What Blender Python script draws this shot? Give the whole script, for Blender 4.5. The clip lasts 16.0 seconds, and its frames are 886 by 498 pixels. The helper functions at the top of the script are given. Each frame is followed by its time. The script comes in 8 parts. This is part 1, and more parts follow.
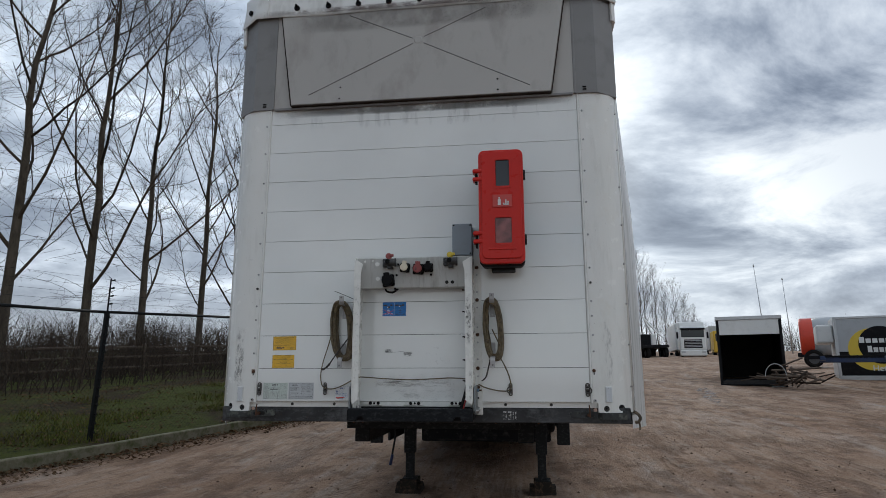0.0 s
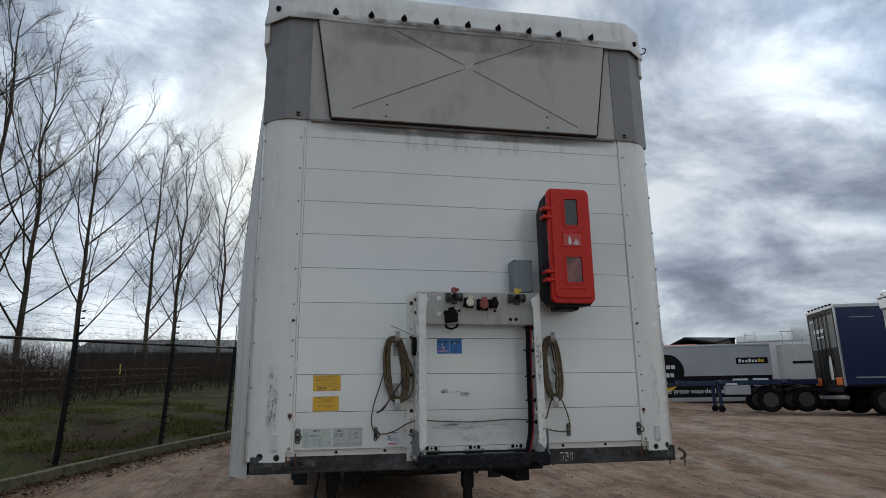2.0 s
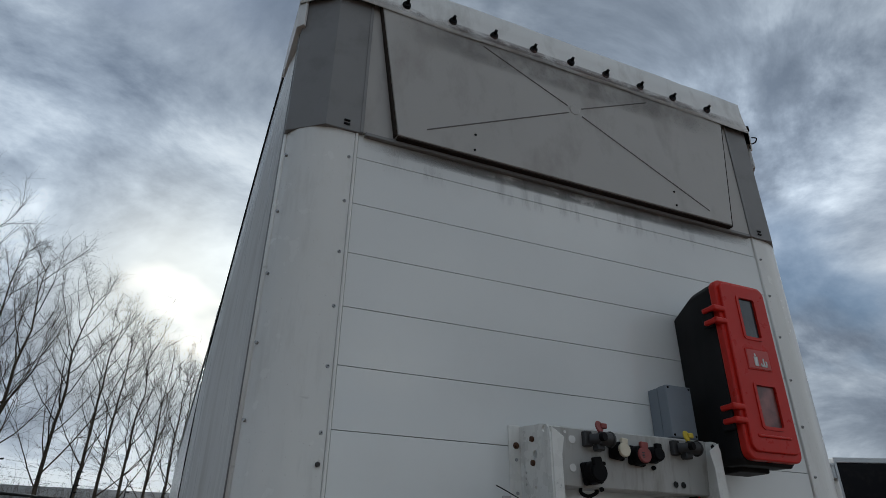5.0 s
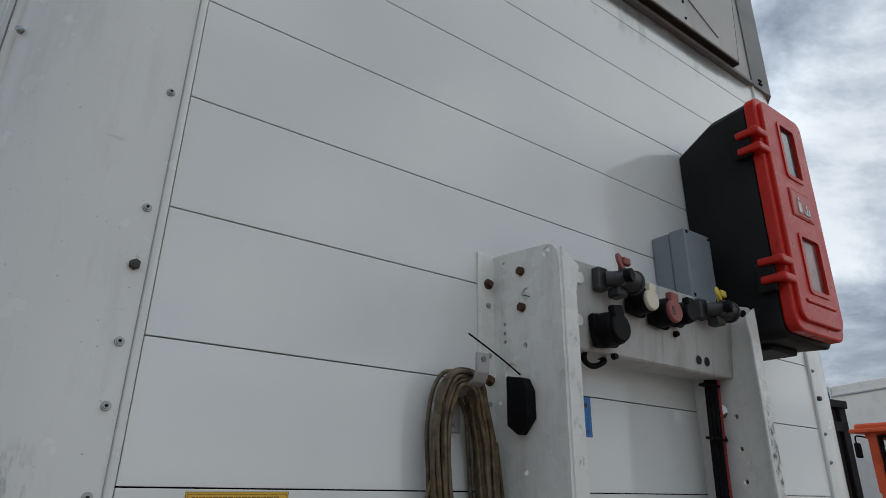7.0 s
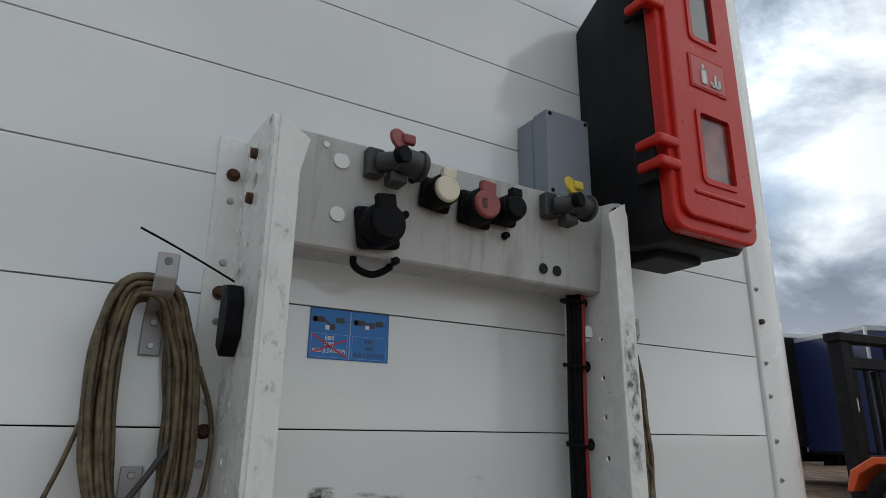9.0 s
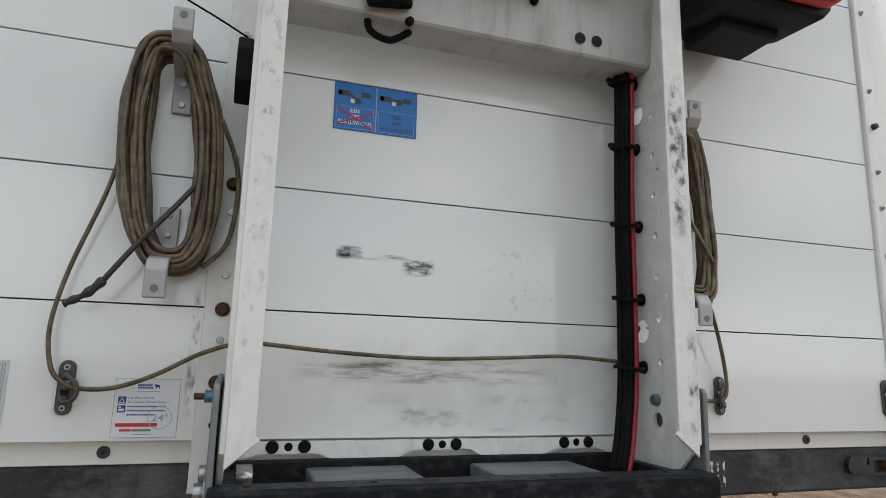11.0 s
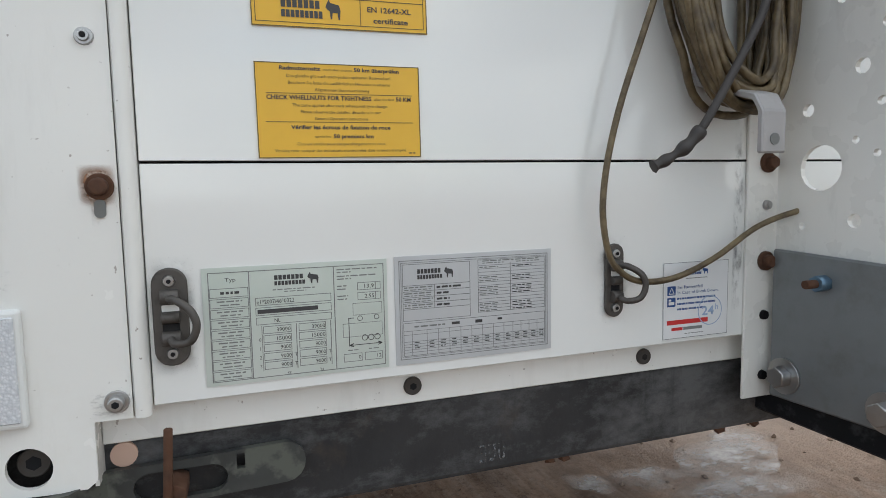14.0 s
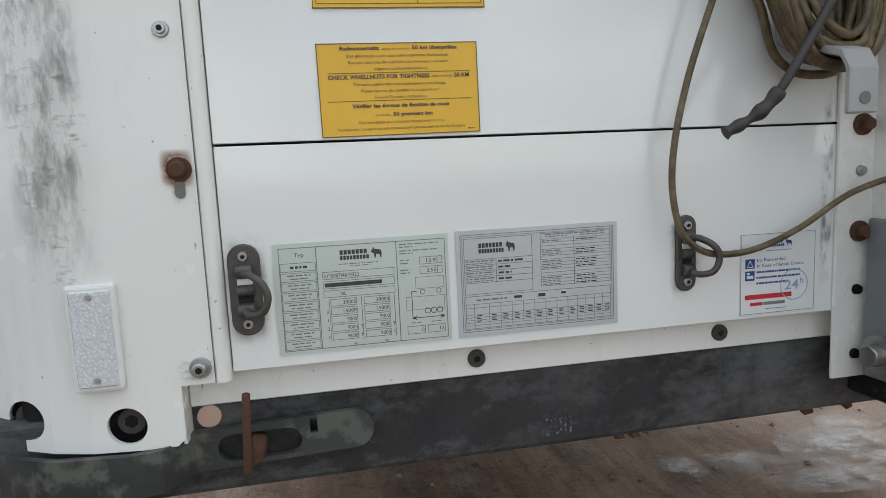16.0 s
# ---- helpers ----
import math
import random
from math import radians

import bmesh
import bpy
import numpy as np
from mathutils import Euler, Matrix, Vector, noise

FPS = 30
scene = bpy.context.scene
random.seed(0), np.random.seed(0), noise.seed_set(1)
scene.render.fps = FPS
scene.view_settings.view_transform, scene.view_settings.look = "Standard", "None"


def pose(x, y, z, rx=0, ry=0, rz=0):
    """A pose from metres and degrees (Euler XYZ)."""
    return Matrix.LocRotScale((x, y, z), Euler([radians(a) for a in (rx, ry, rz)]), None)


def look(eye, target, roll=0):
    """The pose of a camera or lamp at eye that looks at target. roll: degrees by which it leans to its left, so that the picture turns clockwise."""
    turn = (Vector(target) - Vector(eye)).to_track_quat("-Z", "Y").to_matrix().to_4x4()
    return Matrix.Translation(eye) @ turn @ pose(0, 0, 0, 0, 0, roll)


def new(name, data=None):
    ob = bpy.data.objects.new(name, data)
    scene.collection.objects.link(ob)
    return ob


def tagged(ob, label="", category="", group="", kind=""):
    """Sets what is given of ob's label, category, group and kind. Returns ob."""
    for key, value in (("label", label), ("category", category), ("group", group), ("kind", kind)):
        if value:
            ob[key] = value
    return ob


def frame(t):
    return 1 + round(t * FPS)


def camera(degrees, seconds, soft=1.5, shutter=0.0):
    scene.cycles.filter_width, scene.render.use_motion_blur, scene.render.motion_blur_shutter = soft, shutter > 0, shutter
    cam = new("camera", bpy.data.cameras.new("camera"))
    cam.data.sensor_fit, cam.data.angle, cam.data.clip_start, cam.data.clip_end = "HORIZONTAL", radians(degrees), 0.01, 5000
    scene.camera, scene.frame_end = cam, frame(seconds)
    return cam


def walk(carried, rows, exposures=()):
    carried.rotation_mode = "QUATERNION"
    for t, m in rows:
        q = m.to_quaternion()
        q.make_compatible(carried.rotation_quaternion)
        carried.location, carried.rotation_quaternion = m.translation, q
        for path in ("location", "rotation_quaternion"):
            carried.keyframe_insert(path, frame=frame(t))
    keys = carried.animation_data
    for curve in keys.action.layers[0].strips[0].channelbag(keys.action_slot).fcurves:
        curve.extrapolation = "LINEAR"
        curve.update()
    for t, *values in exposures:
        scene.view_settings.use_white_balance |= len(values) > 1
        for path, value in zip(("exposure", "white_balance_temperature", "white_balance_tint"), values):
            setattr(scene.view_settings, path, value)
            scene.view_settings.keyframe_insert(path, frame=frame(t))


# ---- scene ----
from mathutils.geometry import tessellate_polygon

cam = camera(71.4, 16.0, 0.8)
METRES, EYE, TILT, LEAN, TURN = 6.82, 1.42, 0.0, 0.0, 7.3
PATH = [
    (0, (0.617, -3.748, 1.336), (0.376, -1.803, 1.735), -0.1),
    (0.5, (0.185, -3.747, 1.345), (0.179, -1.79, 1.756), -0.3),
    (1, (-0.238, -3.804, 1.36), (-0.055, -1.859, 1.788), -0.7),
    (1.5, (-0.586, -3.736, 1.386), (-0.346, -1.794, 1.8), -0.6),
    (2, (-0.874, -3.556, 1.445), (-0.502, -1.647, 1.912), -0.8),
    (2.5, (-1.175, -3.38, 1.48), (-0.666, -1.529, 2.041), -0.8),
    (3, (-1.364, -3.164, 1.48), (-0.788, -1.347, 2.086), -0.8),
    (3.5, (-1.45, -2.872, 1.526), (-0.879, -1.089, 2.231), -0.8),
    (3.7, (-1.465, -2.734, 1.539), (-0.906, -0.96, 2.274), -0.5),
    (5.8, (-1.394, -1.45, 1.625), (-0.498, 0.049, 2.599), 0.8),
    (6, (-1.367, -1.349, 1.614), (-0.396, 0.124, 2.556), 0.7),
    (6.5, (-1.249, -1.118, 1.592), (-0.196, 0.353, 2.444), 0.7),
    (7, (-1.177, -0.945, 1.58), (-0.082, 0.563, 2.305), 0.9),
    (7.5, (-1.035, -0.865, 1.584), (0.126, 0.637, 2.212), 0.6),
    (8, (-0.801, -0.924, 1.611), (0.365, 0.603, 2.165), 0.6),
    (8.2, (-0.715, -0.962, 1.618), (0.422, 0.586, 2.175), 0.5),
    (10.5, (-0.439, -1.02, 1.372), (0.217, 0.811, 1.84), 1.3),
    (11, (-0.346, -1.012, 1.299), (0.255, 0.861, 1.663), 1.4),
    (11.5, (-0.342, -1.002, 1.236), (0.271, 0.887, 1.467), 1.1),
    (12, (-0.456, -0.995, 1.264), (0.18, 0.901, 1.253), 1.4),
    (12.5, (-0.68, -0.939, 1.309), (-0.003, 0.932, 1.101), 0.9),
    (13, (-0.887, -0.834, 1.306), (-0.104, 0.995, 1.107), -0.1),
    (13.5, (-0.966, -0.673, 1.323), (-0.221, 1.171, 1.112), -0.7),
    (14, (-0.948, -0.539, 1.348), (-0.292, 1.341, 1.159), -1.1),
    (14.5, (-0.963, -0.449, 1.303), (-0.407, 1.461, 1.097), -1.4),
    (15, (-0.954, -0.422, 1.262), (-0.46, 1.499, 1.012), -1.9),
    (15.5, (-0.945, -0.451, 1.275), (-0.505, 1.48, 1.0), -2.3),
    (16, (-0.926, -0.551, 1.344), (-0.548, 1.397, 1.095), -2.7),
]
EXPOSURES = [(0, 0.1, 6000, 7), (1.5, 0.06, 6030, 7), (2.5, -0.25, 6080, 5), (3.7, -0.47, 6000, 5), (6, -0.44, 5830, 5), (7, 0.22, 6100, 6), (8.2, 0.32, 6200, 6), (10.5, 0.75, 6350, 7), (11.5, 1.12, 6450, 8), (12.5, 1.22, 6350, 8), (14, 1.17, 6310, 7), (15.2, 1.0, 6280, 6), (16, 1.12, 6280, 6)]
walk(cam, [(t, look(eye, target, roll)) for t, eye, target, roll in PATH], EXPOSURES)

# ---- world, sun, exposure ----
SUN_EL, SUN_AZ = 20.0, -2.0          # degrees: height, and turn from +y towards +x
world = bpy.data.worlds.new("sky")
scene.world = world
world.use_nodes = True
wn, wl = world.node_tree.nodes, world.node_tree.links
wn.clear()


def wnode(kind, **props):
    n = wn.new(kind)
    for k, v in props.items():
        n.inputs[k].default_value = v
    return n


w_out, w_bg = wn.new("ShaderNodeOutputWorld"), wn.new("ShaderNodeBackground")
w_sky = wn.new("ShaderNodeTexSky")
w_sky.sky_type, w_sky.sun_disc = "NISHITA", False
w_sky.sun_elevation, w_sky.sun_rotation = radians(SUN_EL), radians(SUN_AZ)
w_tc = wn.new("ShaderNodeTexCoord")
w_sep = wn.new("ShaderNodeSeparateXYZ")
wl.new(w_tc.outputs["Generated"], w_sep.inputs[0])


def wmath(op, a, b=None, clamp=False):
    n = wn.new("ShaderNodeMath")
    n.operation, n.use_clamp = op, clamp
    for i, v in enumerate((a, b)):
        if v is None:
            continue
        if isinstance(v, (int, float)):
            n.inputs[i].default_value = v
        else:
            wl.new(v, n.inputs[i])
    return n.outputs[0]


w_h = wmath("ADD", wmath("MAXIMUM", w_sep.outputs[2], 0.0), 0.34)
w_vec = wn.new("ShaderNodeCombineXYZ")
wl.new(wmath("DIVIDE", w_sep.outputs[0], w_h), w_vec.inputs[0])
wl.new(wmath("DIVIDE", w_sep.outputs[1], w_h), w_vec.inputs[1])
w_map = wn.new("ShaderNodeMapping")
w_map.inputs["Location"].default_value = (7.3, 4.2, 0.4)
w_map.inputs["Scale"].default_value = (0.85, 1.05, 1.0)
w_map.inputs["Rotation"].default_value = (0, 0, radians(-40))
wl.new(w_vec.outputs[0], w_map.inputs[0])


def wnoise(scale, detail, rough, dist):
    n = wnode("ShaderNodeTexNoise", Scale=scale, Detail=detail, Roughness=rough, Distortion=dist)
    wl.new(w_map.outputs[0], n.inputs["Vector"])
    return n.outputs[0]


def wramp(fac, *stops):
    n = wn.new("ShaderNodeValToRGB")
    while len(n.color_ramp.elements) < len(stops):
        n.color_ramp.elements.new(0.5)
    for e, (p, c) in zip(n.color_ramp.elements, stops):
        e.position, e.color = p, (*c, 1)
    wl.new(fac, n.inputs[0])
    return n.outputs[0]


def wmix(fac, a, b, kind="MIX"):
    n = wn.new("ShaderNodeMix")
    n.data_type, n.blend_type = "RGBA", kind
    for i, v in zip((0, 6, 7), (fac, a, b)):
        if isinstance(v, (int, float)):
            n.inputs[i].default_value = v
        elif isinstance(v, tuple):
            n.inputs[i].default_value = (*v, 1)
        else:
            wl.new(v, n.inputs[i])
    return n.outputs[2]


# cloud body: blue-grey bellies to white rims, thinning towards the low sun
billow = wmath("ADD", wmath("MULTIPLY", wnoise(1.1, 4, 0.5, 0.0), 0.42), wmath("MULTIPLY", wnoise(2.7, 12, 0.60, 0.3), 0.58))
cloud = wramp(billow, (0.385, (0.22, 0.25, 0.305)), (0.445, (0.34, 0.375, 0.435)), (0.500, (0.53, 0.565, 0.62)),
              (0.555, (0.80, 0.82, 0.85)), (0.620, (1.06, 1.05, 1.03)))


def toward_of(x, y, z):
    n = wn.new("ShaderNodeVectorMath")
    n.operation = "DOT_PRODUCT"
    wl.new(w_tc.outputs["Generated"], n.inputs[0])
    n.inputs[1].default_value = Vector((x, y, z)).normalized()
    return wmath("MAXIMUM", n.outputs["Value"], 0.0)


# broad masses: thick banks and thin bright gaps, broken up by the billows
ragged = wramp(billow, (0.42, (0.35, 0.35, 0.35)), (0.58, (1, 1, 1)))
heavy = wramp(billow, (0.42, (1, 1, 1)), (0.60, (0.45, 0.45, 0.45)))
for way, tight, gain, edge in (((0.33, 0.924, 0.185), 120, (1.35, 1.32, 1.25), ragged), ((0.40, 0.82, 0.42), 20, (0.38, 0.41, 0.48), heavy),
                               ((0.66, 0.52, 0.54), 55, (3.0, 2.96, 2.88), ragged), ((-0.26, 0.96, 0.12), 70, (0.60, 0.64, 0.72), heavy),
                               ((0.84, 0.27, 0.47), 44, (0.36, 0.39, 0.45), heavy), ((0.87, 0.36, 0.34), 44, (0.55, 0.58, 0.64), heavy), ((-0.20, 0.79, 0.57), 40, (0.66, 0.70, 0.77), heavy), ((0.58, 0.79, 0.17), 60, (0.62, 0.66, 0.73), heavy), ((-0.50, 0.73, 0.46), 16, (1.65, 1.65, 1.63), ragged)):
    amount = wmath("MULTIPLY", wmath("POWER", toward_of(*way), float(tight)), edge)
    cloud = wmix(1.0, cloud, wmix(amount, (1.0, 1.0, 1.0), gain), "MULTIPLY")
w_dot = wn.new("ShaderNodeVectorMath")
w_dot.operation = "DOT_PRODUCT"
wl.new(w_tc.outputs["Generated"], w_dot.inputs[0])
w_dot.inputs[1].default_value = (math.sin(radians(SUN_AZ)) * math.cos(radians(SUN_EL)), math.cos(radians(SUN_AZ)) * math.cos(radians(SUN_EL)), math.sin(radians(SUN_EL)))
toward = wmath("MAXIMUM", w_dot.outputs["Value"], 0.0)
glow = wmath("POWER", toward, 34.0)
cloud = wmix(1.0, cloud, wmix(glow, (1.0, 1.0, 1.0), (1.75, 1.72, 1.65)), "MULTIPLY")
cloud = wmix(wmath("MULTIPLY", wmath("POWER", toward, 90.0), 0.75), cloud, (1.7, 1.6, 1.4))
# the unseen sky away from the sun is dimmed, to balance the wall's light
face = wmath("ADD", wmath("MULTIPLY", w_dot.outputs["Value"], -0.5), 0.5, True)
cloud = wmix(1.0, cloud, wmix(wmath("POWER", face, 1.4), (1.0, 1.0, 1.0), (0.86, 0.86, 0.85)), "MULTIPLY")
# a pale band low over the horizon
low = wmath("POWER", wmath("SUBTRACT", 1.0, wmath("MAXIMUM", w_sep.outputs[2], 0.0)), 11.0)
cloud = wmix(wmath("MULTIPLY", low, 0.55), cloud, (0.92, 0.90, 0.85))
clear = wmix(1.0, w_sky.outputs[0], (0.12, 0.12, 0.12), "MULTIPLY")
cover = wramp(wnoise(0.8, 5, 0.55, 0.0), (0.33, (0.45, 0.45, 0.45)), (0.40, (1, 1, 1)))
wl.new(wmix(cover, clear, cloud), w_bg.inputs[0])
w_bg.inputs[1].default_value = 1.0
wl.new(w_bg.outputs[0], w_out.inputs[0])

sun = new("sun", bpy.data.lights.new("sun", "SUN"))
sun.data.energy, sun.data.angle, sun.data.color = 0.7, radians(14), (1.0, 0.93, 0.82)
sun.matrix_world = pose(0, 0, 30, 90 - SUN_EL, 0, 180 - SUN_AZ)

# ---- materials ----


class Mat:
    """A small node builder round one principled shader."""

    def __init__(self, name, rough=0.5, metal=0.0, coords="Object"):
        self.m = bpy.data.materials.new(name)
        self.m.use_nodes = True
        self.t = self.m.node_tree
        self.b = self.t.nodes["Principled BSDF"]
        self.b.inputs["Roughness"].default_value, self.b.inputs["Metallic"].default_value = rough, metal
        self.co = self.t.nodes.new("ShaderNodeTexCoord").outputs[coords]

    def put(self, socket, v):
        if hasattr(v, "links"):
            self.t.links.new(v, socket)
        elif isinstance(v, tuple) and len(v) == 3 and socket.type == "RGBA":
            socket.default_value = (*v, 1)
        else:
            socket.default_value = v

    def noise(self, scale, detail=4, rough=0.55, stretch=None, dist=0.0):
        n = self.t.nodes.new("ShaderNodeTexNoise")
        for k, v in dict(Scale=scale, Detail=detail, Roughness=rough, Distortion=dist).items():
            n.inputs[k].default_value = v
        src = self.co
        if stretch:
            mp = self.t.nodes.new("ShaderNodeMapping")
            mp.inputs["Scale"].default_value = stretch
            self.t.links.new(src, mp.inputs[0])
            src = mp.outputs[0]
        self.t.links.new(src, n.inputs["Vector"])
        return n.outputs[0]

    def ramp(self, fac, lo, hi, a=0.0, b=1.0):
        n = self.t.nodes.new("ShaderNodeMapRange")
        for i, v in enumerate((fac, lo, hi, a, b)):
            self.put(n.inputs[i], v)
        return n.outputs[0]

    def mix(self, fac, a, b, kind="MIX"):
        n = self.t.nodes.new("ShaderNodeMix")
        n.data_type, n.blend_type = "RGBA", kind
        for i, v in zip((0, 6, 7), (fac, a, b)):
            self.put(n.inputs[i], v)
        return n.outputs[2]

    def math(self, op, a, b=0.0):
        n = self.t.nodes.new("ShaderNodeMath")
        n.operation = op
        self.put(n.inputs[0], a), self.put(n.inputs[1], b)
        return n.outputs[0]

    def axis(self, n):
        s = self.t.nodes.new("ShaderNodeSeparateXYZ")
        self.t.links.new(self.co, s.inputs[0])
        return s.outputs[n]

    def random(self):
        return self.t.nodes.new("ShaderNodeObjectInfo").outputs["Random"]

    def island(self):
        return self.t.nodes.new("ShaderNodeNewGeometry").outputs["Random Per Island"]

    def dull(self, v=0.1):
        """Rough natural surface with hardly any sheen."""
        self.b.inputs["Specular IOR Level"].default_value = v
        return self

    def colour(self, v):
        self.put(self.b.inputs["Base Color"], v)
        return self

    def rough(self, v):
        self.put(self.b.inputs["Roughness"], v)
        return self

    def bump(self, h, strength=0.2, distance=0.005):
        n = self.t.nodes.new("ShaderNodeBump")
        n.inputs["Strength"].default_value, n.inputs["Distance"].default_value = strength, distance
        self.t.links.new(h, n.inputs["Height"])
        self.t.links.new(n.outputs[0], self.b.inputs["Normal"])
        return self


def paint(name, c, rough=0.4, dirt=(0.25, 0.23, 0.2), amount=0.25, scale=3.0, metal=0.0, bump=0.05, stretch=None):
    """Painted or coated surface: faint tone drift, grime, fine grain."""
    k = Mat(name, rough, metal)
    drift = k.noise(scale * 0.5, 3)
    base = k.mix(k.ramp(drift, 0.3, 0.7), tuple(v * 0.93 for v in c), tuple(min(1, v * 1.04) for v in c))
    grime = k.ramp(k.noise(scale * 3, 6, 0.65, stretch), 0.52, 0.75, 0, amount)
    k.colour(k.mix(grime, base, dirt))
    k.rough(k.ramp(k.noise(scale * 5, 4), 0.3, 0.7, max(0.05, rough - 0.08), min(1, rough + 0.1)))
    k.bump(k.noise(60, 3), bump, 0.002)
    if max(c) < 0.08 and metal == 0:
        k.b.inputs["Specular IOR Level"].default_value = 0.07
    return k.m


M_PANEL = paint("white_panel", (0.79, 0.80, 0.785), 0.05, (0.45, 0.42, 0.36), 0.06, 1.5, 0, 0.003)
k = Mat("white_post", 0.18)
tone = k.mix(k.ramp(k.noise(1.3, 3), 0.3, 0.7), (0.745, 0.745, 0.715), (0.81, 0.805, 0.78))
tone = k.mix(k.ramp(k.noise(7.5, 7, 0.68, (2, 2, 0.35)), 0.52, 0.75, 0, 0.20), tone, (0.30, 0.28, 0.24))
tone = k.mix(k.ramp(k.noise(5.0, 6, 0.7), 0.55, 0.75, 0, 0.16), tone, (0.55, 0.47, 0.32))
tone = k.mix(k.ramp(k.noise(170, 2, 0.5), 0.73, 0.78, 0, 0.6), tone, (0.16, 0.12, 0.09))
tone = k.mix(k.ramp(k.noise(34, 3, 0.6, (0.25, 1, 1)), 0.69, 0.77, 0, 0.3), tone, (0.33, 0.32, 0.30))
k.colour(tone)
k.rough(k.ramp(k.noise(12, 4), 0.3, 0.7, 0.12, 0.30))
k.bump(k.noise(60, 3), 0.02, 0.002)
M_POST = k.m
M_PANEL.node_tree.nodes["Principled BSDF"].inputs["Specular IOR Level"].default_value = 0.85
# near-black for joints; also stands in for shade in sockets and hollows
M_JOINT_SHADE = paint("joint_and_shade", (0.02, 0.02, 0.022), 0.9)
M_FAIR = paint("grey_fairing", (0.43, 0.415, 0.395), 0.5, (0.17, 0.135, 0.115), 0.42, 1.6, 0, 0.1, (1, 1, 0.5))
# corner grey holds some shading past the fold; also used for shadow strips
M_FAIRC_SHADE = paint("corner_and_shade_grey", (0.225, 0.222, 0.222), 0.55, (0.1, 0.09, 0.09), 0.35, 2.0, 0, 0.1)
M_TARP = paint("white_tarpaulin", (0.74, 0.74, 0.73), 0.45, (0.22, 0.2, 0.17), 0.45, 2.2, 0, 0.15, (1, 1, 0.4))
M_BEAM = paint("black_beam", (0.024, 0.025, 0.026), 0.5, (0.125, 0.12, 0.118), 0.5, 17.0, 0, 0.9, (0.6, 1, 1))
k = Mat("scuffed_beam_coating", 0.5)
k.b.inputs["Specular IOR Level"].default_value = 0.3
base = k.mix(k.ramp(k.noise(2.6, 5, 0.6), 0.40, 0.62), (0.018, 0.018, 0.019), (0.048, 0.048, 0.050))
base = k.mix(k.ramp(k.noise(9, 10, 0.78, (0.6, 1, 1.0)), 0.46, 0.64, 0, 0.9), base, (0.118, 0.119, 0.122))
base = k.mix(k.ramp(k.noise(60, 5, 0.7, (1, 1, 0.12)), 0.58, 0.74, 0, 0.4), base, (0.012, 0.012, 0.012))
k.colour(k.mix(k.ramp(k.noise(11, 6, 0.7), 0.60, 0.72, 0, 0.35), base, (0.085, 0.062, 0.045)))
k.rough(k.ramp(k.noise(14, 5), 0.3, 0.7, 0.38, 0.68))
k.bump(k.math("ADD", k.noise(160, 4), k.noise(28, 5)), 0.22, 0.003)
M_FRONTBEAM = k.m
M_CASTBOLT = paint("dark_bolt_steel", (0.055, 0.050, 0.046), 0.5, (0.05, 0.03, 0.018), 0.6, 40, 0.3, 0.3)
# rust brown taken near black, for shade at the panel's edges
M_RUSTY_SHADE = paint("rusty_shaded_edge", (0.035, 0.028, 0.024), 0.7, (0.06, 0.035, 0.02), 0.5, 12)
M_GALVD = paint("slot_grey", (0.16, 0.165, 0.16), 0.6)
M_BLACK = paint("black_plastic", (0.008, 0.008, 0.009), 0.48, (0.035, 0.033, 0.03), 0.2, 4, 0, 0.1)
M_RED = paint("red_plastic", (0.55, 0.018, 0.010), 0.32, (0.36, 0.025, 0.015), 0.3, 4, 0, 0.05)
M_RED.node_tree.nodes["Principled BSDF"].inputs["Specular IOR Level"].default_value = 0.3
M_GREY = paint("grey_box", (0.22, 0.25, 0.285), 0.45, (0.15, 0.15, 0.15), 0.25, 4)
M_STEEL = paint("steel", (0.42, 0.42, 0.42), 0.35, (0.2, 0.13, 0.08), 0.3, 8, 0.9)
M_RUST = paint("rust", (0.085, 0.038, 0.02), 0.85, (0.03, 0.018, 0.013), 0.6, 20, 0, 0.5)
M_BLUE = paint("blue_tarpaulin", (0.012, 0.022, 0.085), 0.5, (0.05, 0.05, 0.08), 0.3, 0.6)
M_ORANGE = paint("orange_paint", (0.62, 0.085, 0.015), 0.38, (0.15, 0.06, 0.03), 0.35, 3)
M_WHITE = paint("white_vehicle_paint", (0.72, 0.73, 0.72), 0.35, (0.3, 0.28, 0.25), 0.25, 0.8)
k = Mat("white_side_sheet", 0.3)
streak = k.noise(26, 5, 0.65, (1, 1, 0.04))
# brownish streaks in the colour stand in for streaky reflections
k.colour(k.mix(k.ramp(streak, 0.5, 0.72, 0, 0.5), k.mix(k.ramp(k.noise(0.9, 3), 0.3, 0.7), (0.60, 0.60, 0.585), (0.68, 0.68, 0.66)), (0.34, 0.32, 0.28)))
k.rough(k.ramp(streak, 0.32, 0.68, 0.20, 0.42))
k.bump(streak, 0.06, 0.002)
M_SIDE = k.m
M_TYRE = paint("tyre_rubber", (0.012, 0.012, 0.012), 0.75, (0.07, 0.055, 0.045), 0.4, 3, 0, 0.3)

# ---- mesh helpers ----




def thing(name, label, category, m=None, group="", kind=""):
    ob = tagged(new(name), label, category, group, kind)
    ob.empty_display_size = 0.1
    ob.matrix_world = m or Matrix()
    return ob


def part(name, bm, material, parent=None, label=""):
    me = bpy.data.meshes.new(name)
    bm.normal_update()
    bm.to_mesh(me)
    bm.free()
    for mt in material if isinstance(material, (list, tuple)) else (material,):
        me.materials.append(mt)
    ob = new(name, me)
    if parent is not None:
        ob.parent = parent
    if label:
        ob["label"] = label
    return ob


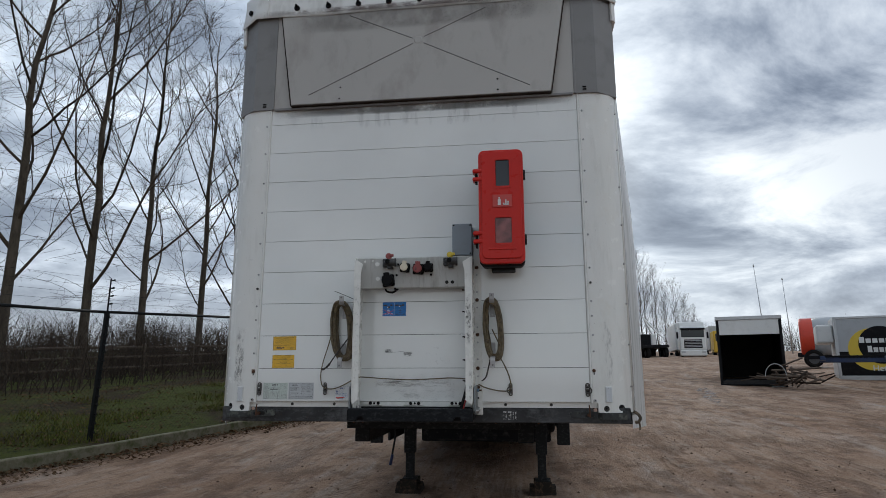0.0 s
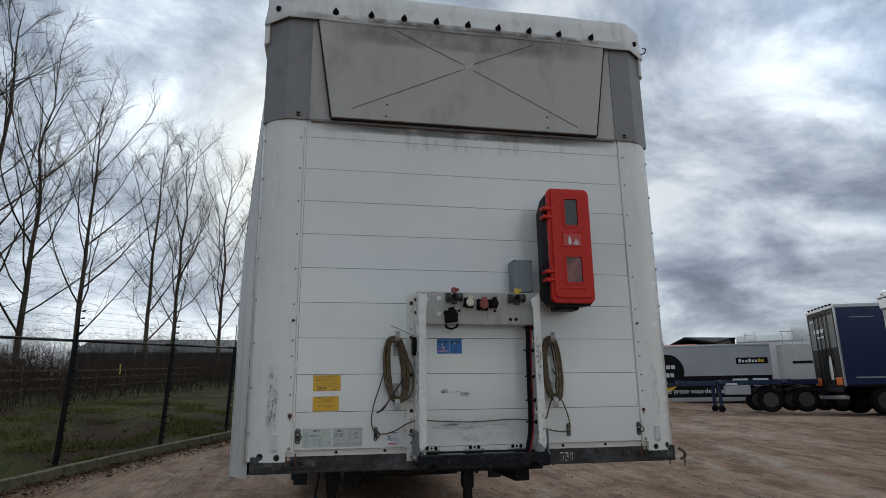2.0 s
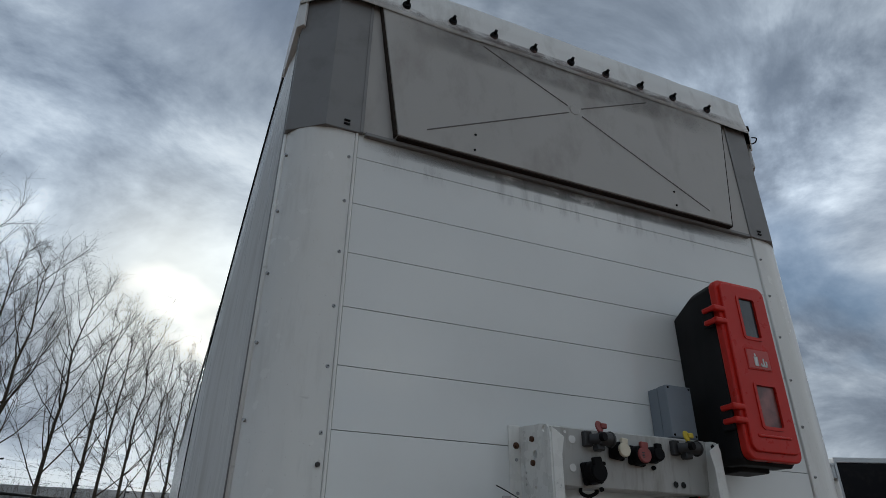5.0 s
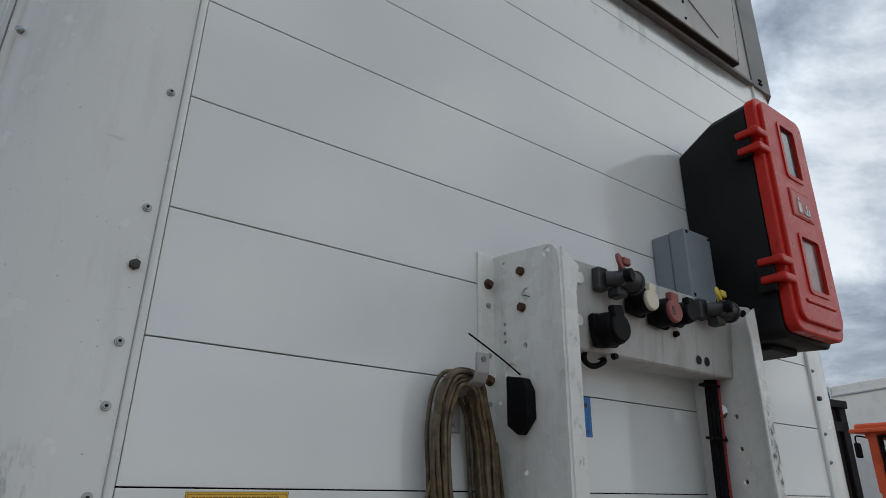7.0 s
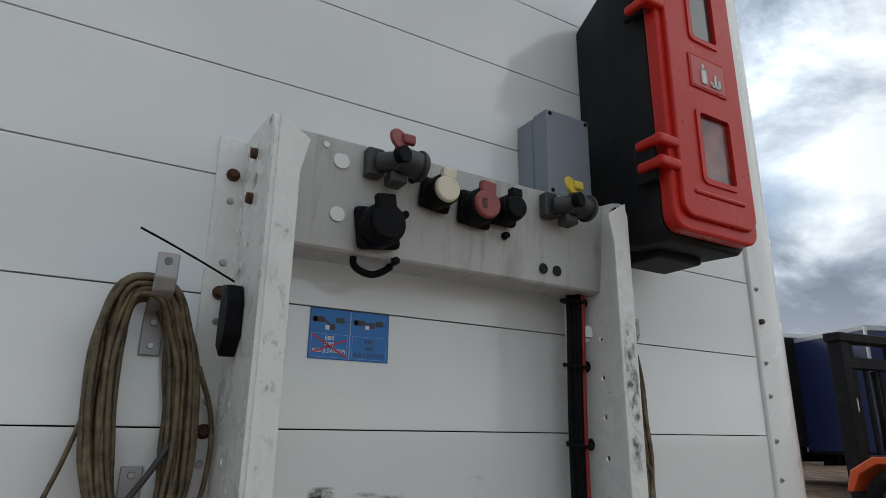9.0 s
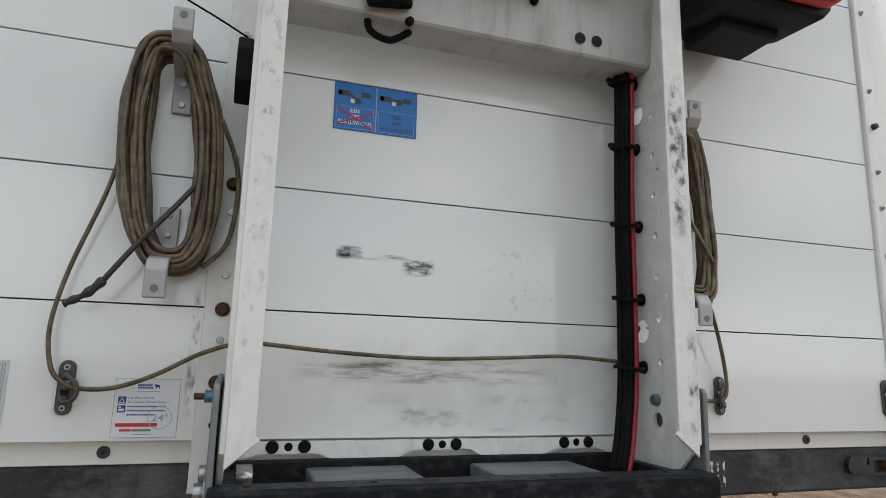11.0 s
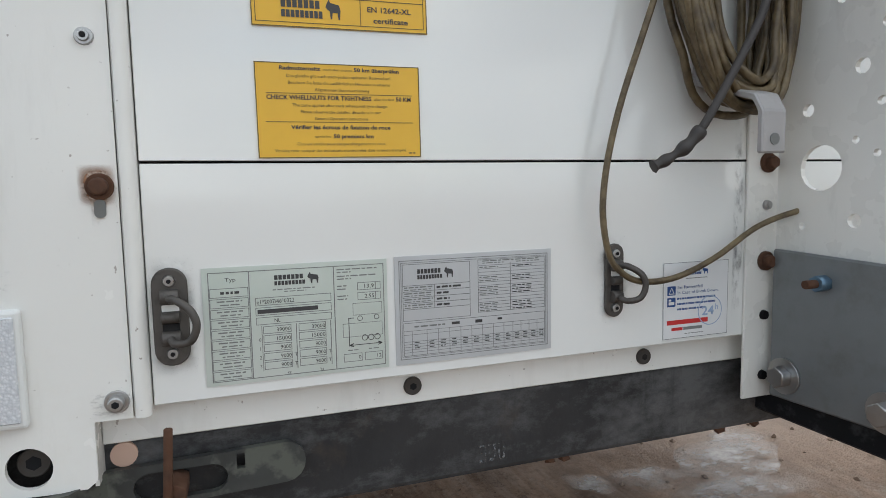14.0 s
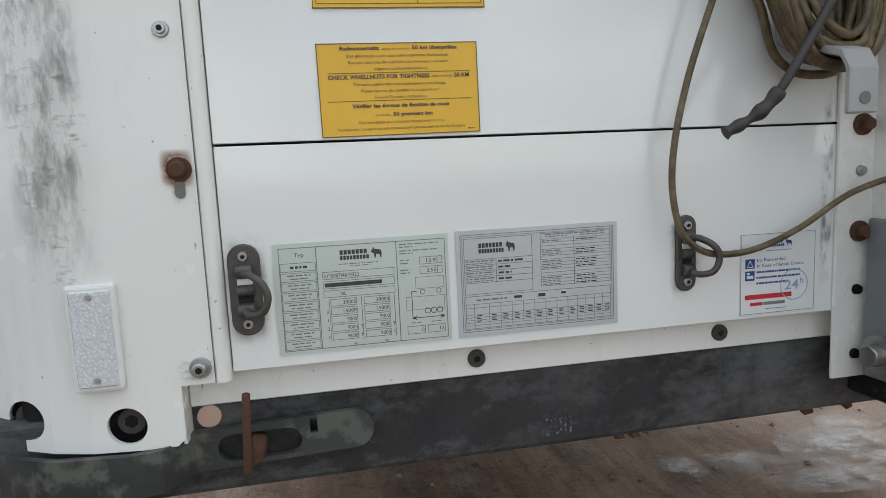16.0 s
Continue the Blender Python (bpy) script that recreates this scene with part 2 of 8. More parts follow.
def box(x0, x1, y0, y1, z0, z1, bev=0.0, seg=2, bm=None, m=None):
    """A box with rounded edges, added to bm or to a new one."""
    one = bmesh.new()
    bmesh.ops.create_cube(one, size=1.0)
    bmesh.ops.scale(one, vec=(x1 - x0, y1 - y0, z1 - z0), verts=one.verts)
    bmesh.ops.translate(one, vec=((x0 + x1) / 2, (y0 + y1) / 2, (z0 + z1) / 2), verts=one.verts)
    if bev:
        bmesh.ops.bevel(one, geom=one.edges[:], offset=bev, segments=seg, affect="EDGES", profile=0.5)
    return join(bm, one, m)


def join(bm, one, m=None):
    if m is not None:
        bmesh.ops.transform(one, matrix=m, verts=one.verts)
    if bm is None:
        return one
    me = bpy.data.meshes.new("tmp")
    one.to_mesh(me)
    one.free()
    bm.from_mesh(me)
    bpy.data.meshes.remove(me)
    return bm


def cyl(a, b, r, r2=None, n=16, bm=None, bev=0.0):
    """A cylinder or cone between two points."""
    a, b = Vector(a), Vector(b)
    one = bmesh.new()
    bmesh.ops.create_cone(one, cap_ends=True, segments=n, radius1=r, radius2=r if r2 is None else r2, depth=(b - a).length)
    if bev:
        rim = [e for e in one.edges if abs(e.verts[0].co.z - e.verts[1].co.z) < 1e-6]
        bmesh.ops.bevel(one, geom=rim, offset=bev, segments=2, affect="EDGES", profile=0.5)
    for f in one.faces:
        f.smooth = len(f.verts) == 4
    turn = (b - a).to_track_quat("Z", "Y").to_matrix().to_4x4()
    return join(bm, one, Matrix.Translation((a + b) / 2) @ turn)


def prism(points, a, b, axis=1, bev=0.0, bm=None, seg=2):
    """An outline in the plane across an axis, drawn out from a to b along it."""
    one = bmesh.new()
    place = {0: lambda p, d: (d, p[0], p[1]), 1: lambda p, d: (p[0], d, p[1]), 2: lambda p, d: (p[0], p[1], d)}[axis]
    lo = [one.verts.new(place(p, a)) for p in points]
    hi = [one.verts.new(place(p, b)) for p in points]
    one.faces.new(lo), one.faces.new(hi[::-1])
    n = len(points)
    for i in range(n):
        one.faces.new((lo[i], hi[i], hi[(i + 1) % n], lo[(i + 1) % n]))
    bmesh.ops.recalc_face_normals(one, faces=one.faces)
    if bev:
        bmesh.ops.bevel(one, geom=one.edges[:], offset=bev, segments=seg, affect="EDGES", profile=0.5)
    return join(bm, one)


def tube(points, r, n=8, bm=None, closed=False, smooth=6):
    """A round cord along a smooth line through the points."""
    pts = [Vector(p) for p in points]
    line = []
    cnt = len(pts)
    last = cnt if closed else cnt - 1
    for i in range(last):
        p0 = pts[(i - 1) % cnt] if closed or i else pts[0]
        p1, p2 = pts[i], pts[(i + 1) % cnt]
        p3 = pts[(i + 2) % cnt] if closed or i + 2 < cnt else pts[-1]
        for s in range(smooth):
            t = s / smooth
            line.append(0.5 * (2 * p1 + (p2 - p0) * t + (2 * p0 - 5 * p1 + 4 * p2 - p3) * t * t + (3 * p1 - p0 - 3 * p2 + p3) * t ** 3))
    if not closed:
        line.append(pts[-1])
    one = bmesh.new()
    rings, up = [], None
    for i, p in enumerate(line):
        a = line[(i - 1) % len(line)] if closed or i else p
        b = line[(i + 1) % len(line)] if closed or i + 1 < len(line) else p
        d = (b - a).normalized() if (b - a).length > 1e-9 else Vector((0, 0, 1))
        if up is None:
            up = d.orthogonal().normalized()
        up = (up - d * up.dot(d)).normalized() if (up - d * up.dot(d)).length > 1e-6 else d.orthogonal().normalized()
        side = d.cross(up)
        rad = r(i / max(1, len(line) - 1)) if callable(r) else r
        rings.append([one.verts.new(p + rad * (math.cos(2 * math.pi * k / n) * up + math.sin(2 * math.pi * k / n) * side)) for k in range(n)])
    for i in range(len(rings) - (0 if closed else 1)):
        q, w = rings[i], rings[(i + 1) % len(rings)]
        for k in range(n):
            f = one.faces.new((q[k], q[(k + 1) % n], w[(k + 1) % n], w[k]))
            f.smooth = True
    if not closed:
        one.faces.new(rings[0][::-1]), one.faces.new(rings[-1])
    return join(bm, one)



def ring_of(u, v, r, n=14, squash=1.0):
    return [(u + r * math.cos(2 * math.pi * i / n), v + r * squash * math.sin(2 * math.pi * i / n)) for i in range(n)]


def slot_of(u0, u1, v, r, n=8):
    """A round-ended slot lying along u."""
    right = [(u1 - r + r * math.cos(a), v + r * math.sin(a)) for a in [math.pi * (i / n - 0.5) for i in range(n + 1)]]
    left = [(u0 + r - r * math.cos(a), v - r * math.sin(a)) for a in [math.pi * (i / n - 0.5) for i in range(n + 1)]]
    return right + left


def holed_plate(outer, cuts, axis, front, depth):
    """A sheet with real openings: outlines across an axis, front(u) its face, depth its thickness."""
    bm = bmesh.new()
    loops = [outer] + cuts
    flat_pts = [p for lp in loops for p in lp]
    tris = tessellate_polygon([[Vector((u, v, 0)) for u, v in lp] for lp in loops])
    put = {0: lambda u, v, d: (d, u, v), 1: lambda u, v, d: (u, d, v)}[axis]
    fa = [bm.verts.new(put(u, v, front(u))) for u, v in flat_pts]
    ba = [bm.verts.new(put(u, v, front(u) + depth)) for u, v in flat_pts]
    for t in tris:
        if len(set(t)) == 3:
            bm.faces.new([fa[i] for i in t]), bm.faces.new([ba[i] for i in reversed(t)])
    b = 0
    for lp in loops:
        n = len(lp)
        for i in range(n):
            j = (i + 1) % n
            bm.faces.new((fa[b + i], ba[b + i], ba[b + j], fa[b + j]))
        b += n
    bmesh.ops.recalc_face_normals(bm, faces=bm.faces)
    return bm

# ---- ground ----


def rise(y):
    """Height of the yard: level round the trailer's front, then a rise fitted to the camera's view."""
    s = min(y, 90.0) - 3.8
    return 0.053 * (math.log1p(math.exp(s)) if s < 30 else s)


def spaced(lo, hi, fine, near, far):
    """Coordinates that are close together near the middle and wide apart far away."""
    out, v = [near[0]], near[0]
    while v < near[1]:
        v += fine
        out.append(v)
    step = fine
    while v < hi:
        step *= far
        v += step
        out.append(min(v, hi))
    v, step = near[0], fine
    while v > lo:
        step *= far
        v -= step
        out.insert(0, max(v, lo))
    return out


def rut(x, y):
    """Wheel tracks and lumps in the mud."""
    p = Vector((x * 0.92 + y * 0.35, y * 0.09 - x * 0.03, 0.0))
    tracks = noise.noise(p * 2.2) * 0.6 + noise.noise(p * 5.0 + Vector((7, 3, 1))) * 0.4
    lumps = noise.noise(Vector((x * 3.1, y * 3.1, 4.0))) * 0.5 + noise.noise(Vector((x * 9, y * 9, 9.0))) * 0.25
    calm = 0.45 if abs(x) < 1.6 and -2 < y < 9 else 1.0
    return calm * (0.055 * tracks + 0.016 * lumps)


gx = spaced(-400, 400, 0.14, (-4.0, 9.0), 1.09)
gy = spaced(-300, 600, 0.14, (-1.0, 14.0), 1.075)
# dips under the legs and the chassis, fitted to the camera's view
hollow = lambda x, y: 0.06 * math.exp(-(x / 2.4) ** 2 - ((y - 4.3) / 2.2) ** 2) + 0.22 * math.exp(-((x - 17) / 5.6) ** 2 - ((y - 19.4) / 2.8) ** 2)
verts = [(x, y, rise(y) - hollow(x, y) + (rut(x, y) if abs(x) < 60 and y < 70 else 0.0)) for y in gy for x in gx]
nx = len(gx)
faces = [(j * nx + i, j * nx + i + 1, (j + 1) * nx + i + 1, (j + 1) * nx + i) for j in range(len(gy) - 1) for i in range(nx - 1)]
me = bpy.data.meshes.new("ground")
me.from_pydata(verts, [], faces)
me.polygons.foreach_set("use_smooth", [True] * len(faces))
k = Mat("packed_mud", 0.8).dull(0.2)
bend = k.noise(0.16, 2, 0.5)
swerve = k.t.nodes.new("ShaderNodeVectorMath")
swerve.operation = "MULTIPLY_ADD"
k.t.links.new(bend, swerve.inputs[0])
swerve.inputs[1].default_value = (2.2, 0.0, 0.0)
plain = k.co
k.t.links.new(plain, swerve.inputs[2])
k.co = swerve.outputs[0]
tracks = k.noise(1.5, 7, 0.62, (1, 0.10, 1))
tread = k.noise(6.0, 6, 0.65, (1, 0.16, 1))
k.co = plain
patch = k.noise(0.35, 5, 0.6)
grit = k.noise(42, 8, 0.75)
mud = k.mix(k.ramp(patch, 0.35, 0.65), (0.36, 0.228, 0.150), (0.52, 0.358, 0.252))
mud = k.mix(k.ramp(tracks, 0.40, 0.50, 0.42, 0.0), mud, (0.17, 0.103, 0.069))
mud = k.mix(k.math("MULTIPLY", k.ramp(tracks, 0.52, 0.66), k.ramp(tread, 0.36, 0.58)), mud, (0.52, 0.43, 0.365))
mud = k.mix(k.ramp(k.noise(2.3, 9, 0.66, (1, 0.6, 1)), 0.47, 0.60, 0, 0.7), mud, (0.16, 0.098, 0.066))
mud = k.mix(k.ramp(k.noise(4.1, 8, 0.7, (1, 0.45, 1)), 0.56, 0.66, 0, 0.55), mud, (0.50, 0.42, 0.345))
lines = k.noise(20, 5, 0.65, (1, 0.05, 1))
mud = k.mix(k.ramp(lines, 0.36, 0.5, 0.28, 0), mud, (0.17, 0.10, 0.066))
mud = k.mix(k.ramp(k.math("MULTIPLY", lines, patch), 0.26, 0.36, 0, 0.4), mud, (0.52, 0.42, 0.34))
mud = k.mix(k.ramp(k.noise(11, 6, 0.7), 0.54, 0.72, 0, 0.6), mud, (0.12, 0.070, 0.048))
mud = k.mix(k.ramp(grit, 0.34, 0.5, 0.5, 0), mud, (0.10, 0.06, 0.042))
mud = k.mix(k.ramp(k.noise(95, 3, 0.7), 0.60, 0.70, 0, 0.65), mud, (0.46, 0.39, 0.33))
# paler ground round the pale patches, also lightened to offset the trailer's shade
far = k.math("SQRT", k.math("ADD", k.math("POWER", k.math("DIVIDE", k.math("SUBTRACT", k.axis(0), 2.1), 2.0), 2.0), k.math("POWER", k.math("DIVIDE", k.math("SUBTRACT", k.axis(1), 2.4), 1.5), 2.0)))
lightened = k.ramp(k.math("ADD", far, k.math("MULTIPLY", k.noise(1.6, 6, 0.65), 0.9)), 0.75, 1.5, 0.62, 0.0)
mud = k.mix(lightened, mud, (0.62, 0.485, 0.40))
# tread marks pressed by tyres along a few lines
treads = None
for x0, slope, half in ((-2.1, 0.16, 0.22), (2.15, 0.10, 0.25), (3.1, 0.22, 0.24), (4.3, 0.34, 0.26)):
    off = k.math("SUBTRACT", k.math("SUBTRACT", k.axis(0), k.math("MULTIPLY", k.axis(1), slope)), k.math("ADD", x0 - 0.6, k.math("MULTIPLY", bend, 1.2)))
    side = k.math("ABSOLUTE", off)
    chev = k.math("SINE", k.math("MULTIPLY", k.math("ADD", k.axis(1), k.math("MULTIPLY", side, 0.6)), 85.0))
    m_ = k.math("MULTIPLY", k.ramp(side, half * 0.7, half, 1, 0), k.ramp(chev, -0.3, 0.5))
    treads = m_ if treads is None else k.math("MAXIMUM", treads, m_)
treads = k.math("MULTIPLY", treads, k.ramp(k.noise(0.9, 5, 0.7), 0.42, 0.56))
mud = k.mix(k.math("MULTIPLY", treads, 0.45), mud, (0.13, 0.077, 0.052))
k.colour(mud)
wet = k.ramp(k.noise(0.8, 5, 0.6, (1, 0.4, 1)), 0.52, 0.68)
k.rough(k.ramp(wet, 0, 1, 0.95, 0.62))
relief = k.math("ADD", k.math("MULTIPLY", k.math("ADD", tread, k.math("MULTIPLY", lines, 0.4)), 0.5), k.math("ADD", k.noise(9, 8, 0.72), k.math("MULTIPLY", grit, 0.6)))
k.bump(k.math("SUBTRACT", relief, k.math("MULTIPLY", treads, 0.35)), 1.0, 0.05)
me.materials.append(k.m)
tagged(new("ground", me), "brown packed-mud yard with wheel ruts and wet patches", "ground", kind="structure")

k = Mat("mud_clods", 0.9).dull()
k.colour(k.mix(k.island(), (0.10, 0.06, 0.042), (0.40, 0.30, 0.23)))
rnd = random.Random(77)
vv, ff = [], []
for n in range(2600):
    x, y = rnd.uniform(-3.2, 5.5), 0.6 + 9.0 * rnd.random() ** 1.5
    r = 0.004 + 0.016 * rnd.random() ** 3
    z = rise(y) - hollow(x, y) + rut(x, y) + r * 0.3
    b = len(vv)
    a = rnd.uniform(0, 6.28)
    for q in range(4):
        vv.append((x + r * rnd.uniform(0.7, 1.3) * math.cos(a + q * 1.57), y + r * rnd.uniform(0.7, 1.3) * math.sin(a + q * 1.57), z + r * rnd.uniform(-0.2, 0.2)))
    vv += [(x, y, z + r * rnd.uniform(0.5, 0.9)), (x, y, z - r)]
    for q in range(4):
        ff += [(b + q, b + (q + 1) % 4, b + 4), (b + (q + 1) % 4, b + q, b + 5)]
me = bpy.data.meshes.new("mud_clods")
me.from_pydata(vv, [], ff)
me.materials.append(k.m)
tagged(new("mud_clods", me), "small clods and stones lying on the mud", "clods", kind="stuff")

k = Mat("shallow_water", 0.12)
k.colour((0.11, 0.075, 0.055))
k.b.inputs["IOR"].default_value = 1.33
k.rough(k.ramp(k.noise(6, 4, 0.6), 0.35, 0.65, 0.08, 0.5))
k.put(k.b.inputs["Alpha"], k.ramp(k.noise(5, 7, 0.75), 0.46, 0.62))
M_WATER = k.m


# pale broken-up patches laid over the mud
k = Mat("pale_mottle", 0.8, 0, "Generated")
k.colour(k.mix(k.ramp(k.noise(14, 5, 0.7), 0.35, 0.65), (0.52, 0.47, 0.43), (0.74, 0.71, 0.69)))
gx_, gy_ = k.axis(0), k.axis(1)
rim = k.math("MULTIPLY", k.math("MULTIPLY", gx_, k.math("SUBTRACT", 1.0, gx_)), k.math("MULTIPLY", gy_, k.math("SUBTRACT", 1.0, gy_)))
k.co = k.t.nodes.new("ShaderNodeTexCoord").outputs["Object"]
k.put(k.b.inputs["Alpha"], k.math("MULTIPLY", k.ramp(rim, 0.004, 0.050), k.ramp(k.noise(5, 10, 0.72, (1, 1.4, 1)), 0.36, 0.74, 0, 0.85)))
M_PALE = k.m


def puddle(cx, cy, rx, ry, turn, seed, dry=False):
    bm = bmesh.new()
    n = 40
    c = bm.verts.new((cx, cy, rise(cy) + 0.012))
    ring = []
    for i in range(n):
        a = 2 * math.pi * i / n
        r = 1 + 0.55 * noise.noise(Vector((math.cos(a) * 1.7 + seed, math.sin(a) * 1.7, seed * 3))) + 0.25 * noise.noise(Vector((math.cos(a) * 5, math.sin(a) * 5, seed)))
        u, v = rx * r * math.cos(a), ry * r * math.sin(a)
        x, y = cx + u * math.cos(turn) - v * math.sin(turn), cy + u * math.sin(turn) + v * math.cos(turn)
        ring.append(bm.verts.new((x, y, rise(y) + 0.012)))
    for i in range(n):
        bm.faces.new((c, ring[i], ring[(i + 1) % n]))
    if dry:
        return tagged(part("lime_patch", bm, M_PALE), "pale mottled patch on the mud", "lime patch", "lime patches on the yard", "structure")
    return tagged(part("puddle", bm, M_WATER), "shallow puddle of rainwater on the mud", "puddle", "puddles on the yard", "structure")


for i, (cx, cy, rx, ry, tn) in enumerate(((0.55, 1.76, 0.15, 0.07, -0.9), (0.82, 1.71, 0.20, 0.11, -0.3), (1.27, 1.73, 0.38, 0.19, 0.5), (1.50, 1.93, 0.22, 0.12, 0.2), (1.14, 1.50, 0.32, 0.13, -0.2))):
    puddle(cx, cy, rx, ry, tn, i * 1.37, True)
puddle(6.4, 17.0, 2.6, 0.28, 1.35, 5.48)

# ---- semi-trailer: front wall, posts, fairing, roof ----
trailer = thing("semi_trailer", "white curtain-side semi-trailer parked on its landing legs", "trailer")
JOINTS = [2.785 - 0.2015 * i for i in range(-1, 8)]
edges = [3.16] + JOINTS + [1.177]
headboard = part("headboard", box(-1.19, 1.19, 0.026, 0.07, 1.146, 3.86), M_JOINT_SHADE, trailer, "dark backing behind the front boards")
for z1, z0 in zip(edges, edges[1:]):
    bm = box(-1.0113, 1.0113, 0.0, 0.0255, z0 + 0.0011, z1 - 0.0011, 0.0007, 1)
    part("board", bm, M_PANEL, headboard)
part("lower_rail", box(-1.054, 1.054, 0.020, 0.0255, 1.1435, 1.1765, 0.001, 1), M_POST, trailer, "white rail under the boards")

POST = [(1.0264, -0.004), (1.09, -0.004), (1.13, 0.001), (1.165, 0.012), (1.20, 0.030), (1.232, 0.056), (1.256, 0.086), (1.266, 0.112)]


def post_y(x):
    """Depth of the post's face at a distance x from the middle."""
    x = min(max(x, POST[0][0]), POST[-1][0])
    for (x0, y0), (x1, y1) in zip(POST, POST[1:]):
        if x <= x1:
            return y0 + (y1 - y0) * (x - x0) / (x1 - x0)


def post_mesh(s):
    """A corner post: flat by the boards, rounding back to the side."""
    ring = [(s * x, y) for x, y in POST] + [(s * (x - 0.02), y + 0.03) for x, y in reversed(POST[1:])] + [(s * POST[0][0], 0.026)]
    return shade(prism(ring, 1.1715, 3.115, 2))


HOLES = ((1.101, 1.1405, 0.0165), (1.190, 1.1460, 0.0180))


def foot_mesh(s):
    """The post's foot: a sheet that steps down past the beam, with two round openings."""
    z0, z1, thick = 1.1183, 1.1715, 0.005
    cols = {1.0545, 1.062, 1.075, 1.09, 1.11, 1.13, 1.15, 1.165, 1.2, 1.217, 1.232, 1.245, 1.256, 1.266}
    for x, z, r in HOLES:
        cols |= {round(x + r * math.cos(math.pi * i / 12), 5) for i in range(13)}
    cols = sorted(cols)

    def chord(x):
        for hx, hz, r in HOLES:
            if abs(x - hx) <= r + 1e-6:
                h = math.sqrt(max(0.0, r * r - (x - hx) ** 2))
                return hz - h, hz + h
        return None

    bm = bmesh.new()

    def quad(*pts):
        bm.faces.new([bm.verts.new((s * x, post_y(x) + d, z)) for x, z, d in pts])

    for xa, xb in zip(cols, cols[1:]):
        la = z0 + (0.006 if xa < 1.06 else 0.0)
        lb = z0
        ca, cb = chord(xa), chord(xb)
        if ca and cb and chord((xa + xb) / 2):
            quad((xa, la, 0), (xb, lb, 0), (xb, cb[0], 0), (xa, ca[0], 0))
            quad((xa, ca[1], 0), (xb, cb[1], 0), (xb, z1, 0), (xa, z1, 0))
            for i in (0, 1):
                quad((xa, ca[i], 0), (xb, cb[i], 0), (xb, cb[i], thick), (xa, ca[i], thick))
        else:
            quad((xa, la, 0), (xb, lb, 0), (xb, z1, 0), (xa, z1, 0))
        quad((xa, la, 0), (xb, lb, 0), (xb, lb, thick), (xa, la, thick))
    bmesh.ops.remove_doubles(bm, verts=bm.verts, dist=1e-5)
    bmesh.ops.recalc_face_normals(bm, faces=bm.faces)
    return bm


def shade(bm, angle=35):
    """Smooth faces, with creases kept where faces meet sharply."""
    bm.normal_update()
    for f in bm.faces:
        f.smooth = True
    for e in bm.edges:
        e.smooth = len(e.link_faces) == 2 and e.calc_face_angle() < radians(angle)
    return bm


def screw(x, y, z, r, material, parent, name="screw", label="", depth=0.006, n=10):
    bm = cyl((x, y, z), (x, y - depth, z), r, r * 0.82, n)
    cyl((x, y - depth, z), (x, y - depth - 0.0007, z), r * 0.45, r * 0.4, 6, bm)
    return part(name, bm, material, parent, label)


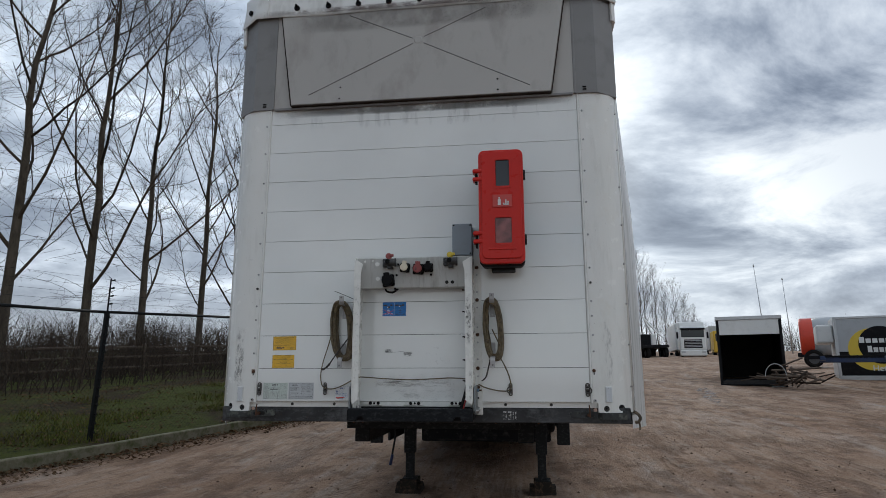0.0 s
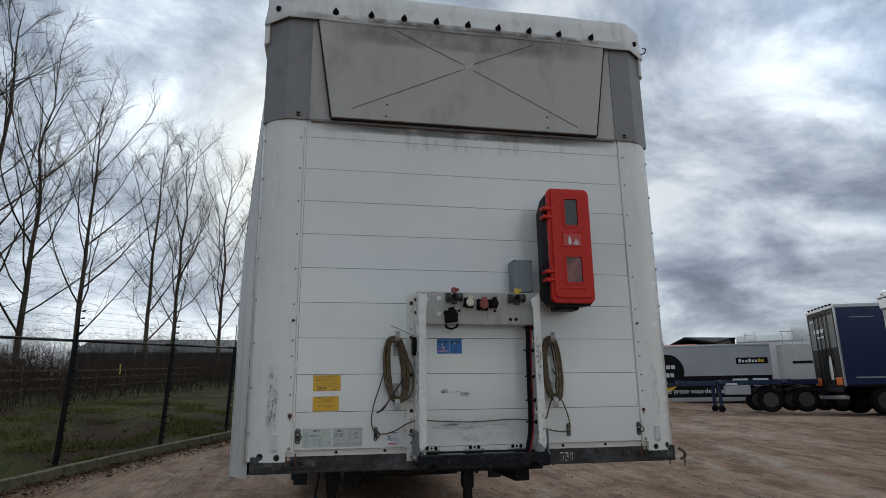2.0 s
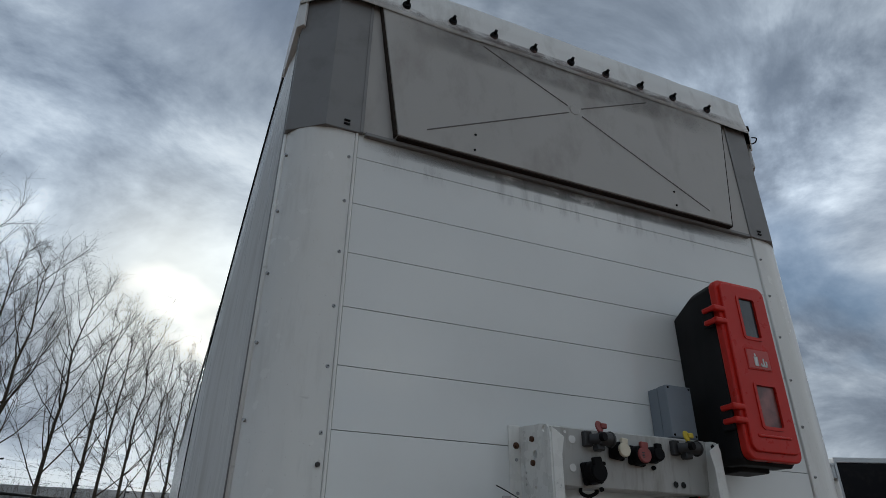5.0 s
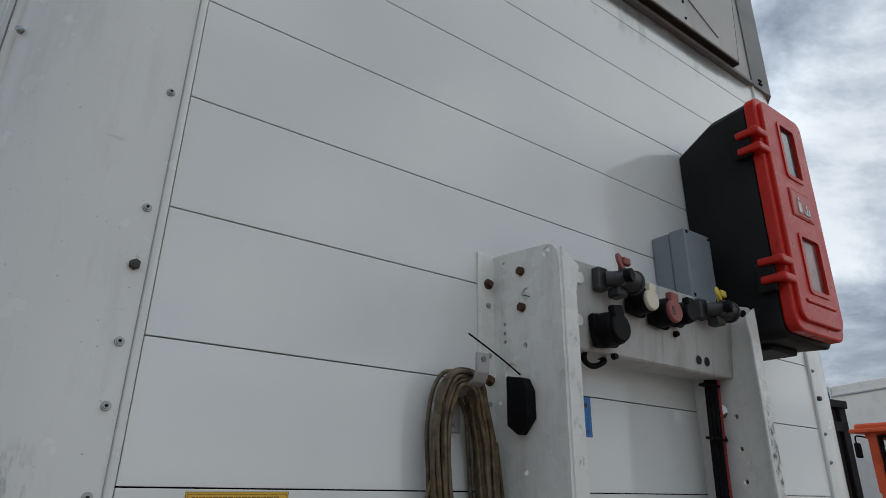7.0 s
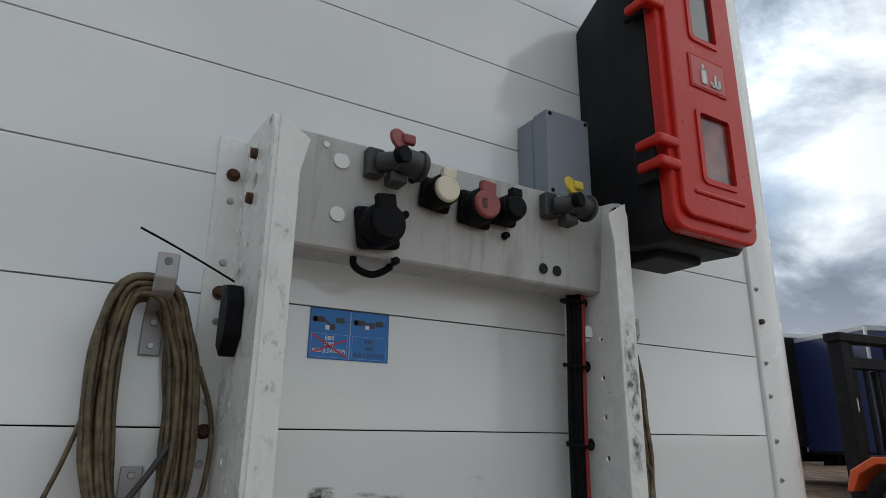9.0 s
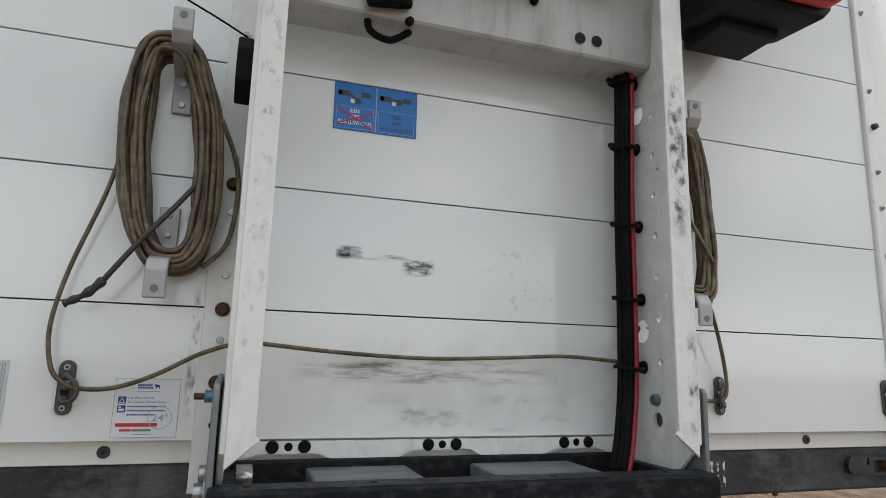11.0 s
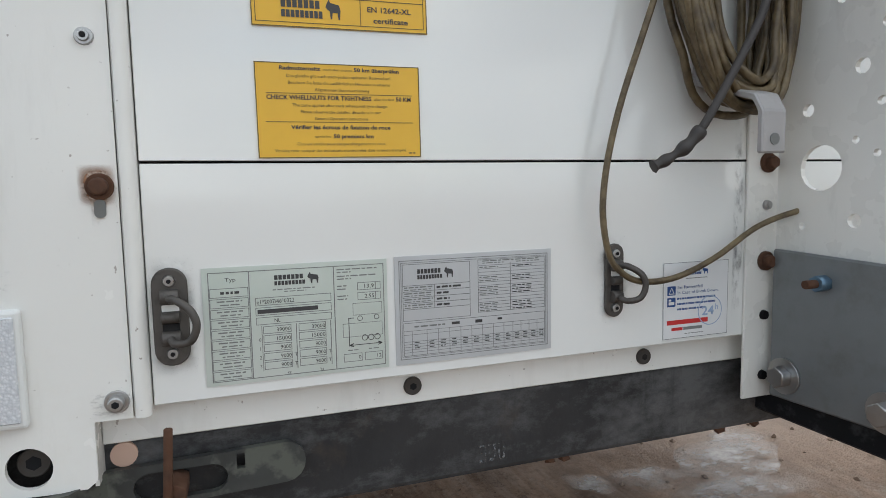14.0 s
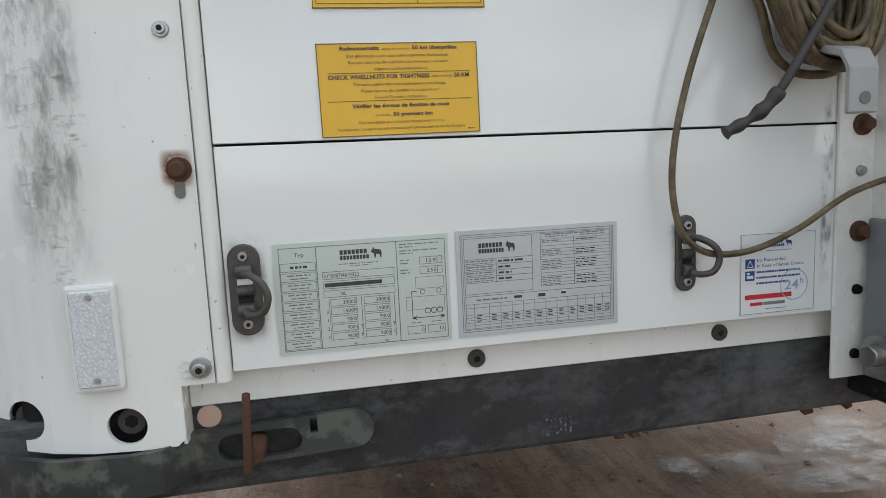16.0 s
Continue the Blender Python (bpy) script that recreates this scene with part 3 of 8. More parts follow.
for s in (-1, 1):
    post = part("corner_post", post_mesh(s), M_POST, trailer, "white rounded corner post")
    part("lip", shade(prism([(s * 1.0125, 0.02), (s * 1.0125, -0.001), (s * 1.014, -0.006), (s * 1.017, -0.0085), (s * 1.0205, -0.009), (s * 1.0238, -0.0075), (s * 1.0255, -0.004), (s * 1.0258, 0.02)], 1.172, 3.112, 2)), M_POST, post)
    for i, z in enumerate([2.978, 2.784, 2.578, 2.376, 2.171, 1.966, 1.763, 1.676, 1.563, 1.468]):
        bm = cyl((s * 1.0425, -0.003, z), (s * 1.0425, -0.0065, z), 0.0072, 0.0062, 14)
        cyl((s * 1.0425, -0.006, z), (s * 1.0425, -0.0095, z), 0.0045, 0.0040, 10, bm)
        part("screw", bm, M_STEEL, post)
        # black disc on the head in place of the socket's shade
        part("socket", cyl((s * 1.0425, -0.0093, z), (s * 1.0425, -0.0099, z), 0.0024, None, 8), M_JOINT_SHADE, post)
    screw(s * 1.0435, -0.003, 1.875, 0.0085, M_CASTBOLT, post, "bolt", "dark bolt head", 0.011, 6)
    bm = cyl((s * 1.039, -0.003, 1.356), (s * 1.039, -0.007, 1.356), 0.0105, 0.0098, 20)
    cyl((s * 1.039, -0.006, 1.356), (s * 1.039, -0.014, 1.356), 0.0072, 0.0066, 12, bm, 0.0015)
    part("bolt", bm, M_RUST, post, "rusty round-headed bolt")
    bm = cyl((s * 1.0375, -0.003, 1.186), (s * 1.0375, -0.006, 1.186), 0.0098, 0.0088, 18)
    cyl((s * 1.0375, -0.005, 1.186), (s * 1.0375, -0.013, 1.186), 0.0065, 0.006, 14, bm, 0.0012)
    part("bolt", bm, M_STEEL, post, "pale flanged screw")
    # the shaded socket is drawn as a black disc
    part("socket", cyl((s * 1.0375, -0.0128, 1.186), (s * 1.0375, -0.0134, 1.186), 0.003, None, 6), M_JOINT_SHADE, post)
    for i in range(8):
        z = 2.98 - 0.245 * i
        bm = cyl((s * 1.258, 0.088, z), (s * 1.264, 0.081, z), 0.006, 0.005, 8)
        part("screw", bm, M_STEEL, post)
    foot = part("post_foot", foot_mesh(s), M_POST, trailer, "white foot of the corner post")
    # black plates behind the openings stand in for the shade inside
    part("cavity", box(*sorted((s * 1.062, s * 1.196)), 0.034, 0.040, 1.105, 1.172), M_JOINT_SHADE, foot, "black plate standing in for the shade behind the openings")
    part("cavity", box(*sorted((s * 1.196, s * 1.212)), 0.046, 0.052, 1.105, 1.172), M_JOINT_SHADE, foot, "black plate standing in for the shade behind the openings")
    part("inner_edge", box(*sorted((s * 1.0545, s * 1.0575)), 0.0, 0.034, 1.118, 1.1715), M_POST, foot)
    for x, z, r in HOLES:
        y = post_y(x) + 0.012
        bm = cyl((s * x, 0.036, z), (s * x, y, z), r * 0.72, None, 24, None, 0.001)
        part("bolt", bm, M_CASTBOLT, foot, "dark socket-head bolt")
        # black hexagon stands for the shade in the bolt's socket
        part("socket", cyl((s * x, y + 0.001, z), (s * x, y - 0.0004, z), r * 0.36, None, 6), M_JOINT_SHADE, foot)
    part("slot", prism([(s * u, v) for u, v in [(1.0395 + 0.0042 * math.cos(q), (1.342 if math.sin(q) > 0 else 1.336) + 0.0042 * math.sin(q)) for q in [2 * math.pi * i / 16 for i in range(16)]]], -0.0055, -0.0035, 1), M_GALVD, post, "grey slot below the rusty bolt")
    # white retroreflector
    k = Mat("reflector" + "ab"[s > 0], 0.18)
    v = k.t.nodes.new("ShaderNodeTexVoronoi")
    v.inputs["Scale"].default_value = 420
    k.t.links.new(k.co, v.inputs["Vector"])
    k.colour(k.mix(k.ramp(v.outputs[0], 0, 0.6), (0.74, 0.75, 0.77), (0.55, 0.57, 0.6)))
    k.bump(v.outputs[0], 0.5, 0.001)
    x0, x1 = sorted((s * 1.136, s * 1.097))
    refl = part("reflector", box(x0, x1, -0.010, -0.002, 1.175, 1.266, 0.003, 2), M_WHITE, trailer, "white retroreflector")
    part("lens", box(x0 + 0.004, x1 - 0.004, -0.0118, -0.0095, 1.180, 1.261, 0.001, 1), k.m, refl)
    for z in (1.186, 1.256):
        screw((x0 + x1) / 2, -0.0115, z, 0.003, M_STEEL, refl, depth=0.002)

for x in (-0.787, -0.521, 0.521, 0.787):
    bm = cyl((x, 0.0205, 1.161), (x, 0.0165, 1.161), 0.0092, 0.0085, 24, None, 0.0008)
    plug = part("plug", bm, M_CASTBOLT, trailer, "dark brown round plug")
    # socket shade put on as a small black hexagon
    part("socket", cyl((x, 0.0167, 1.161), (x, 0.0160, 1.161), 0.0035, None, 6), M_JOINT_SHADE, plug)

k = Mat("worn_black_steel", 0.5)
k.b.inputs["Specular IOR Level"].default_value = 0.35
tone = k.mix(k.ramp(k.noise(7, 5, 0.6), 0.40, 0.62), (0.024, 0.025, 0.026), (0.052, 0.055, 0.053))
k.colour(k.mix(k.ramp(k.noise(24, 5, 0.6), 0.54, 0.62, 0, 0.85), tone, (0.105, 0.112, 0.096)))
k.rough(k.ramp(k.noise(9, 4), 0.3, 0.7, 0.35, 0.6))
k.bump(k.noise(70, 4), 0.12, 0.002)
M_LEVER = k.m
# beam under the wall
beam = part("front_beam", box(-1.24, 1.24, 0.0262, 0.16, 1.056, 1.1445, 0.006, 2), M_FRONTBEAM, trailer, "scuffed black front beam")
k = Mat("worn_white_paint", 0.7)
k.colour((0.62, 0.62, 0.60))
k.put(k.b.inputs["Alpha"], k.ramp(k.noise(70, 6, 0.75), 0.46, 0.56))
M_WORN = k.m
k = Mat("faint_stencil_paint", 0.7)
k.colour((0.20, 0.21, 0.22))
k.put(k.b.inputs["Alpha"], k.ramp(k.noise(240, 4, 0.7), 0.45, 0.62, 0, 0.75))
M_STENCIL = k.m


def worn_mark(x0, x1, z0, z1, material, count, label):
    """A row of worn painted characters that cannot be read, as upright bars with gaps."""
    for c in range(count):
        a = x0 + (x1 - x0) * c / count
        w = (x1 - x0) / count * 0.72
        bm = bmesh.new()
        for q0, q1, r0, r1 in ((0, 1, 0.84, 1), (0, 1, 0.43, 0.58), (0, 1, 0, 0.16), (0.72, 1, 0.1, 0.9)) if c < count - 1 else ((0, 0.25, 0, 1), (0.72, 1, 0, 1), (0.2, 0.75, 0, 0.16)):
            bm.faces.new([bm.verts.new(p) for p in ((a + w * q0, 0.0255, z0 + (z1 - z0) * r0), (a + w * q1, 0.0255, z0 + (z1 - z0) * r0), (a + w * q1, 0.0255, z0 + (z1 - z0) * r1), (a + w * q0, 0.0255, z0 + (z1 - z0) * r1))])
        part("paint_mark", bm, material, beam, label)


worn_mark(0.505, 0.590, 1.074, 1.122, M_WORN, 3, "worn white painted mark")
worn_mark(-0.716, -0.684, 1.069, 1.087, M_STENCIL, 3, "faint grey stencilled mark")
rnd = random.Random(31)
for x in (-0.63, -0.612, -0.40, -0.345, 0.46, 0.71):
    one = bmesh.new()
    bmesh.ops.create_icosphere(one, subdivisions=1, radius=0.006)
    for q in one.verts:
        q.co = Vector((x + q.co.x * rnd.uniform(0.8, 2.0), 0.034 + q.co.y, 1.0545 + q.co.z * rnd.uniform(0.5, 1.2)))
    part("mud_crumb", one, M_RUST, beam, "dried mud stuck under the beam")
for s in (-1, 1):
    # locking lever: a slotted strap, flat on the beam, cranked forward round the post's foot
    outer = [(1.052, 1.084), (1.052, 1.122)] + [(0.908 - 0.017 * math.sin(q), 1.1075 + 0.0185 * math.cos(q)) for q in [math.pi * i / 8 for i in range(9)]]
    outer = [(s * u, v + (0.0 if u > 1.0 else 0.0)) for u, v in outer]
    cuts = [[(s * u, v) for u, v in slot_of(0.958, 1.033, 1.1035, 0.0125)], [(s * u, v) for u, v in ((0.9435, 1.108), (0.9505, 1.108), (0.9505, 1.122), (0.9435, 1.122))]]
    lever = part("locking_lever", holed_plate(outer, cuts, 1, lambda u: 0.0135, 0.007), M_LEVER, trailer, "black slotted steel strap")
    bm = bmesh.new()
    line = [(1.052, 0.0135, 1.103), (1.064, 0.000, 1.101), (1.074, -0.0115, 1.100), (1.10, -0.014, 1.099), (1.16, -0.006, 1.099), (1.20, 0.012, 1.099), (1.235, 0.040, 1.099)]
    rows = [[bm.verts.new(p) for p in ((s * x, y, z - 0.019), (s * x, y, z + 0.019), (s * x, y + 0.007, z + 0.019), (s * x, y + 0.007, z - 0.019))] for x, y, z in line]
    for p, q in zip(rows, rows[1:]):
        for i in range(4):
            bm.faces.new((p[i], p[(i + 1) % 4], q[(i + 1) % 4], q[i]))
    bm.faces.new(rows[0]), bm.faces.new(rows[-1])
    bmesh.ops.recalc_face_normals(bm, faces=bm.faces)
    part("crank", shade(bm, 25), M_LEVER, lever)
    part("pin", cyl((s * 1.005, -0.012, 1.090), (s * 1.001, -0.013, 1.162), 0.0040, 0.0036, 10, None, 0.001), M_RUST, lever, "rusty steel pin")
    part("nut", cyl((s * 0.999, 0.024, 1.1035), (s * 0.999, -0.010, 1.1035), 0.0105, 0.0095, 6, None, 0.001), M_RUST, lever, "rusty nut behind the slot")
    k = Mat("pale_cap" + "ab"[s > 0], 0.6)
    k.colour((0.55, 0.38, 0.3))
    part("cap", cyl((s * 1.0395, 0.0275, 1.132), (s * 1.0395, 0.0225, 1.132), 0.0105, None, 20), k.m, beam, "pale round cap")

# fairing: raised trapezoid with a pressed cross, dark folded corners
fair = part("fairing", prism([(-1.02, -0.012), (1.02, -0.012), (1.02, 0.03), (-1.02, 0.03)], 3.098, 3.83, 2, 0.003), M_FAIR, trailer, "grimy grey fairing panel")
for s in (-1, 1):
    part("fairing_corner", prism([(s * 1.0, -0.015), (s * 1.145, -0.015), (s * 1.278, 0.088), (s * 1.278, 0.13), (s * 1.0, 0.028)], 3.094, 3.83, 2, 0.002), M_FAIRC_SHADE, trailer, "dark grey folded corner panel")
    part("fairing_strip", prism([(s * 0.998, -0.018), (s * 1.012, -0.018), (s * 1.012, -0.008), (s * 0.998, -0.008)], 3.096, 3.83, 2, 0.002), M_FAIRC_SHADE, fair)
    for z in (3.135, 3.118):
        part("screw", box(s * 1.065 - 0.012, s * 1.065 + 0.012, -0.021, -0.013, z - 0.004, z + 0.004, 0.002, 1), M_BLACK, fair)
bm = bmesh.new()
lo = [bm.verts.new(p) for p in ((-0.972, -0.016, 3.80), (-0.872, -0.016, 3.104), (0.858, -0.016, 3.104), (0.966, -0.016, 3.80))]
hi = [bm.verts.new(p) for p in ((-0.967, -0.036, 3.80), (-0.866, -0.046, 3.107), (0.852, -0.046, 3.107), (0.961, -0.036, 3.80))]
bm.faces.new(hi)
for i in range(4):
    bm.faces.new((lo[i], lo[(i + 1) % 4], hi[(i + 1) % 4], hi[i]))
bmesh.ops.recalc_face_normals(bm, faces=bm.faces)
bmesh.ops.bevel(bm, geom=bm.edges[:], offset=0.004, segments=2, affect="EDGES", profile=0.5)
# rust-brown strip with the shade under the panel put into its colour
part("underside", box(-0.868, 0.854, -0.0455, -0.016, 3.0965, 3.1035, 0.0015, 1), M_RUSTY_SHADE, trailer, "rust-brown strip, darkened for the shade under the panel")
raised = part("raised_panel", bm, M_FAIR, trailer, "grimy grey raised panel")
# dark strips stand in for the shaded gap along the panel's sides
for s, xt, xb in ((-1, 0.9705, 0.8705), (1, 0.9645, 0.8565)):
    bm = bmesh.new()
    rim = [bm.verts.new((s * x, y, z)) for x, y, z in ((xb - 0.001, -0.0440, 3.106), (xb + 0.0055, -0.0400, 3.106), (xb + 0.0055, -0.014, 3.106), (xt - 0.001, -0.0345, 3.80), (xt + 0.0055, -0.0310, 3.80), (xt + 0.0055, -0.014, 3.80))]
    for q in ((0, 1, 4, 3), (1, 2, 5, 4), (0, 1, 2), (3, 4, 5)):
        bm.faces.new([rim[i] for i in q])
    bmesh.ops.recalc_face_normals(bm, faces=bm.faces)
    part("panel_rim", bm, M_RUSTY_SHADE, raised, "dark strip standing in for the shaded gap at the panel's edge")


def face_y(z):
    return -0.046 + 0.010 * (z - 3.107) / 0.693


for (xa, za), (xb, zb) in (((-0.748, 3.172), (-0.045, 3.503)), ((-0.48, 3.745), (-0.045, 3.543)), ((0.033, 3.55), (0.445, 3.735)), ((0.031, 3.503), (0.722, 3.155))):
    d = Vector((xb - xa, 0, zb - za)).normalized()
    nrm = Vector((-d.z, 0, d.x)) * 0.0035
    bm = bmesh.new()
    a, b = Vector((xa, face_y(za), za)), Vector((xb, face_y(zb), zb))
    up = Vector((0, -0.004, 0))
    va = [bm.verts.new(q) for q in (a + nrm, a + up, a - nrm)]
    vb = [bm.verts.new(q) for q in (b + nrm, b + up, b - nrm)]
    for i in (0, 1):
        bm.faces.new((va[i], va[i + 1], vb[i + 1], vb[i]))
    bm.faces.new(va), bm.faces.new(vb[::-1])
    bmesh.ops.recalc_face_normals(bm, faces=bm.faces)
    part("pressed_rib", bm, M_FAIRC_SHADE, raised)
part("hub", cyl((-0.008, -0.038, 3.528), (-0.008, -0.0425, 3.528), 0.030, 0.024, 24), M_FAIR, raised)
for x, z in ((-0.53, 3.215), (0.515, 3.21), (-0.535, 3.135), (0.515, 3.135)):
    screw(x, face_y(z), z, 0.006, M_BLACK, raised, depth=0.003)
# dark strip put where the fairing's shadow falls on the boards
part("shadow_lip", box(-0.99, 0.99, -0.022, 0.0, 3.084, 3.1, 0.002, 1), M_FAIRC_SHADE, fair)

# roof tarpaulin with its turned-down hem and lashing knobs
bm = bmesh.new()
prof = [(-1.15, -0.040), (1.15, -0.040), (1.300, 0.075), (1.278, 0.9), (1.278, 13.55), (-1.278, 13.55), (-1.278, 0.9), (-1.300, 0.075)]
n = len(prof)
dense = []
for i in range(n):
    a, b = Vector((*prof[i], 0)), Vector((*prof[(i + 1) % n], 0))
    steps = max(1, int((b - a).length / 0.06)) if i in (0, 1, 2, 6, 7) else 40
    for j in range(steps):
        dense.append(a.lerp(b, j / steps))
rings = []
for lvl, (z, inset) in enumerate(((3.792, 0.0), (3.80, -0.006), (3.86, 0.006), (3.93, 0.014), (4.005, 0.016), (4.03, 0.045))):
    ring = []
    for p in dense:
        c = Vector((0, 6.5, 0))
        d = Vector((-1 if p.x > 0 else 1, 0, 0)) if abs(p.x) > 1.2 else Vector((0, 1, 0))
        wob = 0.006 * noise.noise(Vector((p.x * 5, p.y * 3, lvl * 0.8)))
        dip = 0.010 * noise.noise(Vector((p.x * 2.4, p.y * 2, 5.0))) if lvl < 2 else 0.006 * noise.noise(Vector((p.x * 1.5, p.y, 2.0)))
        ring.append(bm.verts.new(p + d * (inset + wob) + Vector((0, 0, z + dip))))
    rings.append(ring)
for q, w in zip(rings, rings[1:]):
    for i in range(len(q)):
        f = bm.faces.new((q[i], q[(i + 1) % len(q)], w[(i + 1) % len(q)], w[i]))
        f.smooth = True
bm.faces.new(rings[-1])
bmesh.ops.recalc_face_normals(bm, faces=bm.faces)
roof = part("roof_tarpaulin", bm, M_TARP, trailer, "white roof tarpaulin with a grubby hem")
roof.location.z = -0.027
for x in (-0.86, -0.635, -0.424, -0.211, 0.0, 0.207, 0.421, 0.634, 0.867):
    bm = cyl((x, -0.038, 3.857), (x, -0.052, 3.857), 0.021, 0.017, 18, None, 0.003)
    cyl((x, -0.05, 3.862), (x, -0.068, 3.868), 0.009, 0.007, 10, bm)
    part("knob", bm, M_BLACK, roof, "black lashing knob")
for s in (-1, 1):
    bm = cyl((s * 1.215, 0.01, 3.875), (s * 1.222, 0.0, 3.875), 0.019, 0.015, 16)
    part("knob", bm, M_BLACK, roof, "black lashing knob")
    # corner flap hanging lower at the side
    bm = prism([(s * 1.275, 0.06), (s * 1.300, 0.09), (s * 1.300, 0.42), (s * 1.288, 0.42), (s * 1.265, 0.07)], 3.66, 3.83, 2, 0.003)
    part("corner_flap", bm, M_TARP, roof)
part("seam", box(-1.07, -1.064, -0.047, -0.036, 3.80, 3.985, 0.001, 1), M_TARP, roof)
bm = tube([(1.285, 0.07, 3.83), (1.312, 0.05, 3.84), (1.318, 0.04, 3.865), (1.30, 0.055, 3.875)], 0.004, 6)
part("hook", bm, M_BLACK, roof)

# sides, rear, floor and chassis
M_MUDDY = paint("mud_caked_steel", (0.030, 0.025, 0.021), 0.8, (0.15, 0.095, 0.062), 0.9, 7, 0, 0.8)
CURTAIN_Z = [1.02 + 0.14 * i for i in range(21)]


def bulge(y, z):
    """How far the slack curtain stands out behind the post: most low down, flat again further back."""
    most = 0.128 * min(1.0, max(0.0, (3.95 - z) / 1.75)) ** 0.8
    u = min(1.0, max(0.0, (y - 0.125) / 0.30))
    back = 1.0 - 0.75 * min(1.0, max(0.0, (y - 0.55) / 3.0))
    fold = 0.0035 * noise.noise(Vector((y * 9.0, z * 0.35, 2.0))) + 0.004 * noise.noise(Vector((y * 1.3, z * 0.5, 0)))
    return most * (u * u * (3 - 2 * u)) ** 0.8 * back + fold * min(1.0, u * 3)


for s in (-1, 1):
    bm = bmesh.new()
    cols = []
    for i in range(91):
        y = 0.125 + (0.02 * i if i < 30 else 0.6 + 12.7 * (i - 30) / 60)
        cols.append([bm.verts.new((s * (1.262 + bulge(y, z)), y, z)) for z in CURTAIN_Z])
    for a, b in zip(cols, cols[1:]):
        for j in range(len(CURTAIN_Z) - 1):
            bm.faces.new((a[j], b[j], b[j + 1], a[j + 1])).smooth = True
    bmesh.ops.recalc_face_normals(bm, faces=bm.faces)
    curtain = part("side_curtain", bm, M_SIDE, trailer, "white side curtain, slack and bulging behind the post")
    # black tube draws the dark line along the bulge, thinning downwards
    part("hem", tube([(s * (1.264 + bulge(0.44, z)), 0.44, z) for z in (1.7, 2.0, 2.35, 2.6, 2.9, 3.2, 3.5, 3.72)], lambda u: 0.0012 + 0.0058 * u, 6), M_JOINT_SHADE, curtain, "black edge of the curtain")
    part("edge_trim", cyl((s * 1.268, 0.118, 1.1), (s * 1.268, 0.118, 3.8), 0.010, None, 10), M_POST, curtain)
    # dark rod takes the place of the shadow line at the bend
    part("gasket", cyl((s * 1.2765, 0.128, 1.1), (s * 1.2765, 0.128, 3.7), 0.005, None, 8), M_FAIRC_SHADE, curtain, "dark strip standing in for the shadow line behind the post")
    part("side_rail", box(*sorted((s * 1.20, s * 1.272)), 0.16, 13.4, 1.045, 1.15, 0.004, 1), M_BEAM, trailer)
    part("chassis_rail", box(*sorted((s * 0.58, s * 0.70)), 1.2, 13.2, 0.82, 1.05, 0.006, 1), M_BEAM, trailer)
    # landing leg
    lx, ly = s * 0.78 + 0.05, 3.90
    leg = part("landing_leg", box(lx - 0.065, lx + 0.065, ly - 0.065, ly + 0.065, 0.42, 1.05, 0.008, 2), M_BEAM, trailer, "black landing leg")
    part("inner_leg", box(lx - 0.048, lx + 0.048, ly - 0.048, ly + 0.048, 0.02, 0.6, 0.006, 1), M_BEAM, leg)
    g0 = rise(ly) - 0.055
    bm = prism([(ly - 0.17, g0 - 0.01), (ly + 0.17, g0 - 0.01), (ly + 0.15, g0 + 0.035), (ly + 0.06, g0 + 0.10), (ly - 0.06, g0 + 0.10), (ly - 0.15, g0 + 0.035)], lx - 0.15, lx + 0.15, 0, 0.006)
    part("foot", bm, M_MUDDY, leg, "mud-caked foot plate")
    part("plate", box(lx - 0.08, lx + 0.08, ly - 0.09, ly + 0.09, 0.10, 0.14, 0.004, 1), M_BEAM, leg)
    for dy in (-0.14, 0.14):
        part("foot_hinge", box(lx - 0.10, lx + 0.10, ly + dy - 0.015, ly + dy + 0.015, g0 + 0.03, g0 + 0.15, 0.006, 1), M_MUDDY, leg)
    bm = box(s * 1.07 - 0.07, s * 1.07 + 0.07, 3.55, 3.61, 0.56, 1.05, 0.005, 1)
    part("bracket", bm, M_BEAM, trailer)
part("crank_grip", tube([(-0.905, 3.686, 0.42), (-0.93, 3.68, 0.30)], 0.017, 8), M_BLUE, trailer, "blue grip of the crank")
part("crank", tube([(-0.80, 3.80, 0.86), (-0.87, 3.73, 0.80), (-0.88, 3.70, 0.60), (-0.93, 3.68, 0.30)], 0.012, 8), M_BEAM, trailer)
part("floor", box(-1.2, 1.2, 0.16, 13.4, 1.05, 1.16, 0, 1), M_BEAM, trailer)
part("cross_member", box(-0.9, 0.9, 3.42, 3.55, 0.86, 1.04, 0.005, 1), M_BEAM, trailer)
part("coupler_plate", box(-0.6, 0.6, 0.6, 2.4, 0.97, 1.05, 0.005, 1), M_BEAM, trailer)
part("rear_doors", box(-1.26, 1.26, 13.4, 13.46, 1.05, 3.82, 0.005, 1), M_WHITE, trailer)


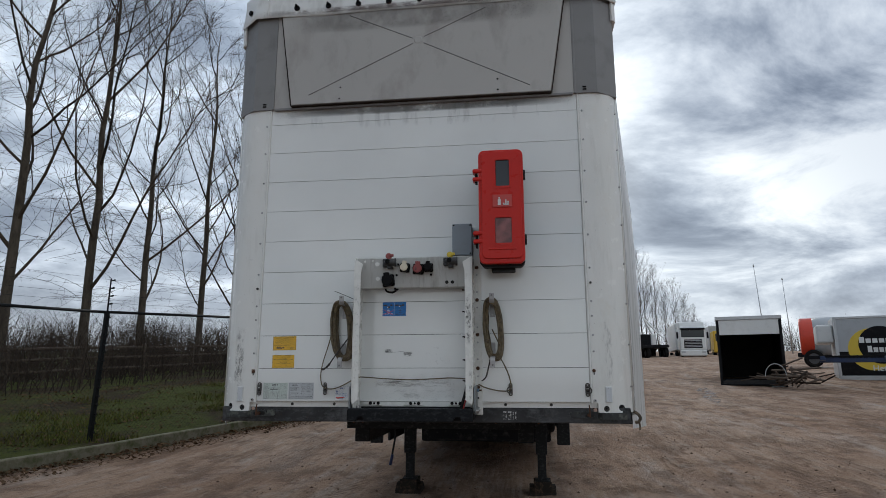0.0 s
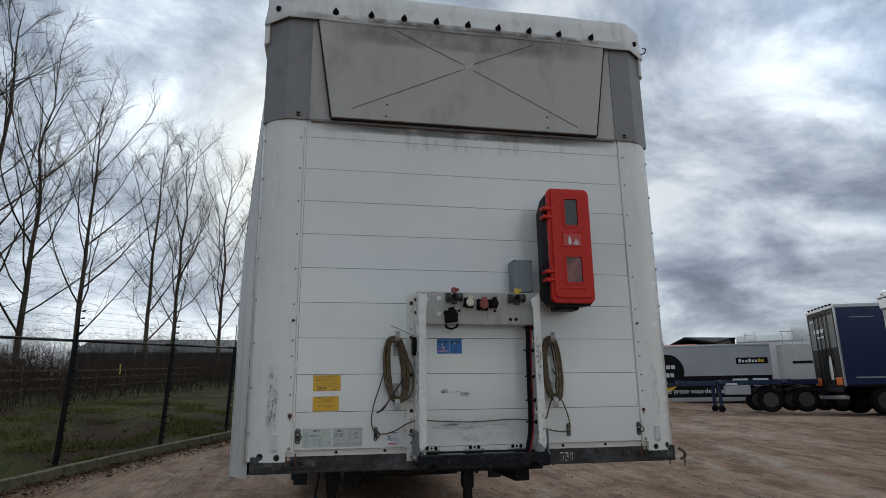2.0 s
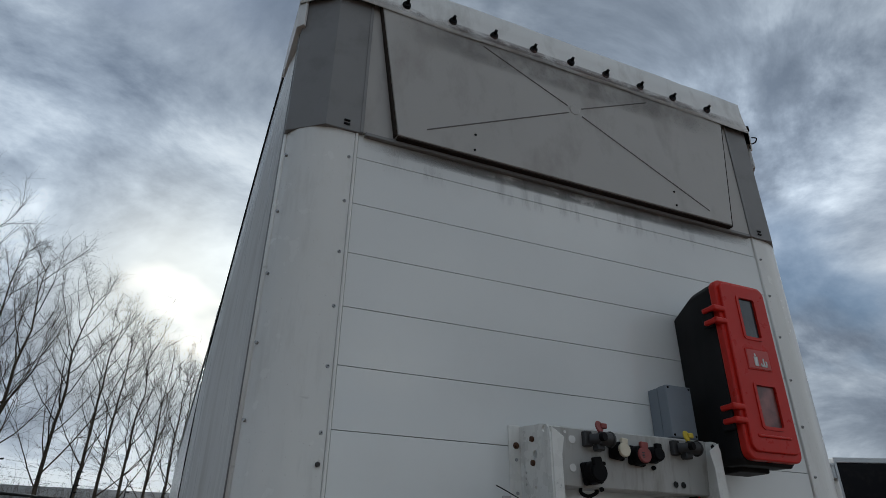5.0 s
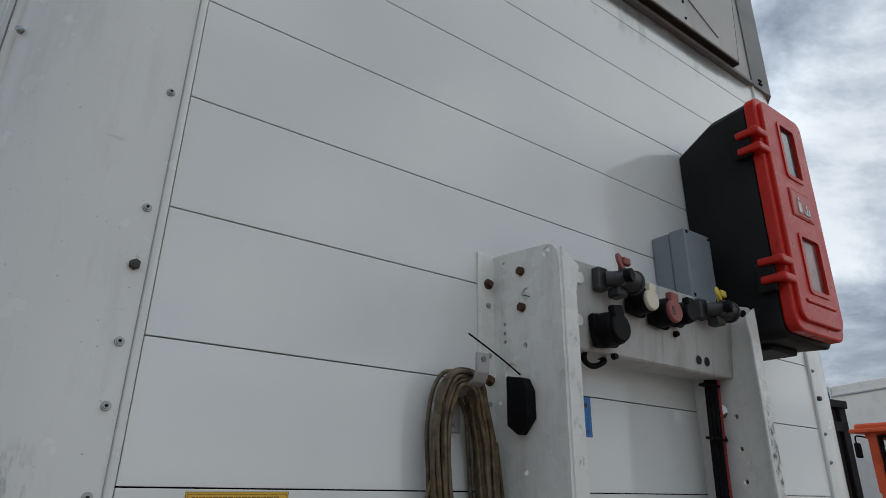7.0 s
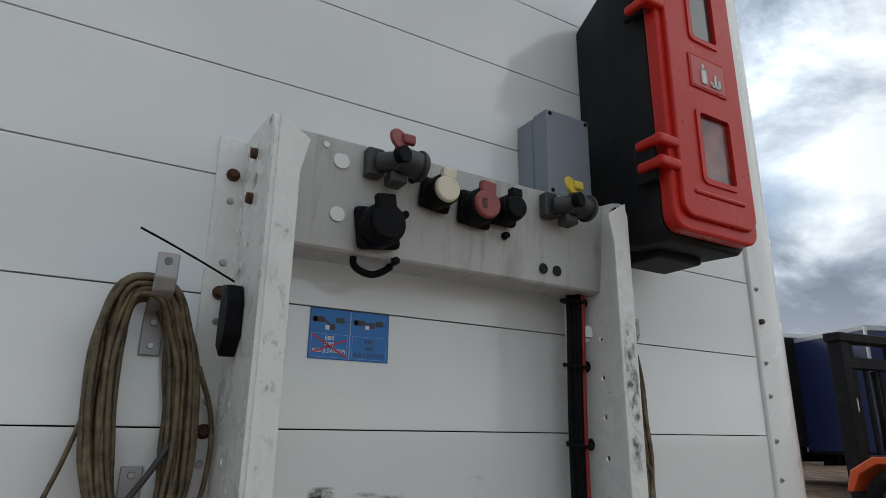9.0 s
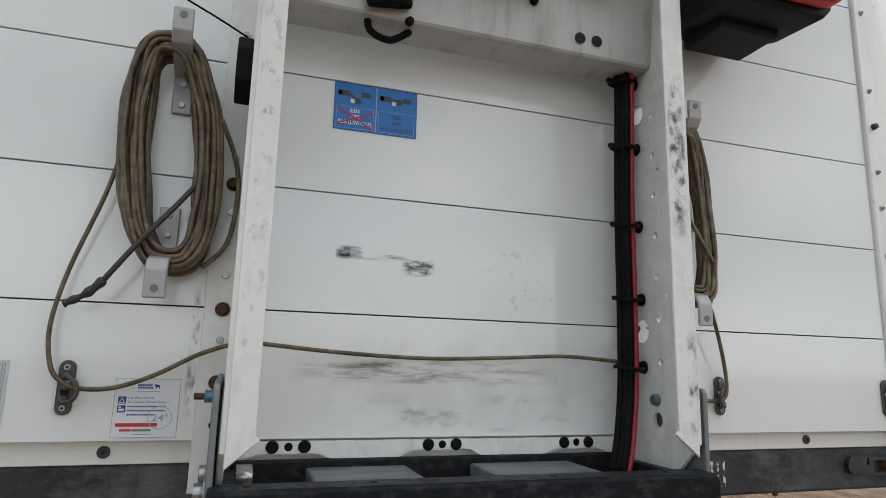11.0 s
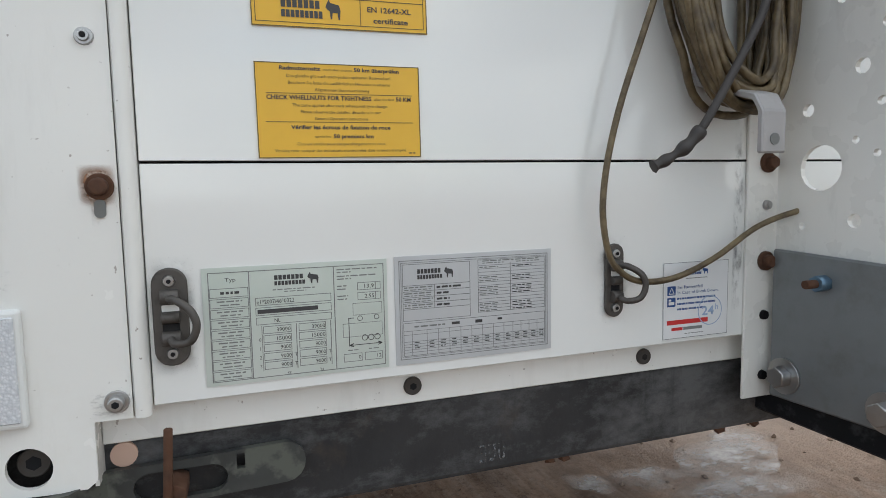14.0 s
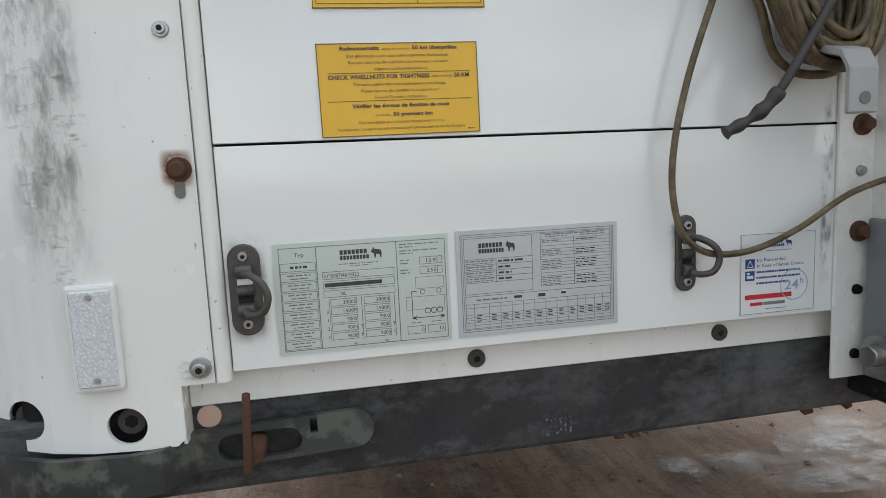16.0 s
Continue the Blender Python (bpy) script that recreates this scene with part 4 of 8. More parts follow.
def wheel_bm(r, w, rim=0.6):
    """Tyre and rim round the x axis, at the origin: returns two meshes."""
    bm = bmesh.new()
    prof = [(-w / 2 * 0.82, r * rim), (-w / 2, r * 0.72), (-w / 2, r * 0.88), (-w / 2 * 0.86, r * 0.97), (-w / 2 * 0.6, r), (w / 2 * 0.6, r), (w / 2 * 0.86, r * 0.97), (w / 2, r * 0.88), (w / 2, r * 0.72), (w / 2 * 0.82, r * rim)]
    n = 40
    rings = [[bm.verts.new((x, q * math.cos(2 * math.pi * i / n), q * math.sin(2 * math.pi * i / n))) for x, q in prof] for i in range(n)]
    for i in range(n):
        a, b = rings[i], rings[(i + 1) % n]
        for j in range(len(prof) - 1):
            bm.faces.new((a[j], a[j + 1], b[j + 1], b[j])).smooth = True
    bmesh.ops.recalc_face_normals(bm, faces=bm.faces)
    hub = bmesh.new()
    cyl((-w * 0.36, 0, 0), (w * 0.36, 0, 0), r * rim * 0.98, None, 32, hub)
    cyl((-w * 0.5, 0, 0), (w * 0.5, 0, 0), r * 0.24, r * 0.24, 20, hub, 0.01)
    for i in range(10):
        a = 2 * math.pi * i / 10
        cyl((-w * 0.42, r * 0.36 * math.cos(a), r * 0.36 * math.sin(a)), (w * 0.42, r * 0.36 * math.cos(a), r * 0.36 * math.sin(a)), 0.018, None, 6, hub)
    return bm, hub


M_RIM = paint("wheel_rim", (0.09, 0.09, 0.095), 0.5, (0.06, 0.045, 0.035), 0.5, 5, 0.3)


def wheel(parent, x, y, z, r=0.52, w=0.36, turn=0.0, rim_mat=None):
    t, h = wheel_bm(r, w)
    wh = part("wheel", t, M_TYRE, parent, "muddy black tyre")
    wh.matrix_basis = pose(x, y, z, 0, 0, turn)
    part("rim", h, rim_mat or M_RIM, wh)
    return wh


for y in (8.6, 9.9, 11.2):
    part("axle", cyl((-0.9, y, 0.55 + rise(y) * 0.5), (0.9, y, 0.55 + rise(y) * 0.5), 0.06, None, 10), M_BEAM, trailer)
    for s in (-1, 1):
        wheel(trailer, s * 1.04, y, 0.50 + rise(y), 0.5)
part("mud_flap", box(-1.15, 1.15, 7.9, 7.93, 0.62, 1.0, 0, 1), M_BLACK, trailer)
# black block fills the shaded space under the floor
part("pallet_box", box(-0.80, 1.0, 5.2, 7.4, 0.42, 1.02, 0.02, 1), M_JOINT_SHADE, trailer, "black block standing in for the dark parts and shade under the floor")
for s in (-1, 1):
    # guards added on both sides to keep light from under the floor
    part("side_guard", box(s * 1.2 - 0.02, s * 1.2 + 0.02, 4.9, 7.9, 0.45, 0.95, 0.01, 1), M_BEAM, trailer, "black side guard, added to darken the space under the floor")

# ---- connection bracket in front of the wall ----
M_FRAME = paint("white_bracket_paint", (0.77, 0.765, 0.73), 0.28, (0.16, 0.14, 0.115), 0.28, 4.5, 0, 0.06, (1.5, 1.5, 0.4))
M_CROSS = paint("grey_white_paint", (0.50, 0.50, 0.48), 0.42, (0.16, 0.13, 0.10), 0.6, 4.0, 0, 0.05, (2.2, 1, 0.35))
M_GALV = paint("galvanised_steel", (0.22, 0.235, 0.245), 0.5, (0.12, 0.11, 0.1), 0.4, 7, 0.55, 0.1)
bracket = thing("connection_bracket", "white steel bracket with air and power connectors on the trailer front", "bracket")


WEB_HOLES = {
    -1: ((-0.160, 2.012, 0.0100), (-0.036, 2.020, 0.0055), (-0.100, 1.940, 0.0135), (-0.037, 1.891, 0.004), (-0.036, 1.872, 0.004), (-0.037, 1.855, 0.004), (-0.094, 1.839, 0.006), (-0.053, 1.792, 0.0190),
         (-0.018, 1.738, 0.005), (-0.085, 1.610, 0.006), (-0.074, 1.532, 0.006), (-0.120, 1.498, 0.005), (-0.098, 1.461, 0.008), (-0.118, 1.425, 0.0045), (-0.040, 1.425, 0.007), (-0.094, 1.390, 0.004),
         (-0.116, 1.376, 0.004), (-0.057, 1.364, 0.0240), (-0.096, 1.310, 0.0075), (-0.037, 1.302, 0.004)),
    1: ((-0.162, 2.009, 0.0100), (-0.066, 1.772, 0.0180), (-0.105, 1.757, 0.006), (-0.105, 1.681, 0.006), (-0.105, 1.606, 0.006), (-0.106, 1.531, 0.006), (-0.106, 1.457, 0.006), (-0.107, 1.383, 0.006),
        (-0.107, 1.310, 0.006), (-0.130, 1.422, 0.004), (-0.058, 1.364, 0.0210), (-0.095, 1.213, 0.0125), (-0.036, 1.890, 0.004), (-0.12, 1.65, 0.003)),
}
for s, xw, x_lip in ((-1, -0.357, -0.319), (1, 0.343, 0.303)):
    web_outline = [(0.0, 1.115), (-0.12, 1.115), (-0.192, 1.185), (-0.192, 1.99), (-0.187, 2.010), (-0.176, 2.022), (-0.158, 2.028), (-0.05, 2.040), (0.0, 2.044)]
    up = part("upright", holed_plate(web_outline, [ring_of(y, z, r, 18 if r > 0.009 else 10) for y, z, r in WEB_HOLES[s]], 0, lambda u: xw - 0.003, 0.006), M_FRAME, bracket, "white upright with scraped edges")
    lip = prism([(xw - 0.003 * s, 1.165), (xw - 0.003 * s, 2.016), (x_lip - 0.012 * s, 1.985), (x_lip, 1.93), (x_lip, 1.205), (x_lip - 0.006 * s, 1.20)], -0.195, -0.189, 1, 0.0012, None, 1)
    part("front_lip", lip, M_FRAME, up)
    x0, x1 = sorted((xw - 0.046 * (1 if s < 0 else -1), xw))
    fl = part("wall_flange", box(x0, x1, -0.0045, -0.0005, 1.104, 2.048, 0.0008, 1), M_FRAME, bracket, "white bolted flange")
    xf = (x0 + x1) / 2 - 0.004 * s
    for z in (1.981, 1.781, 1.571, 1.372, 1.262):
        bm = cyl((xf, -0.0045, z), (xf, -0.0075, z), 0.011, None, 18)
        cyl((xf, -0.007, z), (xf, -0.016, z), 0.0075, 0.007, 6, bm, 0.001)
        part("bolt", bm, M_RUST, fl, "rusty bolt with washer")
    for z in (1.935, 1.83, 1.735, 1.615, 1.525, 1.425, 1.325, 1.2, 1.13):
        screw(xf, -0.0045, z, 0.0058, M_STEEL if z > 1.21 else M_BLACK, fl, "rivet", "", 0.004, 12)
    for z in (1.990, 1.915) if s < 0 else ():
        bm = cyl((xw, -0.090, z), (xw - 0.012, -0.090, z), 0.010, 0.009, 6)
        part("bolt", bm, M_RUST, up, "rusty bolt")
    # grey end plate on the foot
    xp = xw + s * 0.012
    plate = part("end_plate", prism([(-0.012, 1.108), (-0.172, 1.112), (-0.186, 1.118), (-0.194, 1.132), (-0.196, 1.262), (-0.190, 1.269), (-0.012, 1.276)], xp - 0.004, xp + 0.004, 0, 0.002, None, 1), M_GALV, bracket, "grey steel end plate")
    for y, z in ((-0.033, 1.136), (-0.147, 1.132)):
        bm = cyl((xp + s * 0.004, y, z), (xp + s * 0.007, y, z), 0.020, None, 24)
        cyl((xp + s * 0.007, y, z), (xp + s * 0.019, y, z), 0.0125, 0.0118, 6, bm, 0.001)
        part("bolt", bm, M_STEEL, plate, "large steel bolt")
    bm = cyl((xp, -0.078, 1.246), (xp + s * 0.018, -0.078, 1.246), 0.0085, None, 6)
    k = Mat("blue_nut" + "ab"[s > 0], 0.4, 0.6)
    k.colour((0.12, 0.2, 0.28))
    part("nut", bm, k.m, plate, "blue-plated nut")
    part("stud", cyl((xp, -0.078, 1.246), (xp + s * 0.032, -0.078, 1.246), 0.0045, None, 10), M_RUST, plate)
part("bolt", cyl((0.340, -0.095, 1.246), (0.330, -0.095, 1.246), 0.0105, 0.009, 14, None, 0.002), k.m, bracket, "blue-plated bolt")

cross = part("cross_panel", prism([(-0.112, 1.852), (-0.108, 1.848), (-0.035, 1.848), (-0.035, 1.851), (-0.106, 1.852), (-0.128, 2.026), (-0.120, 2.032), (-0.105, 2.032), (-0.105, 2.035), (-0.122, 2.035), (-0.133, 2.028)], -0.354, 0.340, 0), M_CROSS, bracket, "grey-white cross panel with dirt streaks")


def cross_y(z):
    return -0.113 - 0.020 * (z - 1.852) / 0.176


# proud discs stand for holes: black for shade, white for the wall behind
for x, z, r in ((-0.234, 1.994, 0.0135), (-0.232, 1.906, 0.0125), (0.19, 1.878, 0.0105), (0.224, 1.878, 0.0105), (-0.31, 2.012, 0.007), (-0.262, 2.015, 0.005)):
    bm = cyl((x, cross_y(z) - 0.0003, z), (x, cross_y(z) - 0.0012, z), r, None, 22)
    part("hole", bm, M_BEAM if x > 0 else M_POST, cross, "disc standing in for a round hole")
for x, z in ((-0.115, 1.925), (-0.105, 1.99), (0.095, 1.925), (-0.125, 1.845)):
    screw(x, cross_y(z), z, 0.008, M_BLACK, cross, "bolt", "", 0.010, 6)

M_CREAM = paint("cream_plastic", (0.68, 0.62, 0.48), 0.45, (0.2, 0.17, 0.12), 0.4, 8)
M_DULLRED = paint("faded_red_plastic", (0.26, 0.055, 0.05), 0.5, (0.1, 0.04, 0.04), 0.4, 8)
M_YELLOW = paint("yellow_plastic", (0.62, 0.47, 0.04), 0.45, (0.3, 0.2, 0.05), 0.3, 8)
M_CASTING = paint("dark_cast_metal", (0.05, 0.05, 0.052), 0.5, (0.14, 0.13, 0.12), 0.4, 8, 0.3, 0.1)


def palm_coupling(x, z, flap):
    """An air coupling: square mount, cast body turned to one side, flat palm and a coloured flap standing up."""
    y = cross_y(z)
    c = part("air_coupling", box(x - 0.032, x - 0.002, y - 0.022, y, z - 0.026, z + 0.024, 0.003, 1), M_CASTING, bracket, "dark cast air coupling")
    bm = cyl((x - 0.012, y - 0.02, z - 0.002), (x + 0.02, y - 0.050, z - 0.004), 0.017, 0.019, 16, None, 0.002)
    cyl((x + 0.004, y - 0.052, z - 0.002), (x + 0.05, y - 0.046, z - 0.004), 0.021, 0.023, 20, bm, 0.003)
    cyl((x + 0.046, y - 0.046, z - 0.004), (x + 0.056, y - 0.045, z - 0.004), 0.028, 0.025, 20, bm, 0.003)
    box(x + 0.0, x + 0.03, y - 0.045, y - 0.012, z - 0.04, z - 0.018, 0.004, 1, bm)
    part("body", bm, M_CASTING, c)
    part("mouth", cyl((x + 0.006, y - 0.060, z - 0.001), (x + 0.010, y - 0.0745, z - 0.001), 0.015, 0.014, 18, None, 0.001), M_BLACK, c)
    bm = cyl((x + 0.010, y - 0.043, z + 0.035), (x + 0.012, y - 0.049, z + 0.036), 0.020, 0.019, 20, None, 0.002)
    box(x + 0.016, x + 0.040, y - 0.052, y - 0.040, z + 0.030, z + 0.048, 0.004, 2, bm)
    box(x + 0.004, x + 0.02, y - 0.050, y - 0.042, z + 0.012, z + 0.03, 0.003, 1, bm)
    part("flap", bm, flap, c, "flap standing open")


palm_coupling(-0.165, 1.998, M_DULLRED)
palm_coupling(0.205, 1.998, M_YELLOW)


def socket(x, z, w, cap, tilt=0.0):
    y = cross_y(z)
    c = part("power_socket", box(-w, w, -0.018, 0, -w * 0.95, w * 0.95, 0.008, 2), M_BLACK, bracket, "black electric socket")
    c.matrix_basis = pose(x, y, z, 0, tilt, 0)
    bm = cyl((0, -0.012, 0), (0, -0.048, 0), w * 0.98, w * 0.9, 24, None, 0.003)
    part("housing", bm, M_BLACK, c)
    bm = cyl((0, -0.046, -0.002), (0, -0.056, -0.002), w * 0.8, w * 0.75, 24, None, 0.003)
    box(-w * 0.45, w * 0.45, -0.056, -0.040, w * 0.5, w * 1.2, 0.004, 2, bm)
    part("cap", bm, cap, c)
    return c


socket(-0.062, 1.968, 0.030, M_CREAM, 6)
socket(0.02, 1.958, 0.034, M_DULLRED, 4)
socket(0.082, 1.965, 0.028, M_BLACK)
big = socket(-0.165, 1.892, 0.038, M_BLACK, -8)
for i in range(4):
    part("icon", box(0.02 - 0.014, 0.02 - 0.004, cross_y(1.955) - 0.0575, cross_y(1.955) - 0.0555, 1.946 + 0.005 * i, 1.9485 + 0.005 * i), M_CASTING, bracket)
part("hose", tube([(-0.19, -0.10, 1.865), (-0.185, -0.085, 1.836), (-0.15, -0.08, 1.826), (-0.12, -0.085, 1.842), (-0.115, -0.05, 1.86)], 0.0062, 8), M_BLACK, bracket, "black hose loop")

# cable bundle down the inside of the upright
run = lambda dx, dy: [(0.302 + dx, -0.07 + dy, 1.86), (0.306 + dx, -0.065 + dy, 1.80), (0.303 + dx, -0.06 + dy, 1.6), (0.302 + dx, -0.06 + dy, 1.4), (0.298 + dx, -0.062 + dy, 1.27), (0.276 + dx, -0.08 + dy, 1.18), (0.262 + dx, -0.085 + dy, 1.13)]
cables = thing("cable_bundle", "black and red cables tied in a bundle inside the bracket", "cable")
k = Mat("red_cable", 0.5)
k.colour((0.33, 0.02, 0.02))
for dx, dy, r, mt in ((0.004, 0, 0.0075, M_BLACK), (0.011, 0.006, 0.006, M_BLACK), (-0.003, 0.007, 0.006, M_BLACK), (0.006, -0.009, 0.0065, M_BLACK), (0.0155, -0.0125, 0.0045, k.m)):
    part("cable", tube(run(dx, dy), r, 8), mt, cables, "red cable" if mt is k.m else "")
for z in (1.835, 1.705, 1.555, 1.42, 1.30):
    bm = tube([(0.309 + 0.022 * math.cos(a), -0.063 + 0.022 * math.sin(a), z + 0.004 * math.sin(a)) for a in [2 * math.pi * i / 10 for i in range(10)]], 0.004, 6, None, True, 3)
    box(0.276, 0.290, -0.070, -0.062, z - 0.003, z + 0.004, 0.001, 1, bm)
    cyl((0.330, -0.062, z), (0.339, -0.062, z), 0.009, 0.012, 12, bm)
    part("cable_tie", bm, M_BLACK, cables)

# bolted tabs at the wall's foot, inside the bracket
tabs = part("foot_rail", prism([(-0.33, 1.176), (0.32, 1.176), (0.32, 1.150), (0.29, 1.150), (0.27, 1.158), (0.19, 1.158), (0.17, 1.150), (0.05, 1.150), (0.03, 1.160), (-0.07, 1.160), (-0.09, 1.150), (-0.20, 1.150), (-0.22, 1.158), (-0.31, 1.158), (-0.33, 1.150)], -0.012, -0.004, 1), M_FRAME, bracket, "white tabbed rail")
for xc in (-0.264, -0.018, 0.23):
    for dx, r in ((-0.024, 0.010), (0.0, 0.0065), (0.024, 0.010)):
        screw(xc + dx, -0.012, 1.168, r, M_BLACK, tabs, "bolt", "", 0.004 if dx else 0.0008, 14)

# step below: moulded front bar and deck
step = thing("step_bumper", "black steel step tray under the connection bracket", "step")
M_STEP = paint("scuffed_black_step", (0.013, 0.014, 0.016), 0.45, (0.13, 0.135, 0.14), 0.30, 18, 0, 0.4, (0.7, 1, 1.2))
outline = [(-0.372, 1.081)]
for xc in (-0.295, 0.260):
    outline += [(xc - 0.024 * math.cos(a), 1.077 + 0.026 * math.sin(a)) for a in [math.pi * i / 10 for i in range(11)]]
outline += [(0.347, 1.081), (0.347, 1.139), (0.340, 1.1455), (-0.364, 1.1455), (-0.372, 1.139)]
bar = part("front_bar", prism(outline, -0.228, -0.200, 1, 0.003), M_STEP, step)
for xc in (-0.295, 0.260):
    # black plate behind the notch stands in for its shade
    part("recess", box(xc - 0.026, xc + 0.026, -0.199, -0.194, 1.08, 1.106), M_JOINT_SHADE, bar)
part("top_flange", box(-0.370, 0.345, -0.222, -0.178, 1.140, 1.1475, 0.003, 2), M_STEP, step)
for s, x in ((-1, -0.349), (1, 0.331)):
    part("side_bar", box(x - 0.012, x + 0.012, -0.2, 0.02, 1.08, 1.138, 0.003, 1), M_STEP, step)
k = Mat("worn_grey_deck", 0.5)
k.colour(k.mix(k.ramp(k.noise(9, 6, 0.7, (1, 4, 1)), 0.35, 0.7), (0.07, 0.075, 0.08), (0.2, 0.205, 0.21)))
k.bump(k.noise(40, 4), 0.2, 0.003)
for x0, x1, y0 in ((-0.238, -0.082, -0.188), (0.026, 0.206, -0.188)):
    part("deck_plate", box(x0, x1, y0, -0.022, 1.100, 1.1395, 0.004, 2), k.m, step, "worn grey deck plate")
part("back_bar", box(-0.345, 0.315, -0.022, 0.0, 1.10, 1.149, 0.003, 1), M_STEP, step)
for x in (-0.325, -0.17, 0.085, 0.27):
    # holes are black discs, their shade put on as colour
    part("flange_hole", cyl((x, -0.200, 1.1472), (x, -0.200, 1.1479), 0.006, None, 12), M_JOINT_SHADE, step)
part("bolt", cyl((-0.338, -0.15, 1.15), (-0.318, -0.15, 1.15), 0.011, None, 6), M_STEEL, step)
part("bolt", cyl((-0.338, -0.12, 1.15), (-0.318, -0.12, 1.15), 0.011, None, 6), M_STEEL, step)

# ---- fire extinguisher box ----
ext = thing("fire_extinguisher_box", "red and black plastic fire extinguisher box on the trailer wall", "extinguisher box")
k = Mat("black_shell", 0.55)
k.b.inputs["Specular IOR Level"].default_value = 0.12
k.colour(k.mix(k.ramp(k.noise(5, 4), 0.3, 0.7), (0.012, 0.012, 0.013), (0.022, 0.022, 0.023)))
k.bump(k.noise(220, 2), 0.25, 0.002)
M_SHELL = k.m
EX0, EX1, EZ0, EZ1 = 0.397, 0.658, 1.945, 2.642
bm = bmesh.new()
front = [(EX0, EZ0 + 0.02), (EX0 + 0.02, EZ0), (EX1 - 0.02, EZ0), (EX1, EZ0 + 0.02), (EX1, EZ1 - 0.03), (EX1 - 0.03, EZ1), (EX0 + 0.03, EZ1), (EX0, EZ1 - 0.03)]
back = [(x + (0.022 if x < 0.53 else -0.022), z + (0.05 if z < 2.3 else -0.055)) for x, z in front]
fr = [bm.verts.new((x, -0.232, z)) for x, z in front]
md = [bm.verts.new((x * 0.97 + 0.53 * 0.03, -0.12, z + (0.006 if z < 2.3 else -0.008))) for x, z in front]
bk = [bm.verts.new((x, -0.001, z)) for x, z in back]
for a, b in ((fr, md), (md, bk)):
    for i in range(8):
        bm.faces.new((a[i], a[(i + 1) % 8], b[(i + 1) % 8], b[i]))
bm.faces.new(fr), bm.faces.new(bk[::-1])
bmesh.ops.recalc_face_normals(bm, faces=bm.faces)
bmesh.ops.bevel(bm, geom=bm.edges[:], offset=0.006, segments=2, affect="EDGES", profile=0.5)
for f in bm.faces:
    f.smooth = True
shell = part("shell", bm, M_SHELL, ext, "black textured back shell")


def rounded(x0, x1, z0, z1, r, n=5):
    pts = []
    for cx, cz, a0 in ((x1 - r, z1 - r, 0), (x0 + r, z1 - r, 90), (x0 + r, z0 + r, 180), (x1 - r, z0 + r, 270)):
        pts += [(cx + r * math.cos(radians(a0 + 90 * i / n)), cz + r * math.sin(radians(a0 + 90 * i / n))) for i in range(n + 1)]
    return pts


def framed(outer, inner, y_out, y_in, depth, bm=None):
    """A moulded frame: outline drawn forward, its opening bevelled back."""
    one = bmesh.new()
    n = len(outer)
    loops = []
    for pts, y in ((outer, y_out + depth), (outer, y_out + 0.006), ([(x * 0.985 + cx * 0.015, z * 0.985 + cz * 0.015) for (x, z) in outer for cx, cz in [(sum(p[0] for p in outer) / n, sum(p[1] for p in outer) / n)]], y_out), (inner, y_out), (inner, y_in)):
        loops.append([one.verts.new((x, y, z)) for x, z in pts])
    for a, b in zip(loops, loops[1:]):
        for i in range(n):
            one.faces.new((a[i], a[(i + 1) % n], b[(i + 1) % n], b[i]))
    bmesh.ops.recalc_face_normals(one, faces=one.faces)
    return join(bm, one)


lid = part("lid", prism(rounded(EX0 - 0.001, EX1 + 0.001, EZ0 + 0.012, EZ1 + 0.001, 0.035), -0.236, -0.204, 1, 0.006), M_RED, ext, "glossy red lid")
lid.location.y = -0.030
WIN = ((0.498, 0.578, 2.415, 2.575), (0.490, 0.586, 2.075, 2.225))
for x0, x1, z0, z1 in WIN:
    d, y = 0.012, -0.2495
    part("window_rim", holed_plate(rounded(x0 - d, x1 + d, z0 - d, z1 + d, 0.016), [rounded(x0, x1, z0, z1, 0.008)], 1, lambda u: y, 0.0095), M_RED, lid)
face = holed_plate(rounded(0.414, 0.645, 1.985, 2.630, 0.03), [rounded(x0 - 0.008, x1 + 0.008, z0 - 0.008, z1 + 0.008, 0.014) for x0, x1, z0, z1 in WIN], 1, lambda u: -0.246, 0.014)
bmesh.ops.bevel(face, geom=[e for e in face.edges if len(e.link_faces) == 2 and e.calc_face_angle() > 1.2 and abs(e.verts[0].co.y + 0.246) < 1e-4 and abs(e.verts[1].co.y + 0.246) < 1e-4], offset=0.004, segments=2, affect="EDGES", profile=0.5)
part("moulding", face, M_RED, lid)
k = Mat("window_plastic", 0.2)
k.colour((0.035, 0.037, 0.04))
k.b.inputs["Coat Weight"].default_value = 0.6
k2 = Mat("window_plastic_dusty", 0.35)
k2.colour(k2.mix(k2.ramp(k2.noise(12), 0.4, 0.65), (0.10, 0.025, 0.02), (0.30, 0.10, 0.085)))
k2.b.inputs["Coat Weight"].default_value = 0.6
for (x0, x1, z0, z1), mt in zip(WIN, (k.m, k2.m)):
    part("window", box(x0, x1, -0.2405, -0.236, z0, z1, 0.002, 1), mt, lid, "clear plastic window")
k = Mat("red_label", 0.4)
k.colour((0.5, 0.06, 0.05))
plate = part("label_plate", box(0.478, 0.590, -0.2500, -0.2460, 2.288, 2.362, 0.002, 1), k.m, ext, "faded red pictogram label")
plate.location.y = -0.030
part("label_rim", box(0.474, 0.594, -0.2785, -0.2760, 2.284, 2.366, 0.002, 1), M_RED, ext)
bm = bmesh.new()
box(0.508, 0.526, -0.2515, -0.2495, 2.298, 2.335, 0.003, 2, bm)
